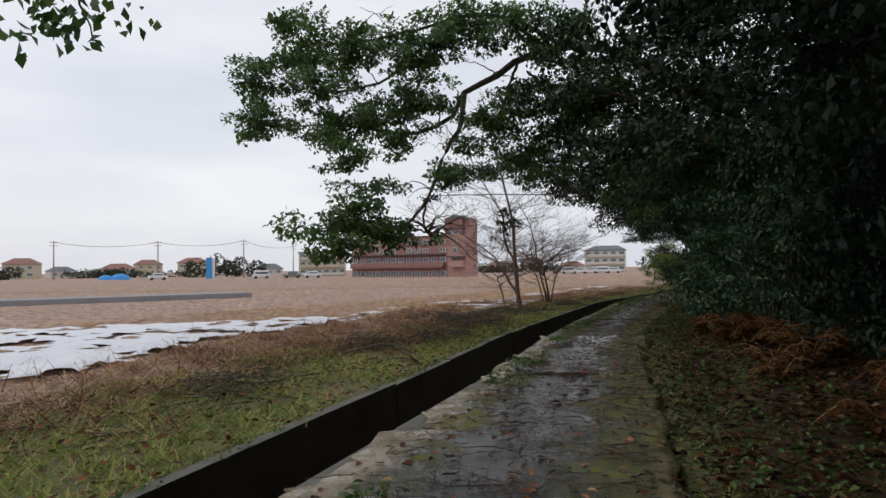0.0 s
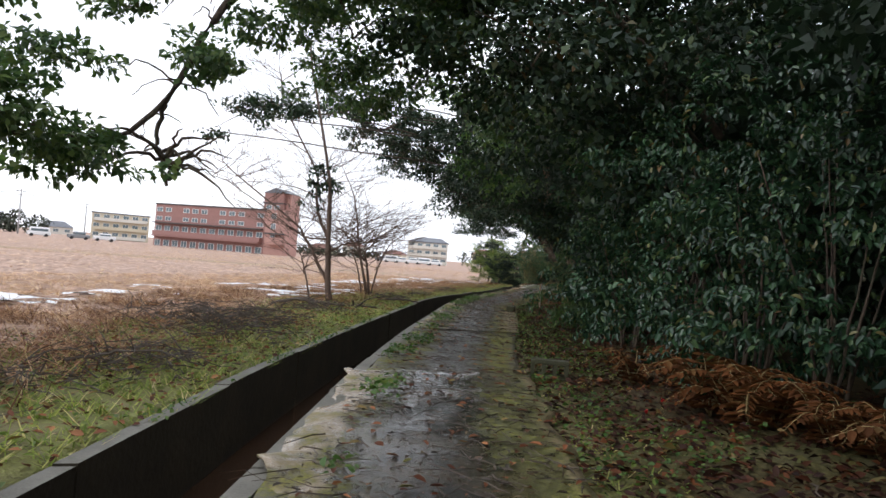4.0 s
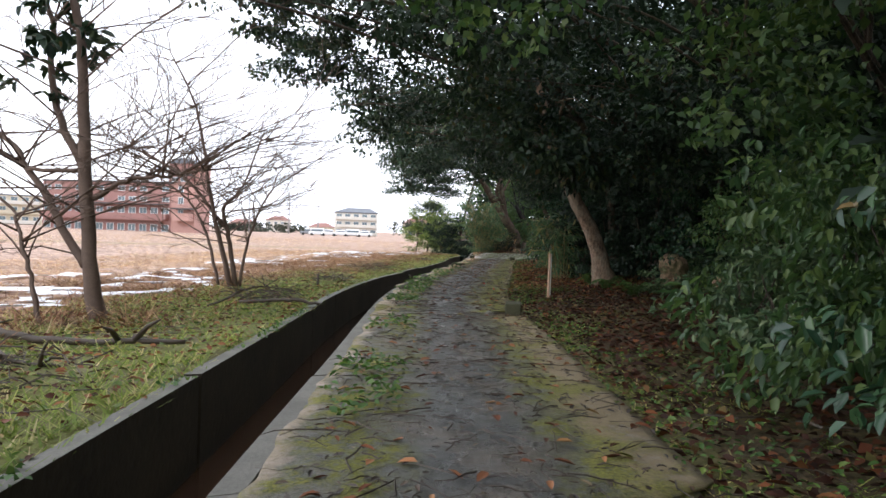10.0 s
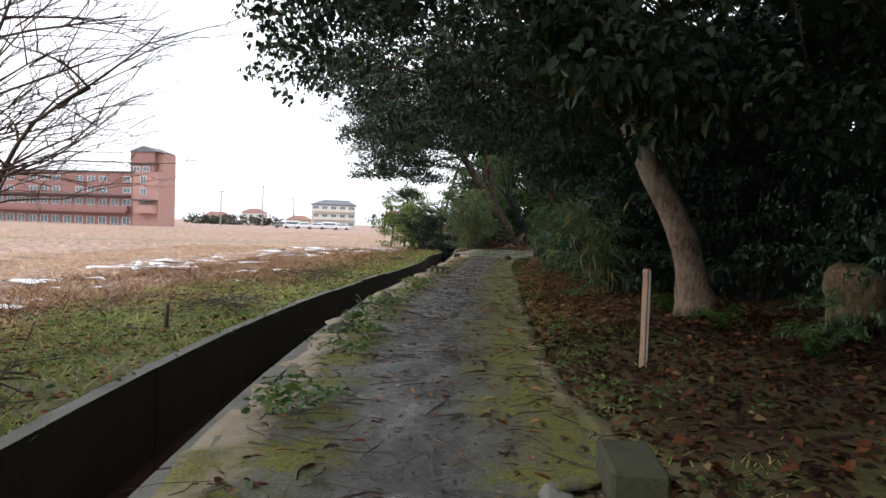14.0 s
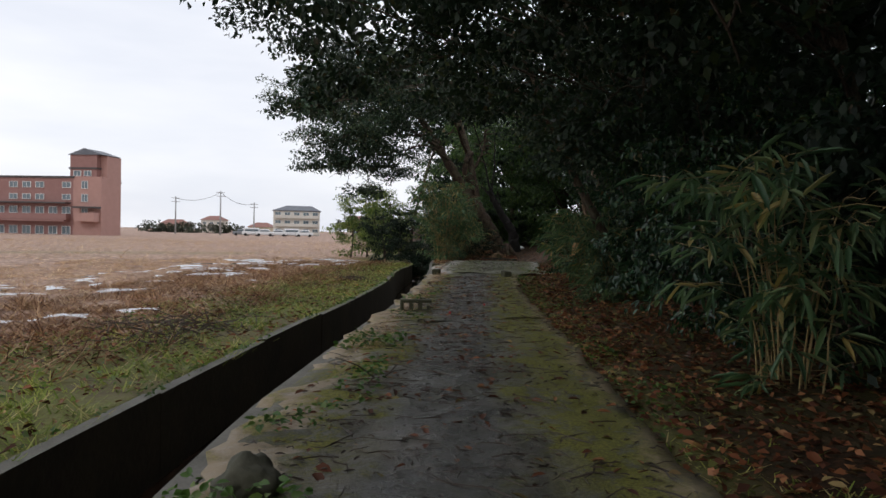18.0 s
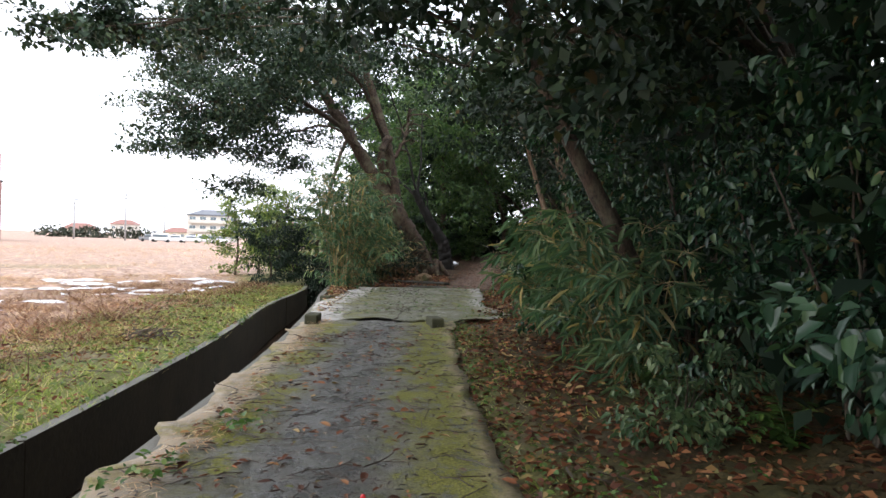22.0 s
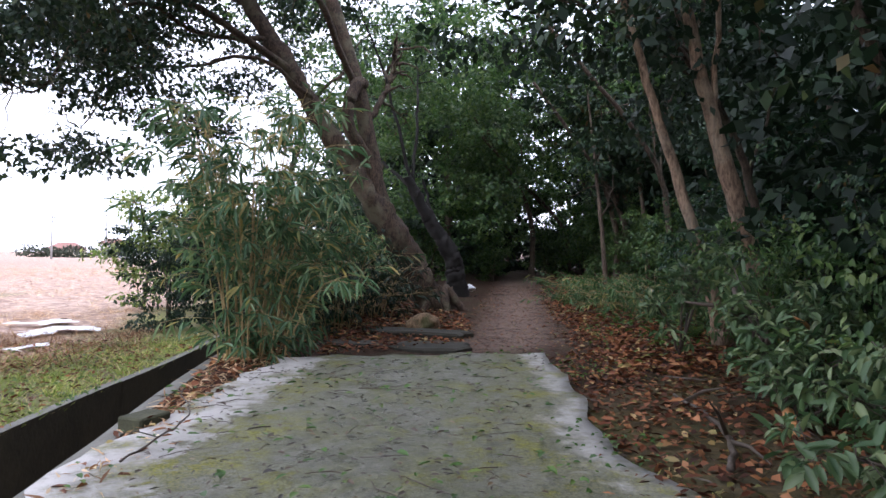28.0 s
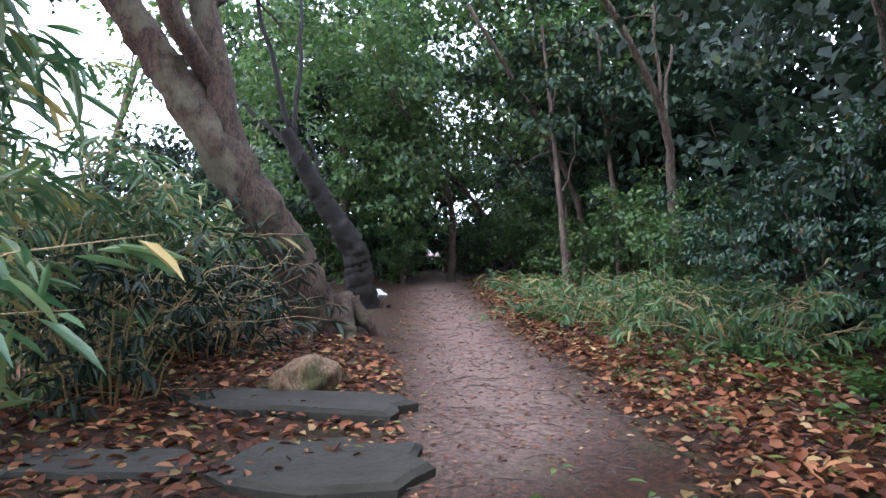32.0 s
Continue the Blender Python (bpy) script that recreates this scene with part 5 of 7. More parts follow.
vs = [bm.verts.new(p) for p in ((-7.2, -.4, 7.5), (7.2, -.4, 7.5), (7.2, 9.4, 7.5), (-7.2, 9.4, 7.5), (-3, 4.5, 9.2), (4.5, 4.5, 9.2))]
for q in ((0, 1, 5, 4), (1, 2, 5), (2, 3, 4, 5), (3, 0, 4), (0, 3, 2, 1)):
    bm.faces.new([vs[k] for k in q])
part("hip_roof", bm, M_GREYROOF, r)


def house(az, d, w, h, wall, roofm, label, turn=0.0, two=False):
    x, y = polar(az, d)
    root = thing("house", x, y, -.6, label, "house", "houses beyond the field", rz=-az + turn)
    dp = w * .7
    part("wall", box(w, dp, h, (0, dp / 2, 0)), wall, root)
    bm = bmesh.new()
    o, rh = .5, w * .2
    vs = [bm.verts.new(p) for p in ((-w / 2 - o, -o, h), (w / 2 + o, -o, h), (w / 2 + o, dp + o, h), (-w / 2 - o, dp + o, h), (-w / 4, dp / 2, h + rh), (w / 4, dp / 2, h + rh))]
    for q in ((0, 1, 5, 4), (1, 2, 5), (2, 3, 4, 5), (3, 0, 4), (0, 3, 2, 1)):
        bm.faces.new([vs[k] for k in q])
    part("roof", bm, roofm, root)
    for c in range(3):
        window_unit(root, w * .16, 1.2, pose(-w / 3 + c * w / 3, -.06, 1.0))
        if h > 4:
            window_unit(root, w * .16, 1.0, pose(-w / 3 + c * w / 3, -.06, 3.6))


rg = random.Random(17)
az = -44.0
while az < 34:
    if not (-13.6 < az < -9 or -8.8 < az < 4.2 or 12 < az < 17):
        h = rg.choice([2.9, 3.2, 5.4])
        wl_, rf, lb = rg.choice([(M_WHITEWALL, M_GREYROOF, "pale house with a grey tiled hip roof"), (M_CREAM, M_REDROOF, "cream house with a red-brown tiled roof"), (M_WHITEWALL, M_REDROOF, "pale house with a red-brown tiled roof")])
        house(az, rg.uniform(250, 330), rg.uniform(8, 12), h, wl_, rf, lb, rg.uniform(-25, 25))
    az += rg.uniform(2.3, 3.6)


def utility_pole(az, d, h):
    x, y = polar(az, d)
    root = thing("utility_pole", x, y, -.6, "tall concrete utility pole with crossarms", "utility pole", "utility poles", rz=-az)
    part("pole", tubes_mesh("pole", [([(0, 0, 0), (0, 0, h / 2), (0, 0, h)], [.22, .18, .13], 7)], M_METAL), None, root)
    for z in (h - .5, h - 1.4):
        part("crossarm", box(2.0, .14, .14, (0, 0, z)), M_METAL, root)
    return Vector((x, y, h - 1.0))


tops = [utility_pole(a, d, h) for a, d, h in ((-33, 190, 10.5), (-25.5, 185, 10.5), (-18.6, 180, 10.8), (-13.9, 230, 11), (5.4, 190, 9.5), (8.6, 185, 11), (11, 200, 9.0))]
for a, b2 in ((0, 1), (1, 2), (2, 3), (4, 5), (5, 6)):
    p, q = tops[a], tops[b2]
    c = [p.lerp(q, k / 8) - Vector((0, 0, 1.2 * (1 - (2 * k / 8 - 1) ** 2))) for k in range(9)]
    solo("power_line", tubes_mesh("power_line", [(c, [.05] * 9, 4)], M_WIRE), "thin black power line between utility poles", "cable", "power lines")

# blue banner tower, blue sheeting, far wood
x, y = polar(-21.6, 172)
ob = thing("sign_tower", x, y, -.6, "tall blue and white sign tower beside the road", "sign", rz=20)
part("panel", box(1.5, .7, 5.6, (0, 0, 0), .04), M_BLUE, ob)
part("panel", box(.7, .5, 5.4, (1.1, 0, 0), .04), M_WHITE, ob)
for a, d, w, h in ((-28.5, 175, 5, 1.5), (-29.5, 178, 4, 1.2)):
    x, y = polar(a, d)
    bm = bmesh.new()
    bmesh.ops.create_uvsphere(bm, u_segments=10, v_segments=6, radius=1, matrix=Matrix.Diagonal((w / 2, w / 3, h * 1.1, 1)))
    solo("blue_tarpaulin", part("x", bm, M_BLUE, None).data, "heap covered with a bright blue tarpaulin", "tarpaulin", at=(x, y, -.5))
for o in [o for o in bpy.data.objects if o.name.split(".")[0] == "x"]:
    bpy.data.objects.remove(o)


def far_grove(az, d, w, h, seed, label):
    x, y = polar(az, d)
    rs = np.random.RandomState(seed)
    bl = [(rs.uniform(-.5, .5) * w, rs.uniform(-2, 2), h * rs.uniform(.25, .55), w * .16, 2.5, h * rs.uniform(.3, .45)) for _ in range(9)]
    p, o = blob_points(rs, bl, 500, .5)
    p[:, 2] = np.maximum(p[:, 2], .1)
    me = clump_leaves("grove", rs, p, o, 4, .4, .9, M_FARWOOD)
    ob = solo("grove", me, label, "trees", kind="stuff", at=(x, y, -.7), rz=-az)


far_grove(-19.5, 215, 22, 8.5, 3, "low dark grove among the houses")
far_grove(-38, 235, 24, 4.5, 4, "low dark trees among the houses")
far_grove(-28, 250, 40, 4.0, 5, "low dark trees among the houses")
far_grove(6.5, 250, 30, 4.0, 6, "low dark trees among the houses")
far_grove(22, 200, 30, 7, 7, "low dark trees among the houses")


def car(az, d, mat, label, van=False):
    x, y = polar(az, d)
    root = thing("car", x, y, -.45, label, "car", "cars parked beyond the field", rz=-az + 4)
    bm = box(4.2, 1.7, .75, (0, 0, .3), .12)
    h = .9 if van else .6
    part("body", bm, mat, root)
    cab = box(2.3 if not van else 3.6, 1.5, h, (.1, 0, 1.03), .18)
    part("cabin", cab, mat, root)
    part("side_window", box(1.9 if not van else 3.0, 1.54, h * .5, (.1, 0, 1.15), .02), M_GLASS_B, root)
    for sx in (-1.3, 1.3):
        for sy in (-.8, .8):
            b = bmesh.new()
            bmesh.ops.create_cone(b, cap_ends=True, segments=12, radius1=.32, radius2=.32, depth=.2, matrix=Matrix.Translation((sx, sy, .32)) @ Matrix.Rotation(radians(90), 4, "X"))
            part("wheel", b, M_TYRE, root)


rg = random.Random(3)
for a, d in ((-14.8, 150), (-13.0, 148), (-17.5, 152), (10.2, 178), (10.9, 176), (11.9, 174), (12.9, 178), (13.9, 180), (14.9, 176), (-26, 155)):
    k = rg.random() < .25
    car(a, d, M_CAR[1 if k else 0], "grey car parked beyond the field" if k else "white car parked beyond the field", rg.random() < .4)


# strip of wet road across the field
def road_strip():
    a, b2 = (-70, -.3), (-12.0, 43.1)
    V, Fc = [], []
    for i in range(25):
        t = i / 24
        x, y = a[0] + (b2[0] - a[0]) * t, a[1] + (b2[1] - a[1]) * t
        p, q = (x + .5, y - 3.6 * (1 - .75 * t)), (x - 1.5, y + 3.4 * (1 - .75 * t))
        V += [(*p, -.5), (*p, -.05), (*q, -.05), (*q, -.5)]
        if i:
            o = 4 * i
            Fc += [(o - 4 + k, o + k, o + k + 1, o - 3 + k) for k in range(3)]
    solo("road", mesh_from("road", V, Fc, simple("wet_road", (.24, .235, .245), (.34, .335, .345), 1.0, .95, .2)), "pale wet farm road crossing the field", "road", kind="structure")


road_strip()


# ---- bare trees on the verge ----
def bare_tree(seed, base, stems, label, twig=90):
    """stems: lists of control points with start and end radius; twigs grow along them."""
    rg = random.Random(seed)
    b0 = Vector(base)
    root = thing("bare_tree", *base, label, "tree", "bare trees on the verge")
    twigs = []

    def grow(s, way, ln, r, level):
        way = way.normalized()
        e = s + way * ln
        mid = s + way * ln * .5 + Vector((rg.uniform(-1, 1), rg.uniform(-1, 1), rg.uniform(-.2, .8))) * ln * .10
        c = curve_pts([s, mid, e], 4, .01, rg)
        twigs.append((c, np.linspace(r, r * .4, len(c)), 3))
        if level > 0:
            for _ in range(rg.choice([2, 3, 3])):
                p = c[int(len(c) * rg.uniform(.35, .95))]
                w2 = way + Vector((rg.uniform(-1, 1), rg.uniform(-1, 1), rg.uniform(-.4, .6))) * .8
                grow(p, w2, ln * rg.uniform(.45, .75), r * .55, level - 1)

    for ctrl, ra, rb, n in stems:
        c = curve_pts([Vector(p) - b0 for p in ctrl], 24, .012, rg)
        v, f = tube(c, np.linspace(ra, rb, len(c)), 8, True, rg, .05)
        part("stem", mesh_from("stem", v, f, M_TWIG, True), None, root)
        for _ in range(n):
            j = rg.uniform(.22, 1)
            p = c[min(len(c) - 1, int(j * len(c)))]
            a = rg.uniform(0, 6.28)
            grow(p, Vector((math.cos(a), math.sin(a), rg.uniform(.05, .9))), rg.uniform(.7, 1.6) * (1.15 - .4 * j), .013, 3)
    tagged(part("twigwork", tubes_mesh("twigwork", twigs, M_TWIG), None, root), kind="stuff")
    return root


tree_a = bare_tree(31, (3.50, 21.20, -0.15), [
    ([(3.50, 21.20, -0.18), (3.39, 21.20, 0.43), (3.34, 21.20, 1.07), (3.30, 21.20, 1.89), (3.25, 21.20, 2.69), (3.18, 21.20, 3.26), (2.62, 21.3, 5.6), (2.5, 21.3, 6.4)], .092, .02, 26),
    ([(3.34, 21.20, 0.55), (3.15, 21.30, 0.83), (2.95, 21.40, 1.24), (2.70, 21.50, 1.61), (2.47, 21.60, 1.89), (1.05, 21.8, 2.9), (.6, 22.0, 3.3)], .05, .012, 22),
    ([(3.28, 21.20, 1.60), (3.07, 21.30, 2.03), (2.95, 21.40, 2.64), (2.87, 21.50, 3.30), (2.0, 21.6, 4.8), (1.85, 21.7, 5.6)], .045, .012, 24),
    ([(3.37, 21.20, 1.22), (3.72, 21.00, 1.43), (4.18, 20.80, 1.51), (4.50, 20.60, 1.58)], .03, .008, 18),
    ([(3.31, 21.20, 1.54), (2.82, 21.40, 1.52), (2.48, 21.60, 1.69), (.9, 21.8, 2.7), (.3, 22.0, 2.9)], .026, .008, 16)], "leafless young tree with spreading twigs on the verge")
rs = np.random.RandomState(5)
p, o = blob_points(rs, [(-.45, .05, 3.1, .42, .4, .38), (-.6, .1, 2.6, .3, .3, .25)], 26, .3)
part("foliage", clump_leaves("foliage", rs, p, o, 9, .09, .14, M_LEAF), None, tree_a, "clump of evergreen leaves caught among bare twigs")
bare_tree(32, (2.98, 21.00, -0.10), [([(2.98, 21.00, -0.12), (2.87, 21.10, 0.43), (2.72, 21.20, 0.93), (2.55, 21.30, 1.21), (1.4, 21.5, 2.0)], .028, .008, 16)], "slender leafless sapling on the verge")
bare_tree(33, (5.10, 25.40, -0.02), [
    ([(5.08, 25.40, -0.04), (4.89, 25.40, 0.72), (4.71, 25.40, 1.49), (4.57, 25.40, 2.43), (4.38, 25.40, 3.17), (4.01, 25.40, 3.88)], .052, .010, 24),
    ([(5.17, 25.40, -0.04), (5.03, 25.40, 0.82), (4.92, 25.30, 1.30), (5.22, 25.20, 1.70), (5.55, 25.10, 2.68)], .048, .010, 24),
    ([(4.93, 25.40, 1.01), (4.51, 25.50, 1.57), (4.14, 25.60, 1.94), (3.61, 25.70, 2.20), (3.09, 25.70, 2.44)], .035, .008, 20),
    ([(5.23, 25.40, -0.01), (5.34, 25.20, 0.83), (5.67, 25.00, 1.62), (6.10, 24.80, 1.97)], .03, .008, 14)], "leafless tree with several thin stems on the verge")
bare_tree(34, (4.87, 25.40, 0.04), [([(4.86, 25.10, 0.01), (4.70, 25.10, 0.72), (4.46, 25.10, 1.27), (4.07, 25.10, 1.62), (3.49, 25.10, 1.50)], .03, .008, 16)], "thin leafless stem beside the forked tree")


# ---- bamboo ----
def bamboo(seed, base, canes, label, leaf=.19, cane_h=(1.6, 3.0), lean=(0, 0), spread=.5, per=40, mat=None, wide=.15):
    rs, rg = np.random.RandomState(seed), random.Random(seed)
    root = thing("bamboo_clump", *base, label, "bamboo", "bamboo clumps")
    B, D, U = [], [], []
    shoots = []
    for k in range(canes):
        a, d = rg.uniform(0, 6.28), rg.uniform(0, .28)
        s = Vector((math.cos(a) * d, math.sin(a) * d, -.1))
        h = rg.uniform(*cane_h)
        out = Vector((math.cos(a) * spread + lean[0], math.sin(a) * spread + lean[1], 0)) * rg.uniform(.5, 1.3)
        c = curve_pts([s, s + out * .25 + Vector((0, 0, h * .5)), s + out * .7 + Vector((0, 0, h * .9)), s + out * 1.15 + Vector((0, 0, h * .93))], 14, .01, rg)
        v, f = tube(c, np.linspace(.0085, .003, len(c)), 5)
        if k < 40:
            part("cane", mesh_from("cane", v, f, M_CANE, True), None, root)
        for q in range(per // 8):
            j = rg.randrange(int(len(c) * .1), len(c))
            p = c[j]
            w = Vector((rg.uniform(-1, 1), rg.uniform(-1, 1), rg.uniform(-.1, .5))).normalized() + out * .5
            tip = p + w * rg.uniform(.25, .5)
            shoots.append(([p, (p + tip) / 2 + Vector((0, 0, .04)), tip], [.003, .0025, .0015], 4))
            for m in range(8):
                t = .4 + .6 * m / 8
                B.append(p.lerp(tip, t))
                D.append(w * .5 + Vector((rg.uniform(-.8, .8), rg.uniform(-.8, .8), rg.uniform(-1.0, .15))))
                U.append((rg.uniform(-.4, .4), rg.uniform(-.4, .4), 1))
    tagged(part("shootwork", tubes_mesh("shootwork", shoots, M_CANE), None, root), kind="stuff")
    n = len(B)
    L = leaf * rs.uniform(.6, 1.2, n)
    part("foliage", leaves("foliage", rs, np.array(B), np.array(D), np.array(U), L, L * wide, mat or M_BAMBOO, .12, .25), None, root)


bamboo(61, (19.05, 45.25, .0), 46, "dense bamboo clump with arching leafy canes beside the drain", .20, (1.7, 3.0), (.05, 0), .6, 66)
bamboo(62, (19.25, 45.15, .0), 5, "bamboo canes arching over the sheet", .19, (.9, 1.25), (.32, -.3), .28, 72)
bamboo(63, (19.7, 46.5, .05), 26, "bamboo clump standing by the drain", .20, (1.4, 2.5), (-.1, .2), .5, 60)
bamboo(64, (20.5, 47.7, .05), 26, "bamboo thicket under the leaning tree", .18, (1.1, 2.0), (0, .1), .6, 60, None, .16)
# clumps 65 to 67 wear the dark leaf copy: canopy shade as colour
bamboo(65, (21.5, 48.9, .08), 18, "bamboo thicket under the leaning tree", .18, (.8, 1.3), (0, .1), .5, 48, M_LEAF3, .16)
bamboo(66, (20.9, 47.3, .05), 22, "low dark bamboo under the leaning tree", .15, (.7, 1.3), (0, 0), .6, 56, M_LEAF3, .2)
bamboo(68, (21.2, 48.2, .08), 26, "tall bamboo thicket beside the leaning trunk", .18, (1.0, 1.8), (0, .1), .6, 56, None, .16)
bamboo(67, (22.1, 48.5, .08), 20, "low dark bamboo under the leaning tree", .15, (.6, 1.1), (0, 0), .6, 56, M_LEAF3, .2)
for i, (x, yy, h, ln) in enumerate(((13.6, 28.4, 1.9, (-.4, -.2)), (18.2, 36.2, 1.9, (-.3, -.1)), (18.9, 37.2, 1.7, (-.3, 0)), (17.6, 35.2, 1.6, (-.3, -.1)), (19.4, 38.0, 1.4, (-.25, 0)), (26.5, 46.6, .75, (-.2, 0)), (27.2, 48.0, .7, (-.2, 0)), (25.9, 45.2, .8, (-.2, 0)), (28.2, 49.2, .7, (-.2, 0)), (26.8, 45.4, .9, (-.1, 0)), (27.6, 46.6, .9, (-.1, 0)))):
    bamboo(70 + i, (x, yy, float(ground_z(x, yy)) - .05), 16, "dwarf bamboo at the wood's edge", .23 if h > 1 else .15, (h * .5, h), ln, .45 if h > 1 else .7, 56, None if h > 1 else M_BANK, .15 if h > 1 else .2)


# ---- blocks, stones, stake ----
def hollow_block(name, x, y, z, rz, label, sx=.39, sy=.19, sz=.15, holes=3, along="y", mat=None, broken=False):
    """A concrete block lying on its side: a ring of shell and webs round its cores."""
    ob = thing(name, x, y, z, label, "concrete block", "concrete blocks", rz)
    t = .042
    bm = bmesh.new()
    box(sx, sy, t, (0, 0, 0), .004, bm=bm)
    box(sx, sy, t, (0, 0, sz - t), .004, bm=bm)
    n = holes + 1
    for k in range(n):
        if broken and k == n - 1:
            box(t, sy, (sz - 2 * t) * .5, (sx / 2 - t / 2 - .01, 0, t), .004, bm=bm)
            continue
        cx = -sx / 2 + t / 2 + k * (sx - t) / (n - 1)
        box(t, sy, sz - 2 * t, (cx, 0, t), 0, bm=bm)
    part("body", bm, mat or M_BLOCK, ob)
    return ob


hollow_block("concrete_block", 4.66, 10.85, .09, -24, "hollow concrete block lying on its side on the mossy verge", .39, .17, .19)
ob = thing("concrete_block", 8.3, 21.08, -.04, "dark mossy concrete block at the path's edge", "concrete block", "concrete blocks", 62)
part("body", box(.39, .21, .19, (0, 0, 0), .014), M_BLOCK, ob)
hollow_block("concrete_block", 12.93, 33.75, -.125, -18, "hollow concrete block with a broken end at the drain", .44, .17, .185, broken=True)
for x, yy, z, rz in ((16.28, 40.05, -.03, 58), (17.86, 39.28, -.05, 74)):
    ob = thing("concrete_block", x, yy, z, "solid grey concrete block weighing down the lifted sheet", "concrete block", "concrete blocks", rz)
    part("body", box(.36, .18, .155, (0, 0, 0), .012), M_BLOCK, ob)
ob = thing("concrete_block", 17.74, 43.05, .0, "mossy solid concrete cap at the drain's edge", "concrete block", "concrete blocks", 38)
part("body", box(.27, .2, .11, (0, 0, 0), .012), M_BLOCK, ob)


def rock(name, x, y, z, s, seed, mat, label, flat=.7):
    bm = bmesh.new()
    bmesh.ops.create_icosphere(bm, subdivisions=4, radius=1)
    rg = random.Random(seed)
    o = Vector((rg.uniform(0, 50), rg.uniform(0, 50), rg.uniform(0, 50)))
    for v in bm.verts:
        d = 1 + .38 * noise.noise(v.co * 1.1 + o) + .13 * noise.noise(v.co * 3.2 + o) + .05 * noise.noise(v.co * 8 + o)
        v.co = Vector((v.co.x * d * s[0], v.co.y * d * s[1], v.co.z * d * s[2]))
    for f in bm.faces:
        f.smooth = True
    me = bpy.data.meshes.new(name)
    bm.to_mesh(me)
    bm.free()
    me.materials.append(mat)
    return solo(name, me, label, "stone", at=(x, y, z), rz=rg.uniform(0, 360))


rock("rock", 9.62, 28.0, -.08, (.17, .13, .13), 1, M_ROCK, "rounded mossy stone at the path's edge")
rock("rock", 8.35, 25.6, -.06, (.16, .12, .07), 2, M_ROCK, "flat mossy stone on the kerb")
rock("rock", 8.75, 26.6, -.08, (.12, .09, .06), 12, M_ROCK, "small flat mossy stone on the kerb")
rock("rock", 22.1, 46.8, .16, (.30, .22, .17), 3, M_TANROCK, "pale tan boulder at the foot of the leaning tree")
rock("rock", 12.95, 23.4, .45, (.30, .27, .36), 31, M_TANROCK, "upright tan stone in front of the shrubs")
rock("rock", 12.0, 21.2, .35, (.22, .2, .2), 7, M_TANROCK, "tan stone under the shrubs")
rock("rock", 26.6, 52.2, .4, (.2, .16, .1), 9, M_SNOW, "pale stone beside the dirt path")
rock("rock", 8.0, 21.15, -.01, (.10, .07, .04), 10, M_CONC, "broken slab of pale concrete beside the block")


def slab(x, y, z, sx, sy, sz, rz, seed, label, mat):
    """A flat worn slab with an uneven outline."""
    rg = random.Random(seed)
    n = 16
    ring = []
    for k in range(n):
        a = 2 * math.pi * k / n
        d = min(1 / max(abs(math.cos(a)), .01), 1 / max(abs(math.sin(a)), .01), 1.22) * rg.uniform(.82, 1.06)
        ring.append((math.cos(a) * d * sx / 2, math.sin(a) * d * sy / 2))
    bm = bmesh.new()
    lo = [bm.verts.new((p[0], p[1], -.12)) for p in ring]
    mid = [bm.verts.new((p[0] * 1.01, p[1] * 1.01, sz - .02)) for p in ring]
    hi = [bm.verts.new((p[0] * .93, p[1] * .93, sz + rg.uniform(-.006, .008))) for p in ring]
    for a, b2 in ((lo, mid), (mid, hi)):
        for k in range(n):
            bm.faces.new((a[k], a[(k + 1) % n], b2[(k + 1) % n], b2[k]))
    bm.faces.new(hi)
    me = bpy.data.meshes.new("stone_slab")
    bm.to_mesh(me)
    bm.free()
    me.materials.append(mat)
    return solo("stone_slab", me, label, "stone slab", "stone slabs", at=(x, y, z), rz=rz)


slab(21.8, 46.35, .055, 1.5, .62, .09, -53, 14, "low dark mossy stone slab beside the dirt path", M_SLAB)
slab(21.3, 45.22, .045, .95, .8, .06, -45, 15, "flat grey slab with a patch of moss at the sheet's end", M_SLAB)
slab(20.5, 45.9, .045, .9, .45, .06, -40, 16, "low dark mossy slab under the bamboo", M_SLAB)

ob = thing("survey_stake", 9.95, 22.95, .06, "square wooden survey stake with a pale stripe", "stake", rz=15)
part("post", box(.045, .045, .74, (0, 0, -.05), .004), M_STAKE, ob)
part("stripe", box(.016, .004, .68, (.006, -.0252, .0)), M_WHITE, ob, "pale painted stripe")
ob = thing("short_post", 6.7, 25.95, -.08, "short black post at the verge", "post")
part("post", tubes_mesh("post", [([(0, 0, -.1), (0, 0, .1), (.01, 0, .26)], [.022, .022, .02], 8)], M_DEAD), None, ob)


# ---- fallen branches ----
def branch(name, ctrl, ra, rb, label, mat=None, twigs=3, seed=0):
    rg = random.Random(seed)
    b0 = Vector(ctrl[0])
    c = curve_pts([Vector(p) - b0 for p in ctrl], 18, .012, rg)
    items = [(c, np.linspace(ra, rb, len(c)), 7)]
    for _ in range(twigs):
        p = c[int(len(c) * rg.uniform(.2, .9))]
        w = Vector((rg.uniform(-1, 1), rg.uniform(-1, 1), rg.uniform(0, .6))) * rg.uniform(.2, .6)
        items.append(([p, p + w * .5 + Vector((0, 0, .03)), p + w], [rb * 1.3, rb, rb * .4], 5))
    ob = thing(name, *ctrl[0], label, "branch", "fallen branches")
    part("wood", tubes_mesh("wood", items, mat or M_DEAD), None, ob)
    return ob


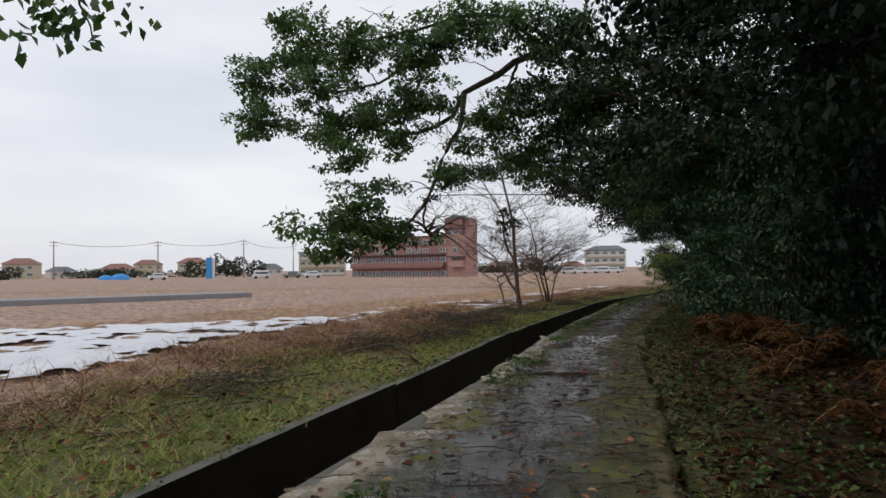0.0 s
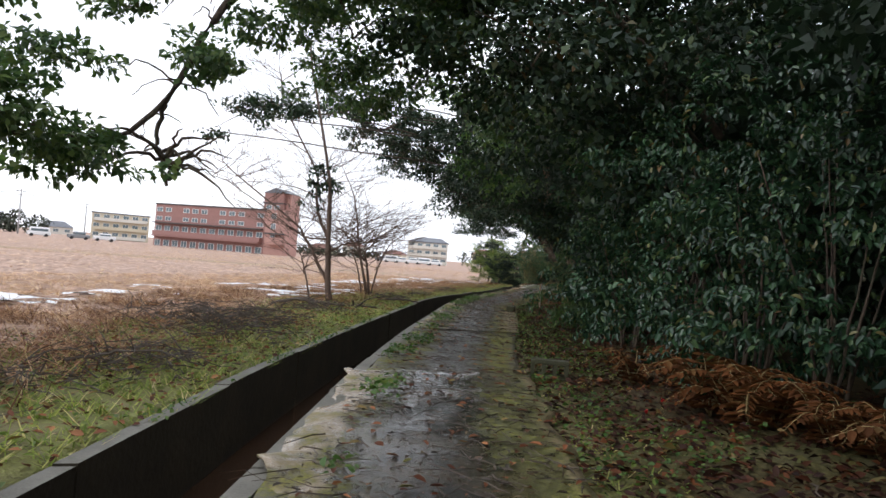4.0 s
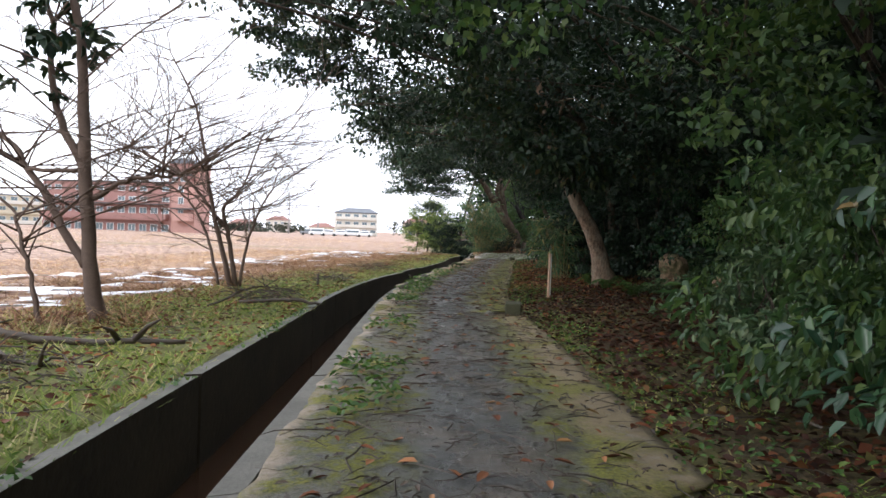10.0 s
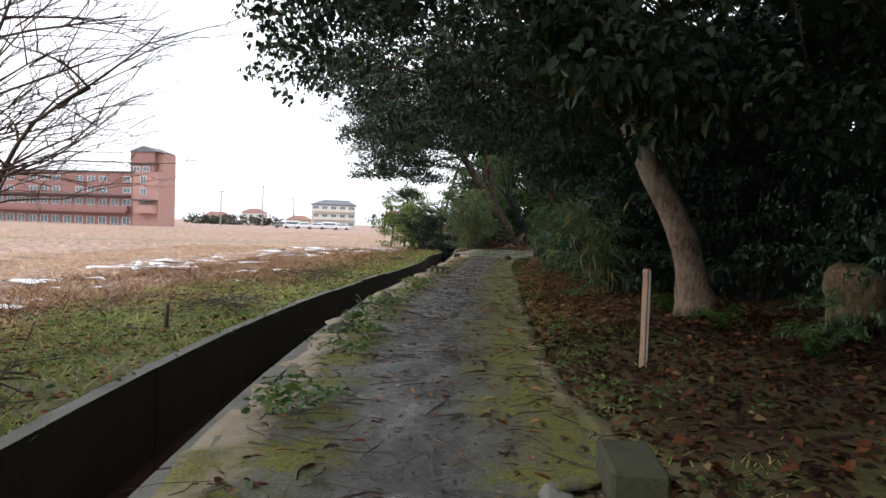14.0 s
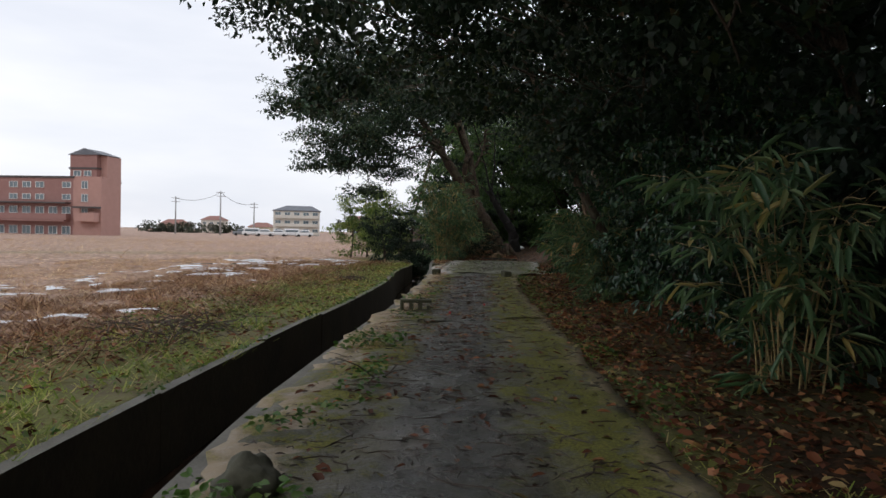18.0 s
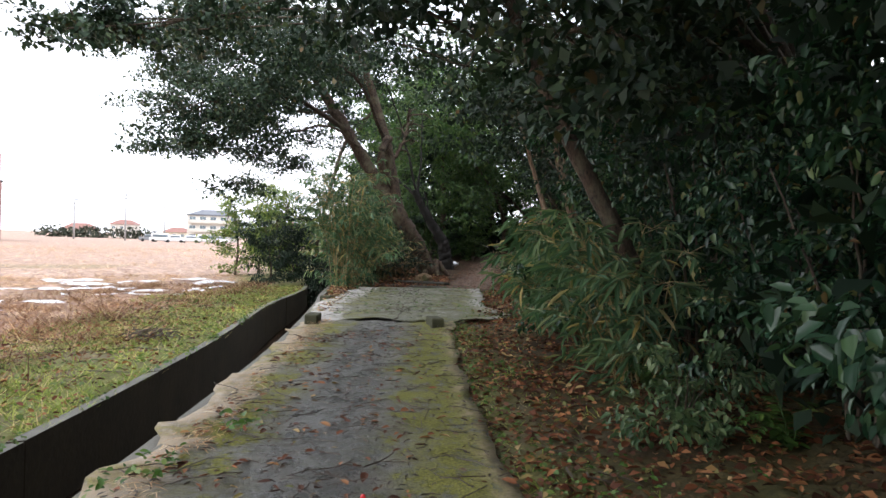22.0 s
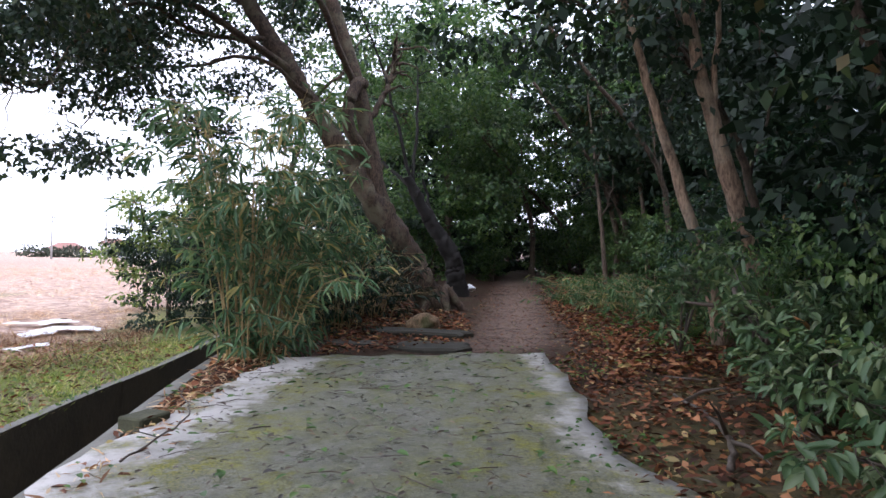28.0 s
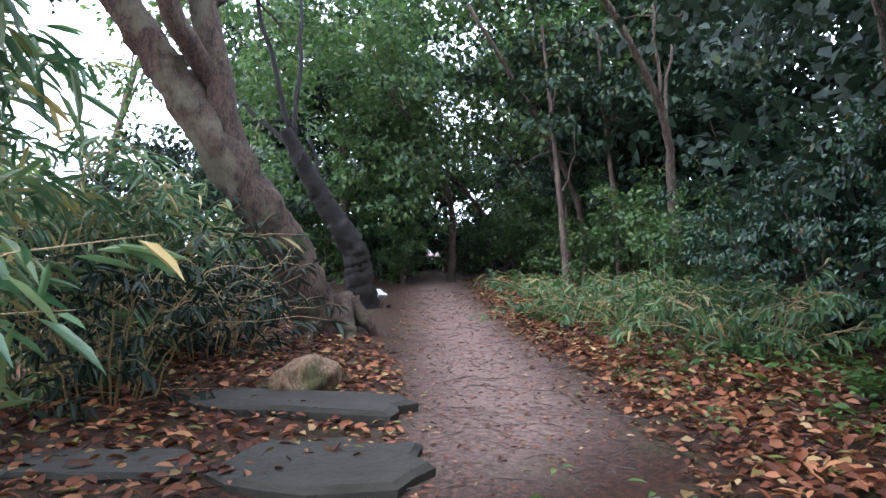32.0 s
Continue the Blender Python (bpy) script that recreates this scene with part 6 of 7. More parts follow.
branch("fallen_branch", [(2.2, 19.95, .0), (2.7, 19.75, .12), (3.2, 19.5, .06), (3.8, 19.3, .05), (4.3, 19.15, .06)], .045, .02, "dark fallen branch lying on the mossy verge", seed=1)
branch("fallen_branch", [(2.0, 19.2, .02), (2.6, 18.9, .16), (3.1, 18.75, .03), (3.5, 18.6, .0)], .03, .012, "crooked fallen branch on the verge", seed=2, twigs=6)
branch("fallen_branch", [(1.2, 16.9, .05), (1.9, 16.5, .12), (2.6, 16.2, .06)], .022, .008, "thin fallen branch with side twigs on the verge", seed=3, twigs=8)
branch("fallen_branch", [(-.6, 8.2, .2), (.0, 8.0, .34), (.4, 7.6, .25), (.5, 7.0, .18)], .014, .005, "dead twiggy branch leaning over the drain wall", seed=4, twigs=8)
branch("fallen_branch", [(.2, 10.6, .15), (.8, 10.4, .3), (1.3, 10.3, .2)], .012, .005, "dead twiggy branch on the verge", seed=5, twigs=9)
branch("fallen_branch", [(5.0, 22.6, .0), (5.6, 22.3, .06), (6.0, 22.1, .02)], .028, .02, "short dark log on the verge", M_DEAD, twigs=0, seed=6)
branch("fallen_branch", [(4.6, 22.2, .0), (5.3, 23.4, .14), (5.9, 23.6, .05)], .016, .006, "thin dark branch arched on the verge", seed=7, twigs=7)
branch("fallen_branch", [(1.52, 6.3, .175), (1.9, 6.27, .185), (2.36, 6.25, .18)], .022, .018, "straight dark stick across the path", twigs=0, seed=8)
branch("fallen_branch", [(9.1, 26.9, -.3), (9.0, 27.1, .0), (9.2, 26.9, .0), (9.55, 26.3, -.06), (9.9, 25.9, -.09)], .014, .006, "long thin branch hanging into the drain", twigs=4, seed=9)
branch("fallen_branch", [(10.6, 29.3, -.6), (10.7, 29.7, -.25), (11.1, 30.0, -.05)], .012, .005, "dead twig standing in the drain", twigs=6, seed=10)
branch("fallen_branch", [(20.25, 40.45, .06), (20.7, 40.75, .10), (21.2, 41.3, .08), (21.5, 41.8, .10)], .022, .012, "dark crooked fallen branch on the litter", twigs=3, seed=11)
branch("broken_branch", [(21.3, 40.75, .2), (21.6, 41.1, .55), (21.9, 41.5, .85), (22.3, 41.8, 1.0)], .035, .02, "freshly broken branch with an orange split end", twigs=4, seed=12)
branch("split_end", [(21.18, 40.6, .08), (21.3, 40.75, .2)], .034, .036, "orange split wood at the broken branch's end", M_WOODCUT, twigs=0, seed=13)
branch("broken_branch", [(21.9, 41.3, .5), (22.0, 41.0, .62), (22.3, 40.6, .55)], .03, .016, "red-brown broken branch among the leaves", M_WOODCUT, twigs=2, seed=14)
branch("fallen_branch", [(17.2, 39.35, .06), (17.7, 40.0, .12), (17.9, 40.6, .1)], .010, .004, "thin branch lying on the pale sheet", twigs=4, seed=15)
branch("fallen_branch", [(17.5, 42.2, .06), (17.9, 42.5, .2), (17.95, 43.1, .25)], .007, .003, "thin curved twig at the sheet's rim", twigs=1, seed=16)
branch("fallen_branch", [(10.4, 19.2, .25), (11.0, 19.0, .28), (11.8, 18.8, .3)], .035, .03, "pale broken stick under the shrubs", M_BARK_PALE, twigs=0, seed=17)
branch("fallen_branch", [(8.6, 12.2, .15), (8.9, 12.0, .28), (9.2, 11.7, .22)], .012, .006, "pale forked twig on the litter", M_BARK_PALE, twigs=3, seed=18)


# ---- scattered cover, each of kind stuff ----
def scatter(n, seed, y0, y1, f0, f1, side):
    """Random places: side 'field' runs from the drain wall outwards, 'verge' from the path's right edge."""
    rs = np.random.RandomState(seed)
    yy = rs.uniform(y0, y1, n)
    u = rs.uniform(0, 1, n)
    if side == "field":
        x = x_wall(yy) - (f0 + (f1 - f0) * u)
    elif side == "drain":
        x = x_wall(yy) + f0 + (f1 - f0) * u
    elif side == "verge":
        x = x_right(yy) + f0 + (f1 - f0) * u
    elif side == "dirt":
        x = dirt_mid(yy) + (u - .5) * 2.2
    else:
        a, b2 = x_wall(yy) + gutter(yy) + .1, x_right(yy)
        x = a + (b2 - a) * (f0 + (f1 - f0) * u)
    return rs, x, yy


def grass(name, n, seed, y0, y1, f0, f1, side, h, wid, mat, label, clump=3, keep=None, lay=.5, tuft=.035):
    rs, x, yy = scatter(n, seed, y0, y1, f0, f1, side)
    if keep is not None:
        m = keep(x, yy, rs)
        x, yy = x[m], yy[m]
    size = np.repeat(rs.uniform(.5, 1.3, len(x)), clump)
    x, yy = np.repeat(x, clump), np.repeat(yy, clump)
    k = len(x)
    x, yy = x + rs.normal(size=k) * tuft, yy + rs.normal(size=k) * tuft
    z = ground_z(x, yy) - .01
    a = rs.uniform(0, 6.28, k)
    H = h * size * rs.uniform(.5, 1.2, k)
    d = np.stack([np.cos(a) * lay, np.sin(a) * lay, np.ones(k)], 1) * H[:, None]
    w = np.stack([-np.sin(a), np.cos(a), np.zeros(k)], 1) * (wid * rs.uniform(.6, 1.3, k))[:, None]
    b0 = np.stack([x, yy, z], 1)
    bend = np.stack([np.cos(a), np.sin(a), -.5 * np.ones(k)], 1) * (H * lay * .6)[:, None]
    tip = b0 + d + bend
    v = np.stack([b0 - w, b0 + w, tip + w * .3, tip - w * .3], 1)
    me = quads_mesh(name, v, mat)
    return solo(name, me, label, "grass", kind="stuff")


def snow_f(x, y):
    """Above zero where old snow lies."""
    d = x_wall(y) - x
    grain = wave(x * .55, y * 1.2, 1.25) + .55 * wave(x + 5, y * 1.5, 2.9)
    near = np.interp(y, [6, 11, 13, 15, 18, 20], [-4.2, -3.9, -3.4, -2.4, -1.4, -1.6]) + .35 * wave(x, y, 1.3)
    big = grain + .42 + .3 * wave(x, y, 2.1) - np.clip((x - near) / .4, 0, 4) - np.clip((y - 17.5 - (x + 6) * .35) / .8, 0, 4) - np.clip((-17 + 1.5 * wave(x, y, .8) - x) / 1.5, 0, 4) - np.clip((6.0 + 1.2 * wave(x, y, .7) - y) / .8, 0, 4)
    small = grain - .26 - np.clip((np.interp(y, [20, 25], [3.6, 2.6]) + .6 * wave(x, y, .9) - d) / .5, 0, 3) - np.clip((d - 8.5) / 1.5, 0, 3) - np.clip((17 - y) / 2, 0, 3)
    return np.maximum(big, small)


edge_fn = lambda x, y: 2.9 + 1.3 * wave(x, y, .45) + .5 * wave(x, y, 1.7)
on_verge = lambda x, y, rs: (x_wall(y) - x < edge_fn(x, y) + rs.normal(size=len(x)) * .3) & (wave(x, y, .9) + .6 * wave(x + 3, y, 2.7) + .5 * wave(x - 4, y + 2, 6.0) + rs.normal(size=len(x)) * .25 > -.35)
off_snow = lambda x, y, rs: (snow_f(x, y) < -.05) | (rs.uniform(0, 1, len(x)) < .03)
grass("verge_grass", 24000, 1, -1, 50, .05, 3.6, "field", .10, .0065, M_GRASS, "short green winter grass in tufts on the verge", 6, on_verge, .8, .03)
grass("dead_grass", 11000, 7, -2, 52, .7, 6.5, "field", .25, .0065, M_TANGLE, "brown tangled dead grass between verge and field", 9, lambda x, y, rs: (x_wall(y) - x > edge_fn(x, y) - 1.3 + rs.normal(size=len(x)) * .5) & off_snow(x, y, rs) & (wave(x + 7, y, 1.4) + .6 * wave(x, y + 5, 3.3) > -.1), 1.1, .10)
grass("dry_grass", 12500, 2, -2, 58, 2.0, 15, "field", .17, .0060, M_DRY, "flattened straw-coloured dead grass on the field", 9, lambda x, y, rs: (x_wall(y) - x > edge_fn(x, y) - .8 + rs.normal(size=len(x)) * .5) & off_snow(x, y, rs) & (wave(x, y, 1.8) + .6 * wave(x + 2, y + 5, 4.1) > -.35), 1.5, .09)
grass("dry_grass", 8000, 3, -6, 130, 13.5, 80, "field", .22, .009, M_DRY, "straw-coloured dead grass across the field", 3, None, 1.2)
grass("dry_grass", 5000, 6, 56, 110, 3, 42, "field", .22, .009, M_DRY, "straw-coloured dead grass at the field's far side", 3, None, 1.2)
grass("reed_stems", 3500, 4, 2, 56, 1.9, 12, "field", .30, .0026, M_DRY, "thin pale reed stems standing in the field", 5, lambda x, y, rs: (snow_f(x, y) < -.1) & (wave(x, y, .8) > -.1), .6, .12)
grass("mossy_weeds", 6500, 5, -6, 41, -.2, 1.1, "verge", .055, .006, M_GRASS, "short moss and grass at the path's edge", 4, lambda x, y, rs: wave(x, y, 1.3) + rs.normal(size=len(x)) * .4 - (x - x_right(y)) * .9 > -.35, .9)


def flat_leaves(name, n, seed, y0, y1, f0, f1, side, size, wide, mat, label, lift=.02, tilt=.5, keep=None, zfun=None, plain=False):
    rs, x, yy = scatter(n, seed, y0, y1, f0, f1, side)
    if keep is not None:
        m = keep(x, yy, rs)
        x, yy = x[m], yy[m]
    k = len(x)
    z = (ground_z(x, yy) if zfun is None else zfun(x, yy)) + lift * rs.uniform(.4, 1.6, k)
    a = rs.uniform(0, 6.28, k)
    d = np.stack([np.cos(a), np.sin(a), rs.normal(size=k) * tilt * .5], 1)
    up = np.stack([rs.normal(size=k) * tilt, rs.normal(size=k) * tilt, np.ones(k)], 1)
    L = size * rs.uniform(.55, 1.3, k)
    B, Wd = np.stack([x, yy, z], 1), L * wide * rs.uniform(.7, 1.2, k)
    me = diamond_leaves(name, B, d, up, L, Wd, mat) if plain else leaves(name, rs, B, d, up, L, Wd, mat, .18, .12)
    return solo(name, me, label, "leaves", kind="stuff")


bare_dirt = lambda x, y, half: (y > 44) & (np.abs(x - dirt_mid(y)) < half)
# litter before y = 25 takes the wet copy darkened for hedge shade
flat_leaves("leaf_litter", 7500, 11, -6, 25, .0, 3.4, "verge", .085, .46, M_SHADELITTER, "red-brown wet leaves under the hedge, darkened for its shade", .04, .5, lambda x, y, rs: (x < x_hedge(y) + 2.0) & (rs.uniform(0, 1, len(x)) < .75 + .4 * wave(x, y, .7)))
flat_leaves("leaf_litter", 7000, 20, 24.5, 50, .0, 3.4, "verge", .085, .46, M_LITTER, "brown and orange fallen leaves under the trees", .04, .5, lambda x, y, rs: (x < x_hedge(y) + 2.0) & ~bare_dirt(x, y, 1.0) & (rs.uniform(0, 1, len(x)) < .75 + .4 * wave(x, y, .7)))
flat_leaves("leaf_litter", 32000, 18, -3, 25, -.05, 4.6, "verge", .068, .5, M_SHADELITTER, "small wet leaves covering the wood floor, darkened for hedge shade", .03, .45, lambda x, y, rs: x < x_hedge(y) + 2.0, plain=True)
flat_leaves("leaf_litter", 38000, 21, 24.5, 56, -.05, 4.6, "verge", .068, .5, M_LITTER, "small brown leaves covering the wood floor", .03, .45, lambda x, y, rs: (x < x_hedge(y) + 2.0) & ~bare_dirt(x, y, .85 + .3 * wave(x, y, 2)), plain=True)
flat_leaves("leaf_litter", 8000, 19, 43, 52, 1.0, 4.6, "drain", .08, .46, M_LITTER, "brown leaves under the bamboo", .03, .45, lambda x, y, rs: (np.abs(x - dirt_mid(y)) > .9) & ((y > 45.2) | (x < x4l(44) - .2)))
flat_leaves("weed_leaves", 38000, 12, -6, 50, -.05, 2.8, "verge", .038, .6, M_WEED, "low green weeds among the fallen leaves", .07, .6, lambda x, y, rs: (wave(x, y, .9) + .4 * wave(x, y, 2.5) - .85 * (x - x_right(y)) > np.where(y < 16, -.85, -.3)) & ((y > 44) * (np.abs(x - dirt_mid(y)) < 1.2) < 1))
sheet_z = lambda x, y: z_path(y) + np.where(y < 10.9, .05, np.where(y < 15.45, .028, np.where(y < 21.2, .042, np.where(y < 32.8, .046, .060))))
flat_leaves("path_leaves", 9500, 13, -4, 44, .02, 1.0, "path", .05, .36, M_WETLEAF, "scattered fallen leaves on the path", .008, .2, lambda x, y, rs: (y < 39) & (wave(x, y, 2.2) + rs.normal(size=len(x)) * .5 > -.2), sheet_z)
flat_leaves("path_leaves", 1700, 33, -4, 39, .02, 1.0, "path", .075, .45, M_LITTER, "brown fallen leaves on the path", .012, .25, None, sheet_z)
flat_leaves("path_leaves", 1500, 35, 29, 39, .05, .75, "path", .06, .45, M_LITTER, "brown leaf debris gathered on the mossy sheeting", .012, .25, lambda x, y, rs: wave(x, y, 2.6) > .1, sheet_z)
flat_leaves("path_leaves", 700, 34, 40.3, 44.2, .1, .95, "path", .05, .4, M_WETLEAF, "dark leaf bits on the pale sheet", .008, .2, None, lambda x, y: z_path(y) + .10)
flat_leaves("kerb_weeds", 13000, 14, -4, 36, .0, .26, "path", .05, .6, M_WEED, "lush green weeds along the drain kerb", .07, .7, lambda x, y, rs: wave(x * .6, y, 1.5) + .3 * wave(x, y, 4.0) > .30, sheet_z)
flat_leaves("verge_leaves", 15000, 15, -2, 50, .1, 3.2, "field", .06, .5, M_LITTER, "wet fallen leaves on the verge", .05, .5)
flat_leaves("verge_weeds", 16000, 16, -2, 50, .12, 3.0, "field", .05, .55, M_YELLOW, "small yellowish green weeds on the verge", .05, .6, lambda x, y, rs: wave(x, y, 1.9) + .5 * wave(x, y + 3, 5.0) > -.25)
flat_leaves("end_leaves", 260, 17, 40.4, 44.4, .0, 1.0, "path", .07, .45, M_WEED, "green fallen leaves on the pale sheet", .01, .2, None, lambda x, y: z_path(y) + .10)


def twig_litter(name, n, seed, y0, y1, side, f0, f1, label, zfun, r=.004, ln=(.08, .4)):
    rs, x, yy = scatter(n, seed, y0, y1, f0, f1, side)
    rg = random.Random(seed)
    items = []
    for i in range(n):
        z = float(zfun(x[i], yy[i])) + rg.uniform(.0, .01)
        a, L = rg.uniform(0, 6.28), ln[0] + (ln[1] - ln[0]) * rg.random() ** 2.6
        d = Vector((math.cos(a), math.sin(a), 0)) * L
        s = Vector((x[i], yy[i], z))
        k = Vector((-d.y, d.x, 0)) * rg.gauss(0, .07)
        rr = r * rg.uniform(.5, 1.5)
        q = Vector((-d.y, d.x, 0)) * rg.gauss(0, .12)
        items.append(([s, s + d * rg.uniform(.2, .4) + k + Vector((0, 0, .006)), s + d * rg.uniform(.55, .8) + q + Vector((0, 0, rg.uniform(.002, .012))), s + d], [rr, rr, rr * .8, rr * .5], 3))
    return solo(name, tubes_mesh(name, items, M_DEAD, False), label, "twigs", kind="stuff")


twig_litter("path_twigs", 4600, 21, -4, 39.4, "path", .03, .97, "dark wet twigs scattered on the path", sheet_z, .0034, (.03, .42))
twig_litter("path_twigs", 160, 22, 40.3, 44.4, "path", .1, .9, "dark twigs scattered on the pale sheet", lambda x, y: z_path(y) + .09, .003, (.04, .45))
twig_litter("verge_twigs", 800, 23, -4, 46, "field", .6, 3.2, "dead twigs lying on the verge", lambda x, y: ground_z(x, y) + .035, .0045, (.15, .9))
twig_litter("litter_twigs", 300, 24, -4, 50, "verge", .1, 2.6, "dead twigs lying among the leaves", lambda x, y: ground_z(x, y) + .03, .005, (.1, .5))


def brush_heap(x, y, s, seed, label, mat=None):
    rg = random.Random(seed)
    items = []
    z0 = float(ground_z(x, y))
    for _ in range(110):
        p = Vector((rg.gauss(0, s * .4), rg.gauss(0, s * .4), rg.uniform(.0, s * .22)))
        a = rg.uniform(0, 6.28)
        d = Vector((math.cos(a), math.sin(a), rg.uniform(-.15, .3))) * rg.uniform(.2, .5) * s
        if max(p.x, p.x + d.x) + x > float(x_wall(y + p.y)) - .2 and mat is None:
            continue
        w = lambda: Vector((rg.uniform(-1, 1), rg.uniform(-1, 1), rg.uniform(-.3, .9))) * .09 * s
        items.append(([p, p + d * .35 + w(), p + d * .7 + w(), p + d * 1.1], [.006, .005, .004, .002], 4))
    solo("brush_heap", tubes_mesh("brush_heap", items, mat or M_DEAD, False), label, "brush heap", "brush heaps", "stuff", at=(x, y, z0))


for i, (x, yy, s) in enumerate(((1.3, 13.2, 1.4), (.9, 15.0, 1.2), (2.9, 18.0, .8), (-.3, 9.8, .9), (-1.4, 5.8, .8), (.7, 10.6, .8), (1.6, 14.6, 1.0), (5.4, 23.2, .7), (7.4, 27.9, .7), (9.7, 32.6, .8), (14.2, 40.4, .5))):
    brush_heap(x, yy, s, 500 + i, "tangled heap of dark dead twigs on the verge")


# ---- dead ferns under the first shrubs ----
def fern(x, y, s, seed, mat, label, name="dead_fern"):
    rs, rg = np.random.RandomState(seed), random.Random(seed)
    B, D, U, W = [], [], [], []
    items = []
    for k in range(9):
        a = rg.uniform(0, 6.28)
        tip = Vector((math.cos(a) * .55, math.sin(a) * .55, rg.uniform(.1, .45))) * s
        c = curve_pts([(0, 0, 0), tip * .5 + Vector((0, 0, .22 * s)), tip], 12, .005, rg)
        items.append((c, np.linspace(.006, .002, len(c)), 4))
        for j in range(1, len(c)):
            d = (c[j] - c[j - 1]).normalized()
            sd = d.cross(Vector((0, 0, 1))).normalized()
            for sg in (-1, 1):
                B.append(c[j])
                D.append(sd * sg + d * .35 + Vector((0, 0, rg.uniform(-.35, .1))))
                U.append((rg.uniform(-.2, .2), rg.uniform(-.2, .2), 1))
                W.append(.20 * s * (1 - j / len(c) * .75))
    ob = thing(name, x, y, float(ground_z(x, y)), label, "fern", "ferns")
    part("frondwork", tubes_mesh("frondwork", items, M_CANE if mat is M_FERN else M_WEED), None, ob)
    L = np.array(W) * rs.uniform(.7, 1.2, len(W))
    part("foliage", leaves("foliage", rs, np.array(B), np.array(D), np.array(U), L, L * .45, mat, .1, .2), None, ob)


rg = random.Random(41)
for i in range(26):
    yy = rg.uniform(3.0, 10.6)
    fern(float(x_hedge(yy)) + (rg.uniform(-.6, .5) if yy < 7 else rg.uniform(.15, .9)), yy, rg.uniform(.6, 1.05), 600 + i, M_FERN, "withered orange-brown fern under the shrubs")
for i, (x, yy) in enumerate(((17.9, 36.0), (17.4, 34.9), (20.3, 39.3), (11.4, 22.6), (12.0, 24.2), (16.9, 33.4), (12.6, 25.6))):
    fern(x, yy, .6, 640 + i, M_WEED, "green fern at the wood's edge", "fern")


def dried_frond(x, y, z, rz, size):
    """One withered compound leaf: a drooping stalk with paired leaflets and an end leaflet."""
    rs = np.random.RandomState(650)
    root = thing("dried_leaf", x, y, z, "withered tan compound leaf hanging in the hedge", "leaf", rz=rz)
    c = curve_pts([(0, 0, .05), (-size * .4, 0, .06), (-size * .8, 0, .02), (-size * 1.15, 0, -.06)], 9)
    part("stalk", tubes_mesh("stalk", [(c, np.linspace(.004, .002, len(c)), 5)], M_CANE), None, root)
    B, D, U = [], [], []
    for k in range(2, len(c)):
        for sg in (-1, 1):
            B.append(c[k])
            D.append((-.55, sg * .9, -.45 - .1 * sg))
            U.append((rs.uniform(-.3, .1), -.6, .8))
    B.append(c[-1])
    D.append((-1, 0, -.4))
    U.append((0, -.6, .8))
    L = size * .5 * rs.uniform(.8, 1.15, len(B))
    part("leaflets", leaves("leaflets", rs, np.array(B), np.array(D), np.array(U), L, L * .46, M_DRYLEAF, .18, .3), None, root)


dried_frond(13.6, 30.95, .88, 25, .085)


# ---- snow, berries ----
def snow():
    V, Fc = [], []
    st = .17
    for x0, y0, x1, y1 in ((-18, 5, -1, 21), (-4, 21.0, 7, 32), (3, 32.0, 13, 42), (8, 42.0, 19, 55)):
        nx, ny = int((x1 - x0) / st), int((y1 - y0) / st)
        X, Yg = np.meshgrid(x0 + np.arange(nx + 1) * st, y0 + np.arange(ny + 1) * st)
        f = snow_f(X, Yg)
        on = f > 0
        z = ground_z(X, Yg) + .045 + .05 * np.clip(f * 1.5, 0, 1)
        o = len(V)
        V += list(zip((X + .05 * np.sin(Yg * 9 + X * 7)).ravel(), (Yg + .05 * np.cos(X * 9)).ravel(), z.ravel()))
        q = on[:-1, :-1] & on[1:, :-1] & on[:-1, 1:] & on[1:, 1:]
        for j, i in zip(*np.nonzero(q)):
            a = o + j * (nx + 1) + i
            Fc.append((a, a + 1, a + nx + 2, a + nx + 1))
    me = mesh_from("snow", V, Fc, M_SNOW, True)
    bm = bmesh.new()
    bm.from_mesh(me)
    bmesh.ops.delete(bm, geom=[v for v in bm.verts if not v.link_faces], context="VERTS")
    bm.to_mesh(me)
    bm.free()
    solo("snow", me, "thin patches of old snow melting among dead grass", "snow", kind="stuff")


snow()
bm = bmesh.new()
bmesh.ops.create_uvsphere(bm, u_segments=10, v_segments=7, radius=.015, matrix=Matrix.Diagonal((1, 1, 1.25, 1)))
berry_mesh = bpy.data.meshes.new("fallen_camellia")
bm.to_mesh(berry_mesh)
bm.free()
berry_mesh.materials.append(M_RED)
for x, yy in ((2.85, 6.95), (2.3, 6.25), (3.35, 6.3), (4.75, 9.2), (5.1, 9.5), (10.5, 26.6), (13.2, 33.2), (14.2, 34.0), (9.9, 24.9)):
    solo("fallen_flower", berry_mesh, "small bright red flower bud fallen on the path", "flower", "fallen red buds", at=(x, yy, float(z_path(yy)) + .075 if x < float(x_right(yy)) else float(ground_z(x, yy)) + .02))


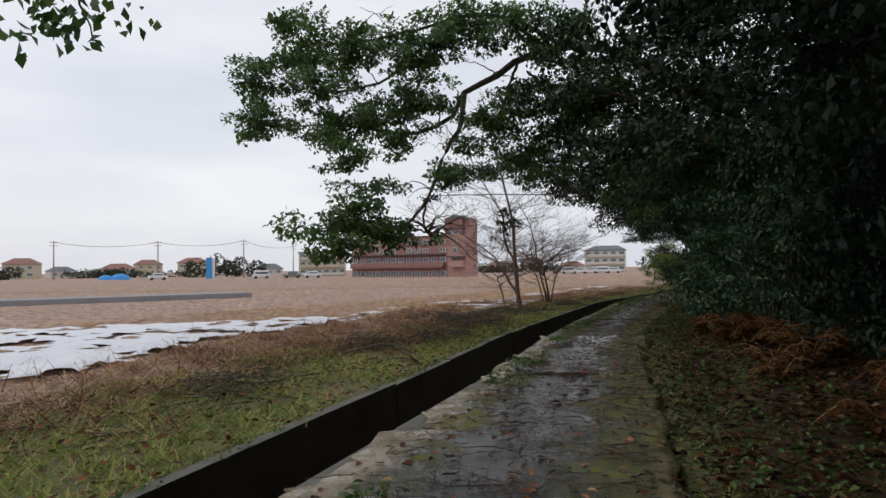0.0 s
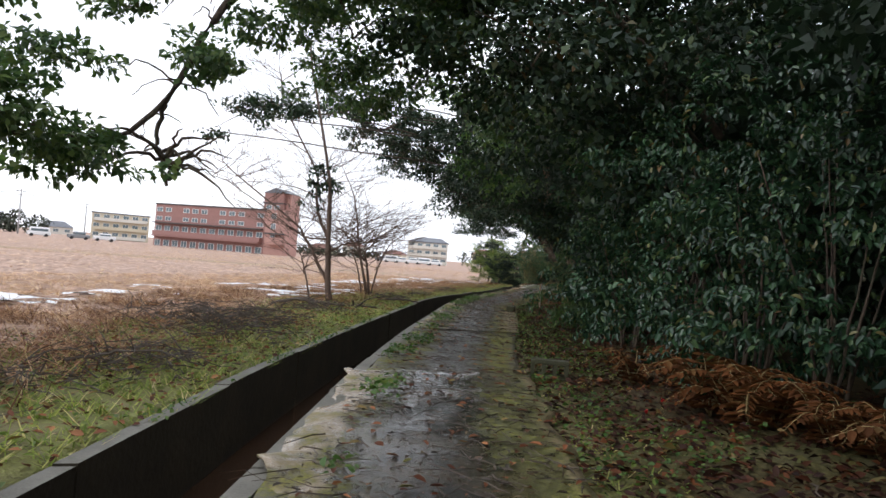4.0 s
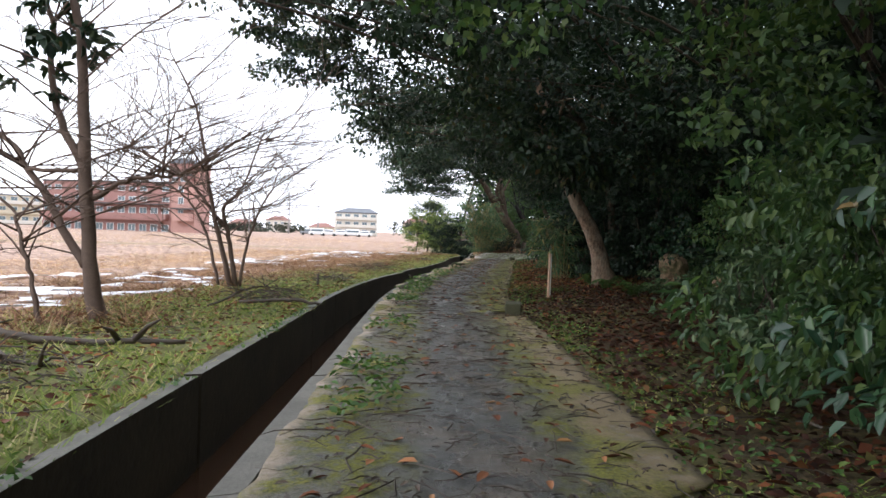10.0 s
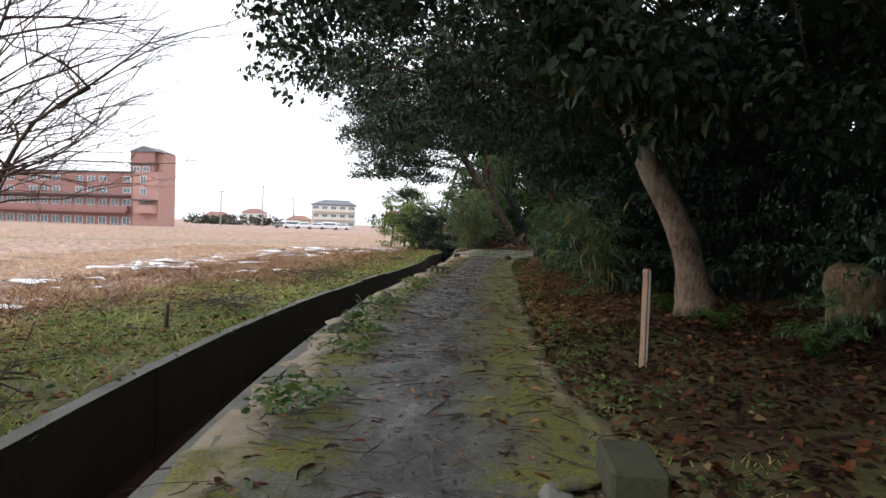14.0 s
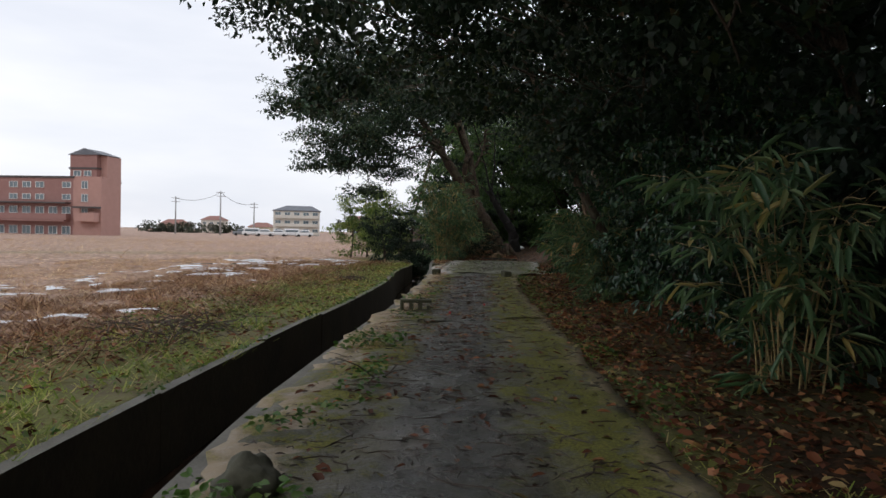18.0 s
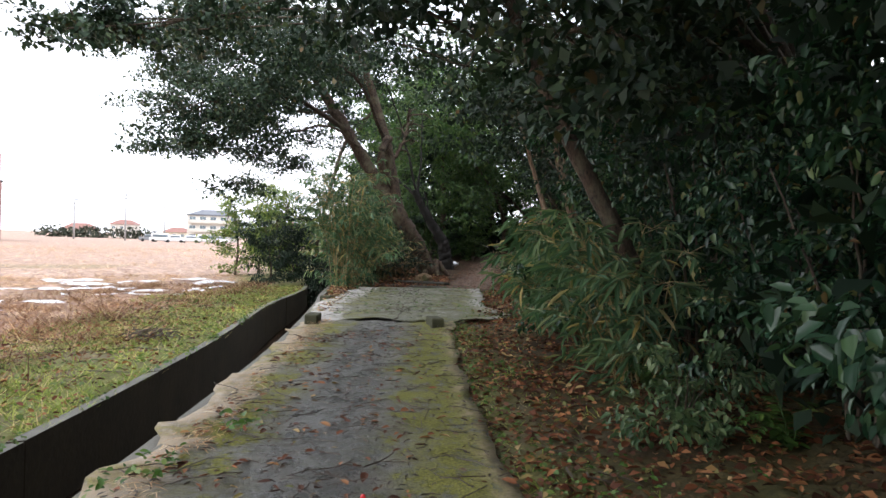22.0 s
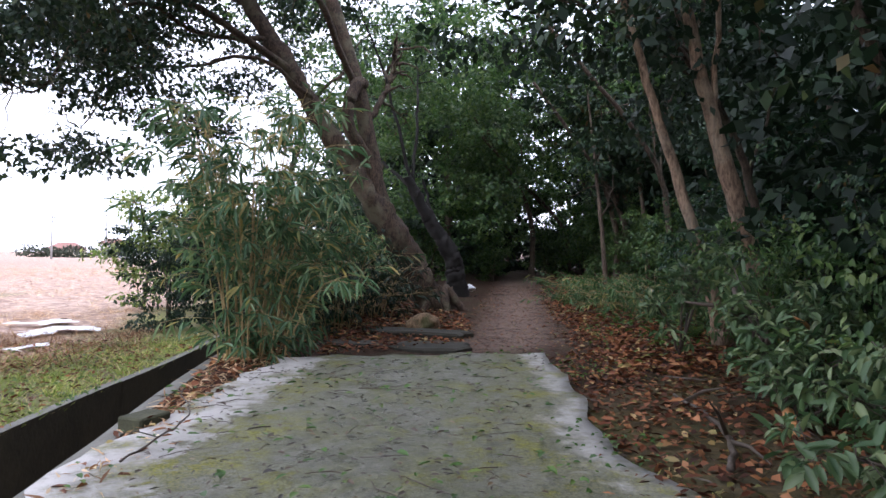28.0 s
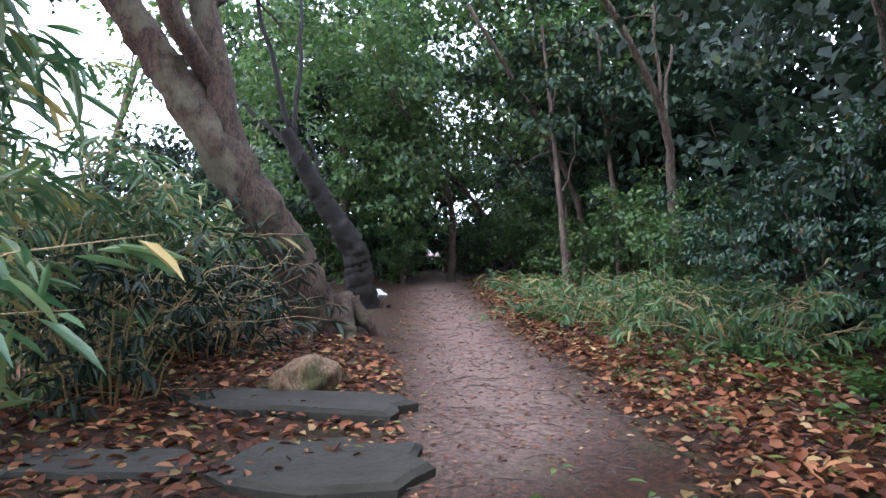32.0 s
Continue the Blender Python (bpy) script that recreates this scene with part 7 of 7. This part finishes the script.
# ---- straw and cut boughs round the last sheet ----
flat_leaves("dead_bamboo_leaves", 5200, 62, 40.2, 46.2, .95, 3.2, "drain", .13, .10, M_DRY, "pale dead bamboo leaves and straw along the drain", .05, .6, lambda x, y, rs: (x < np.interp(y, [39.4, 41.2, 43.4, 45.5], [16.3, 16.95, 18.15, 19.5]) + .1) & (x > x_wall(y) + gutter(y) - .05), None, plain=True)
flat_leaves("drain_leaves", 2200, 63, 40.2, 46.2, .95, 3.2, "drain", .08, .45, M_LITTER, "brown leaves caught along the drain's rim", .05, .6, lambda x, y, rs: (x < np.interp(y, [39.4, 41.2, 43.4, 45.5], [16.3, 16.95, 18.15, 19.5]) + .1) & (x > x_wall(y) + gutter(y) - .05))
for i, (x, yy, sz) in enumerate(((17.75, 43.9, .55), (18.2, 44.5, .6), (18.6, 45.0, .6), (17.3, 43.4, .35), (16.9, 42.3, .3))):
    brush_heap(x, yy, sz, 560 + i, "heap of tan dead bamboo canes and leaves by the drain", M_CANE)


def leafy_bough(seed, base, tips, n, leaf, mat, label):
    """A cut bough lying on the ground: stems to the tips, leaves in sprays along them."""
    rs, rg = np.random.RandomState(seed), random.Random(seed)
    b0 = Vector(base)
    root = thing("leafy_bough", *base, label, "branch", "cut boughs")
    items, C, O = [], [], []
    for tp in tips:
        e = Vector(tp) - b0
        c = curve_pts([Vector((0, 0, 0)), e * .5 + Vector((0, 0, .12)), e], 12, .01, rg)
        items.append((c, np.linspace(.014, .004, len(c)), 5))
        for _ in range(n):
            q = c[rg.randrange(3, len(c))]
            w = Vector((rg.uniform(-1, 1), rg.uniform(-1, 1), rg.uniform(-.6, .6)))
            s = q + w * rg.uniform(.05, .28)
            items.append(([q, (q + s) / 2, s], [.004, .003, .002], 4))
            C.append(s)
            O.append(w.normalized())
    tagged(part("stemwork", tubes_mesh("stemwork", items, M_DEAD), None, root), kind="stuff")
    part("foliage", clump_leaves("foliage", rs, np.array(C), np.array(O), 8, .05, leaf * .88, mat, .34, .3), None, root)


leafy_bough(701, (21.3, 40.7, .1), [(21.9, 40.6, .55), (21.6, 40.2, .35), (22.3, 41.2, .95), (22.0, 41.7, 1.25), (21.7, 41.4, .9), (22.2, 40.9, .8), (21.5, 41.0, .6)], 30, .125, M_PALELEAF, "cut bough with pale green leaves lying on the litter")
leafy_bough(702, (20.3, 39.3, .0), [(20.0, 39.9, .35), (20.5, 39.9, .5), (20.9, 39.5, .55), (20.6, 38.9, .35), (20.1, 38.9, .25), (20.6, 39.6, .8), (21.0, 40.1, .75)], 28, .125, M_PALELEAF, "cut bough with pale green leaves beside the sheet")
leafy_bough(703, (22.6, 42.6, .25), [(22.4, 42.4, 1.1), (22.7, 42.2, 1.4), (23.0, 42.6, 1.3), (22.3, 42.8, .8)], 16, .12, M_PALELEAF, "young shrub with pale green leaves at the wood's edge")
for i in range(26):
    rg = random.Random(900 + i)
    yy = rg.uniform(43.0, 53)
    x = dirt_mid(yy) + rg.uniform(2.3, 3.9)
    fern(x, yy, rg.uniform(.3, .55), 660 + i, M_WEED, "low green fern on the bank", "fern")
flat_leaves("bank_weeds", 4500, 44, 43, 54, .3, 4.2, "verge", .075, .42, M_WEED, "low green plants on the bank beside the dirt path", .12, .7, lambda x, y, rs: (x - dirt_mid(y) > 1.9 + .4 * wave(x, y, 2)) & (wave(x, y, 1.2) > -.3))
flat_leaves("dirt_leaves", 3200, 45, 44.5, 54, .0, 1.0, "dirt", .042, .4, M_LITTER, "fallen leaves scattered on the dirt path", .012, .25)
twig_litter("dirt_twigs", 900, 46, 44.3, 54, "dirt", 0, 1, "thin dark twigs on the dirt path", lambda x, y: ground_z(x, y) + .003, .0022, (.04, .4))
flat_leaves("straw", 2600, 47, 31, 40.2, .03, .16, "path", .085, .06, M_DRY, "pale dead straw along the drain side of the path", .02, .25, lambda x, y, rs: wave(x, y, 1.2) > -.3, sheet_z, plain=True)
flat_leaves("moss_tufts", 3500, 48, -3, 46, -.10, .02, "drain", .035, .7, M_WEED, "moss tufts growing along the drain wall", .03, .8, lambda x, y, rs: wave(x, y, 2.3) > .1, lambda x, y: np.interp(y, [-20, 5, 20, 30, 42, 60], [.15, .15, .01, -.12, -.16, -.26]), plain=True)
flat_leaves("leaf_litter", 7000, 49, 42.5, 51, .6, 3.6, "verge", .095, .46, M_LITTER, "orange and red-brown leaves beside the dirt path", .05, .5, lambda x, y, rs: (x - dirt_mid(y) > 1.0 + .3 * wave(x, y, 2)))
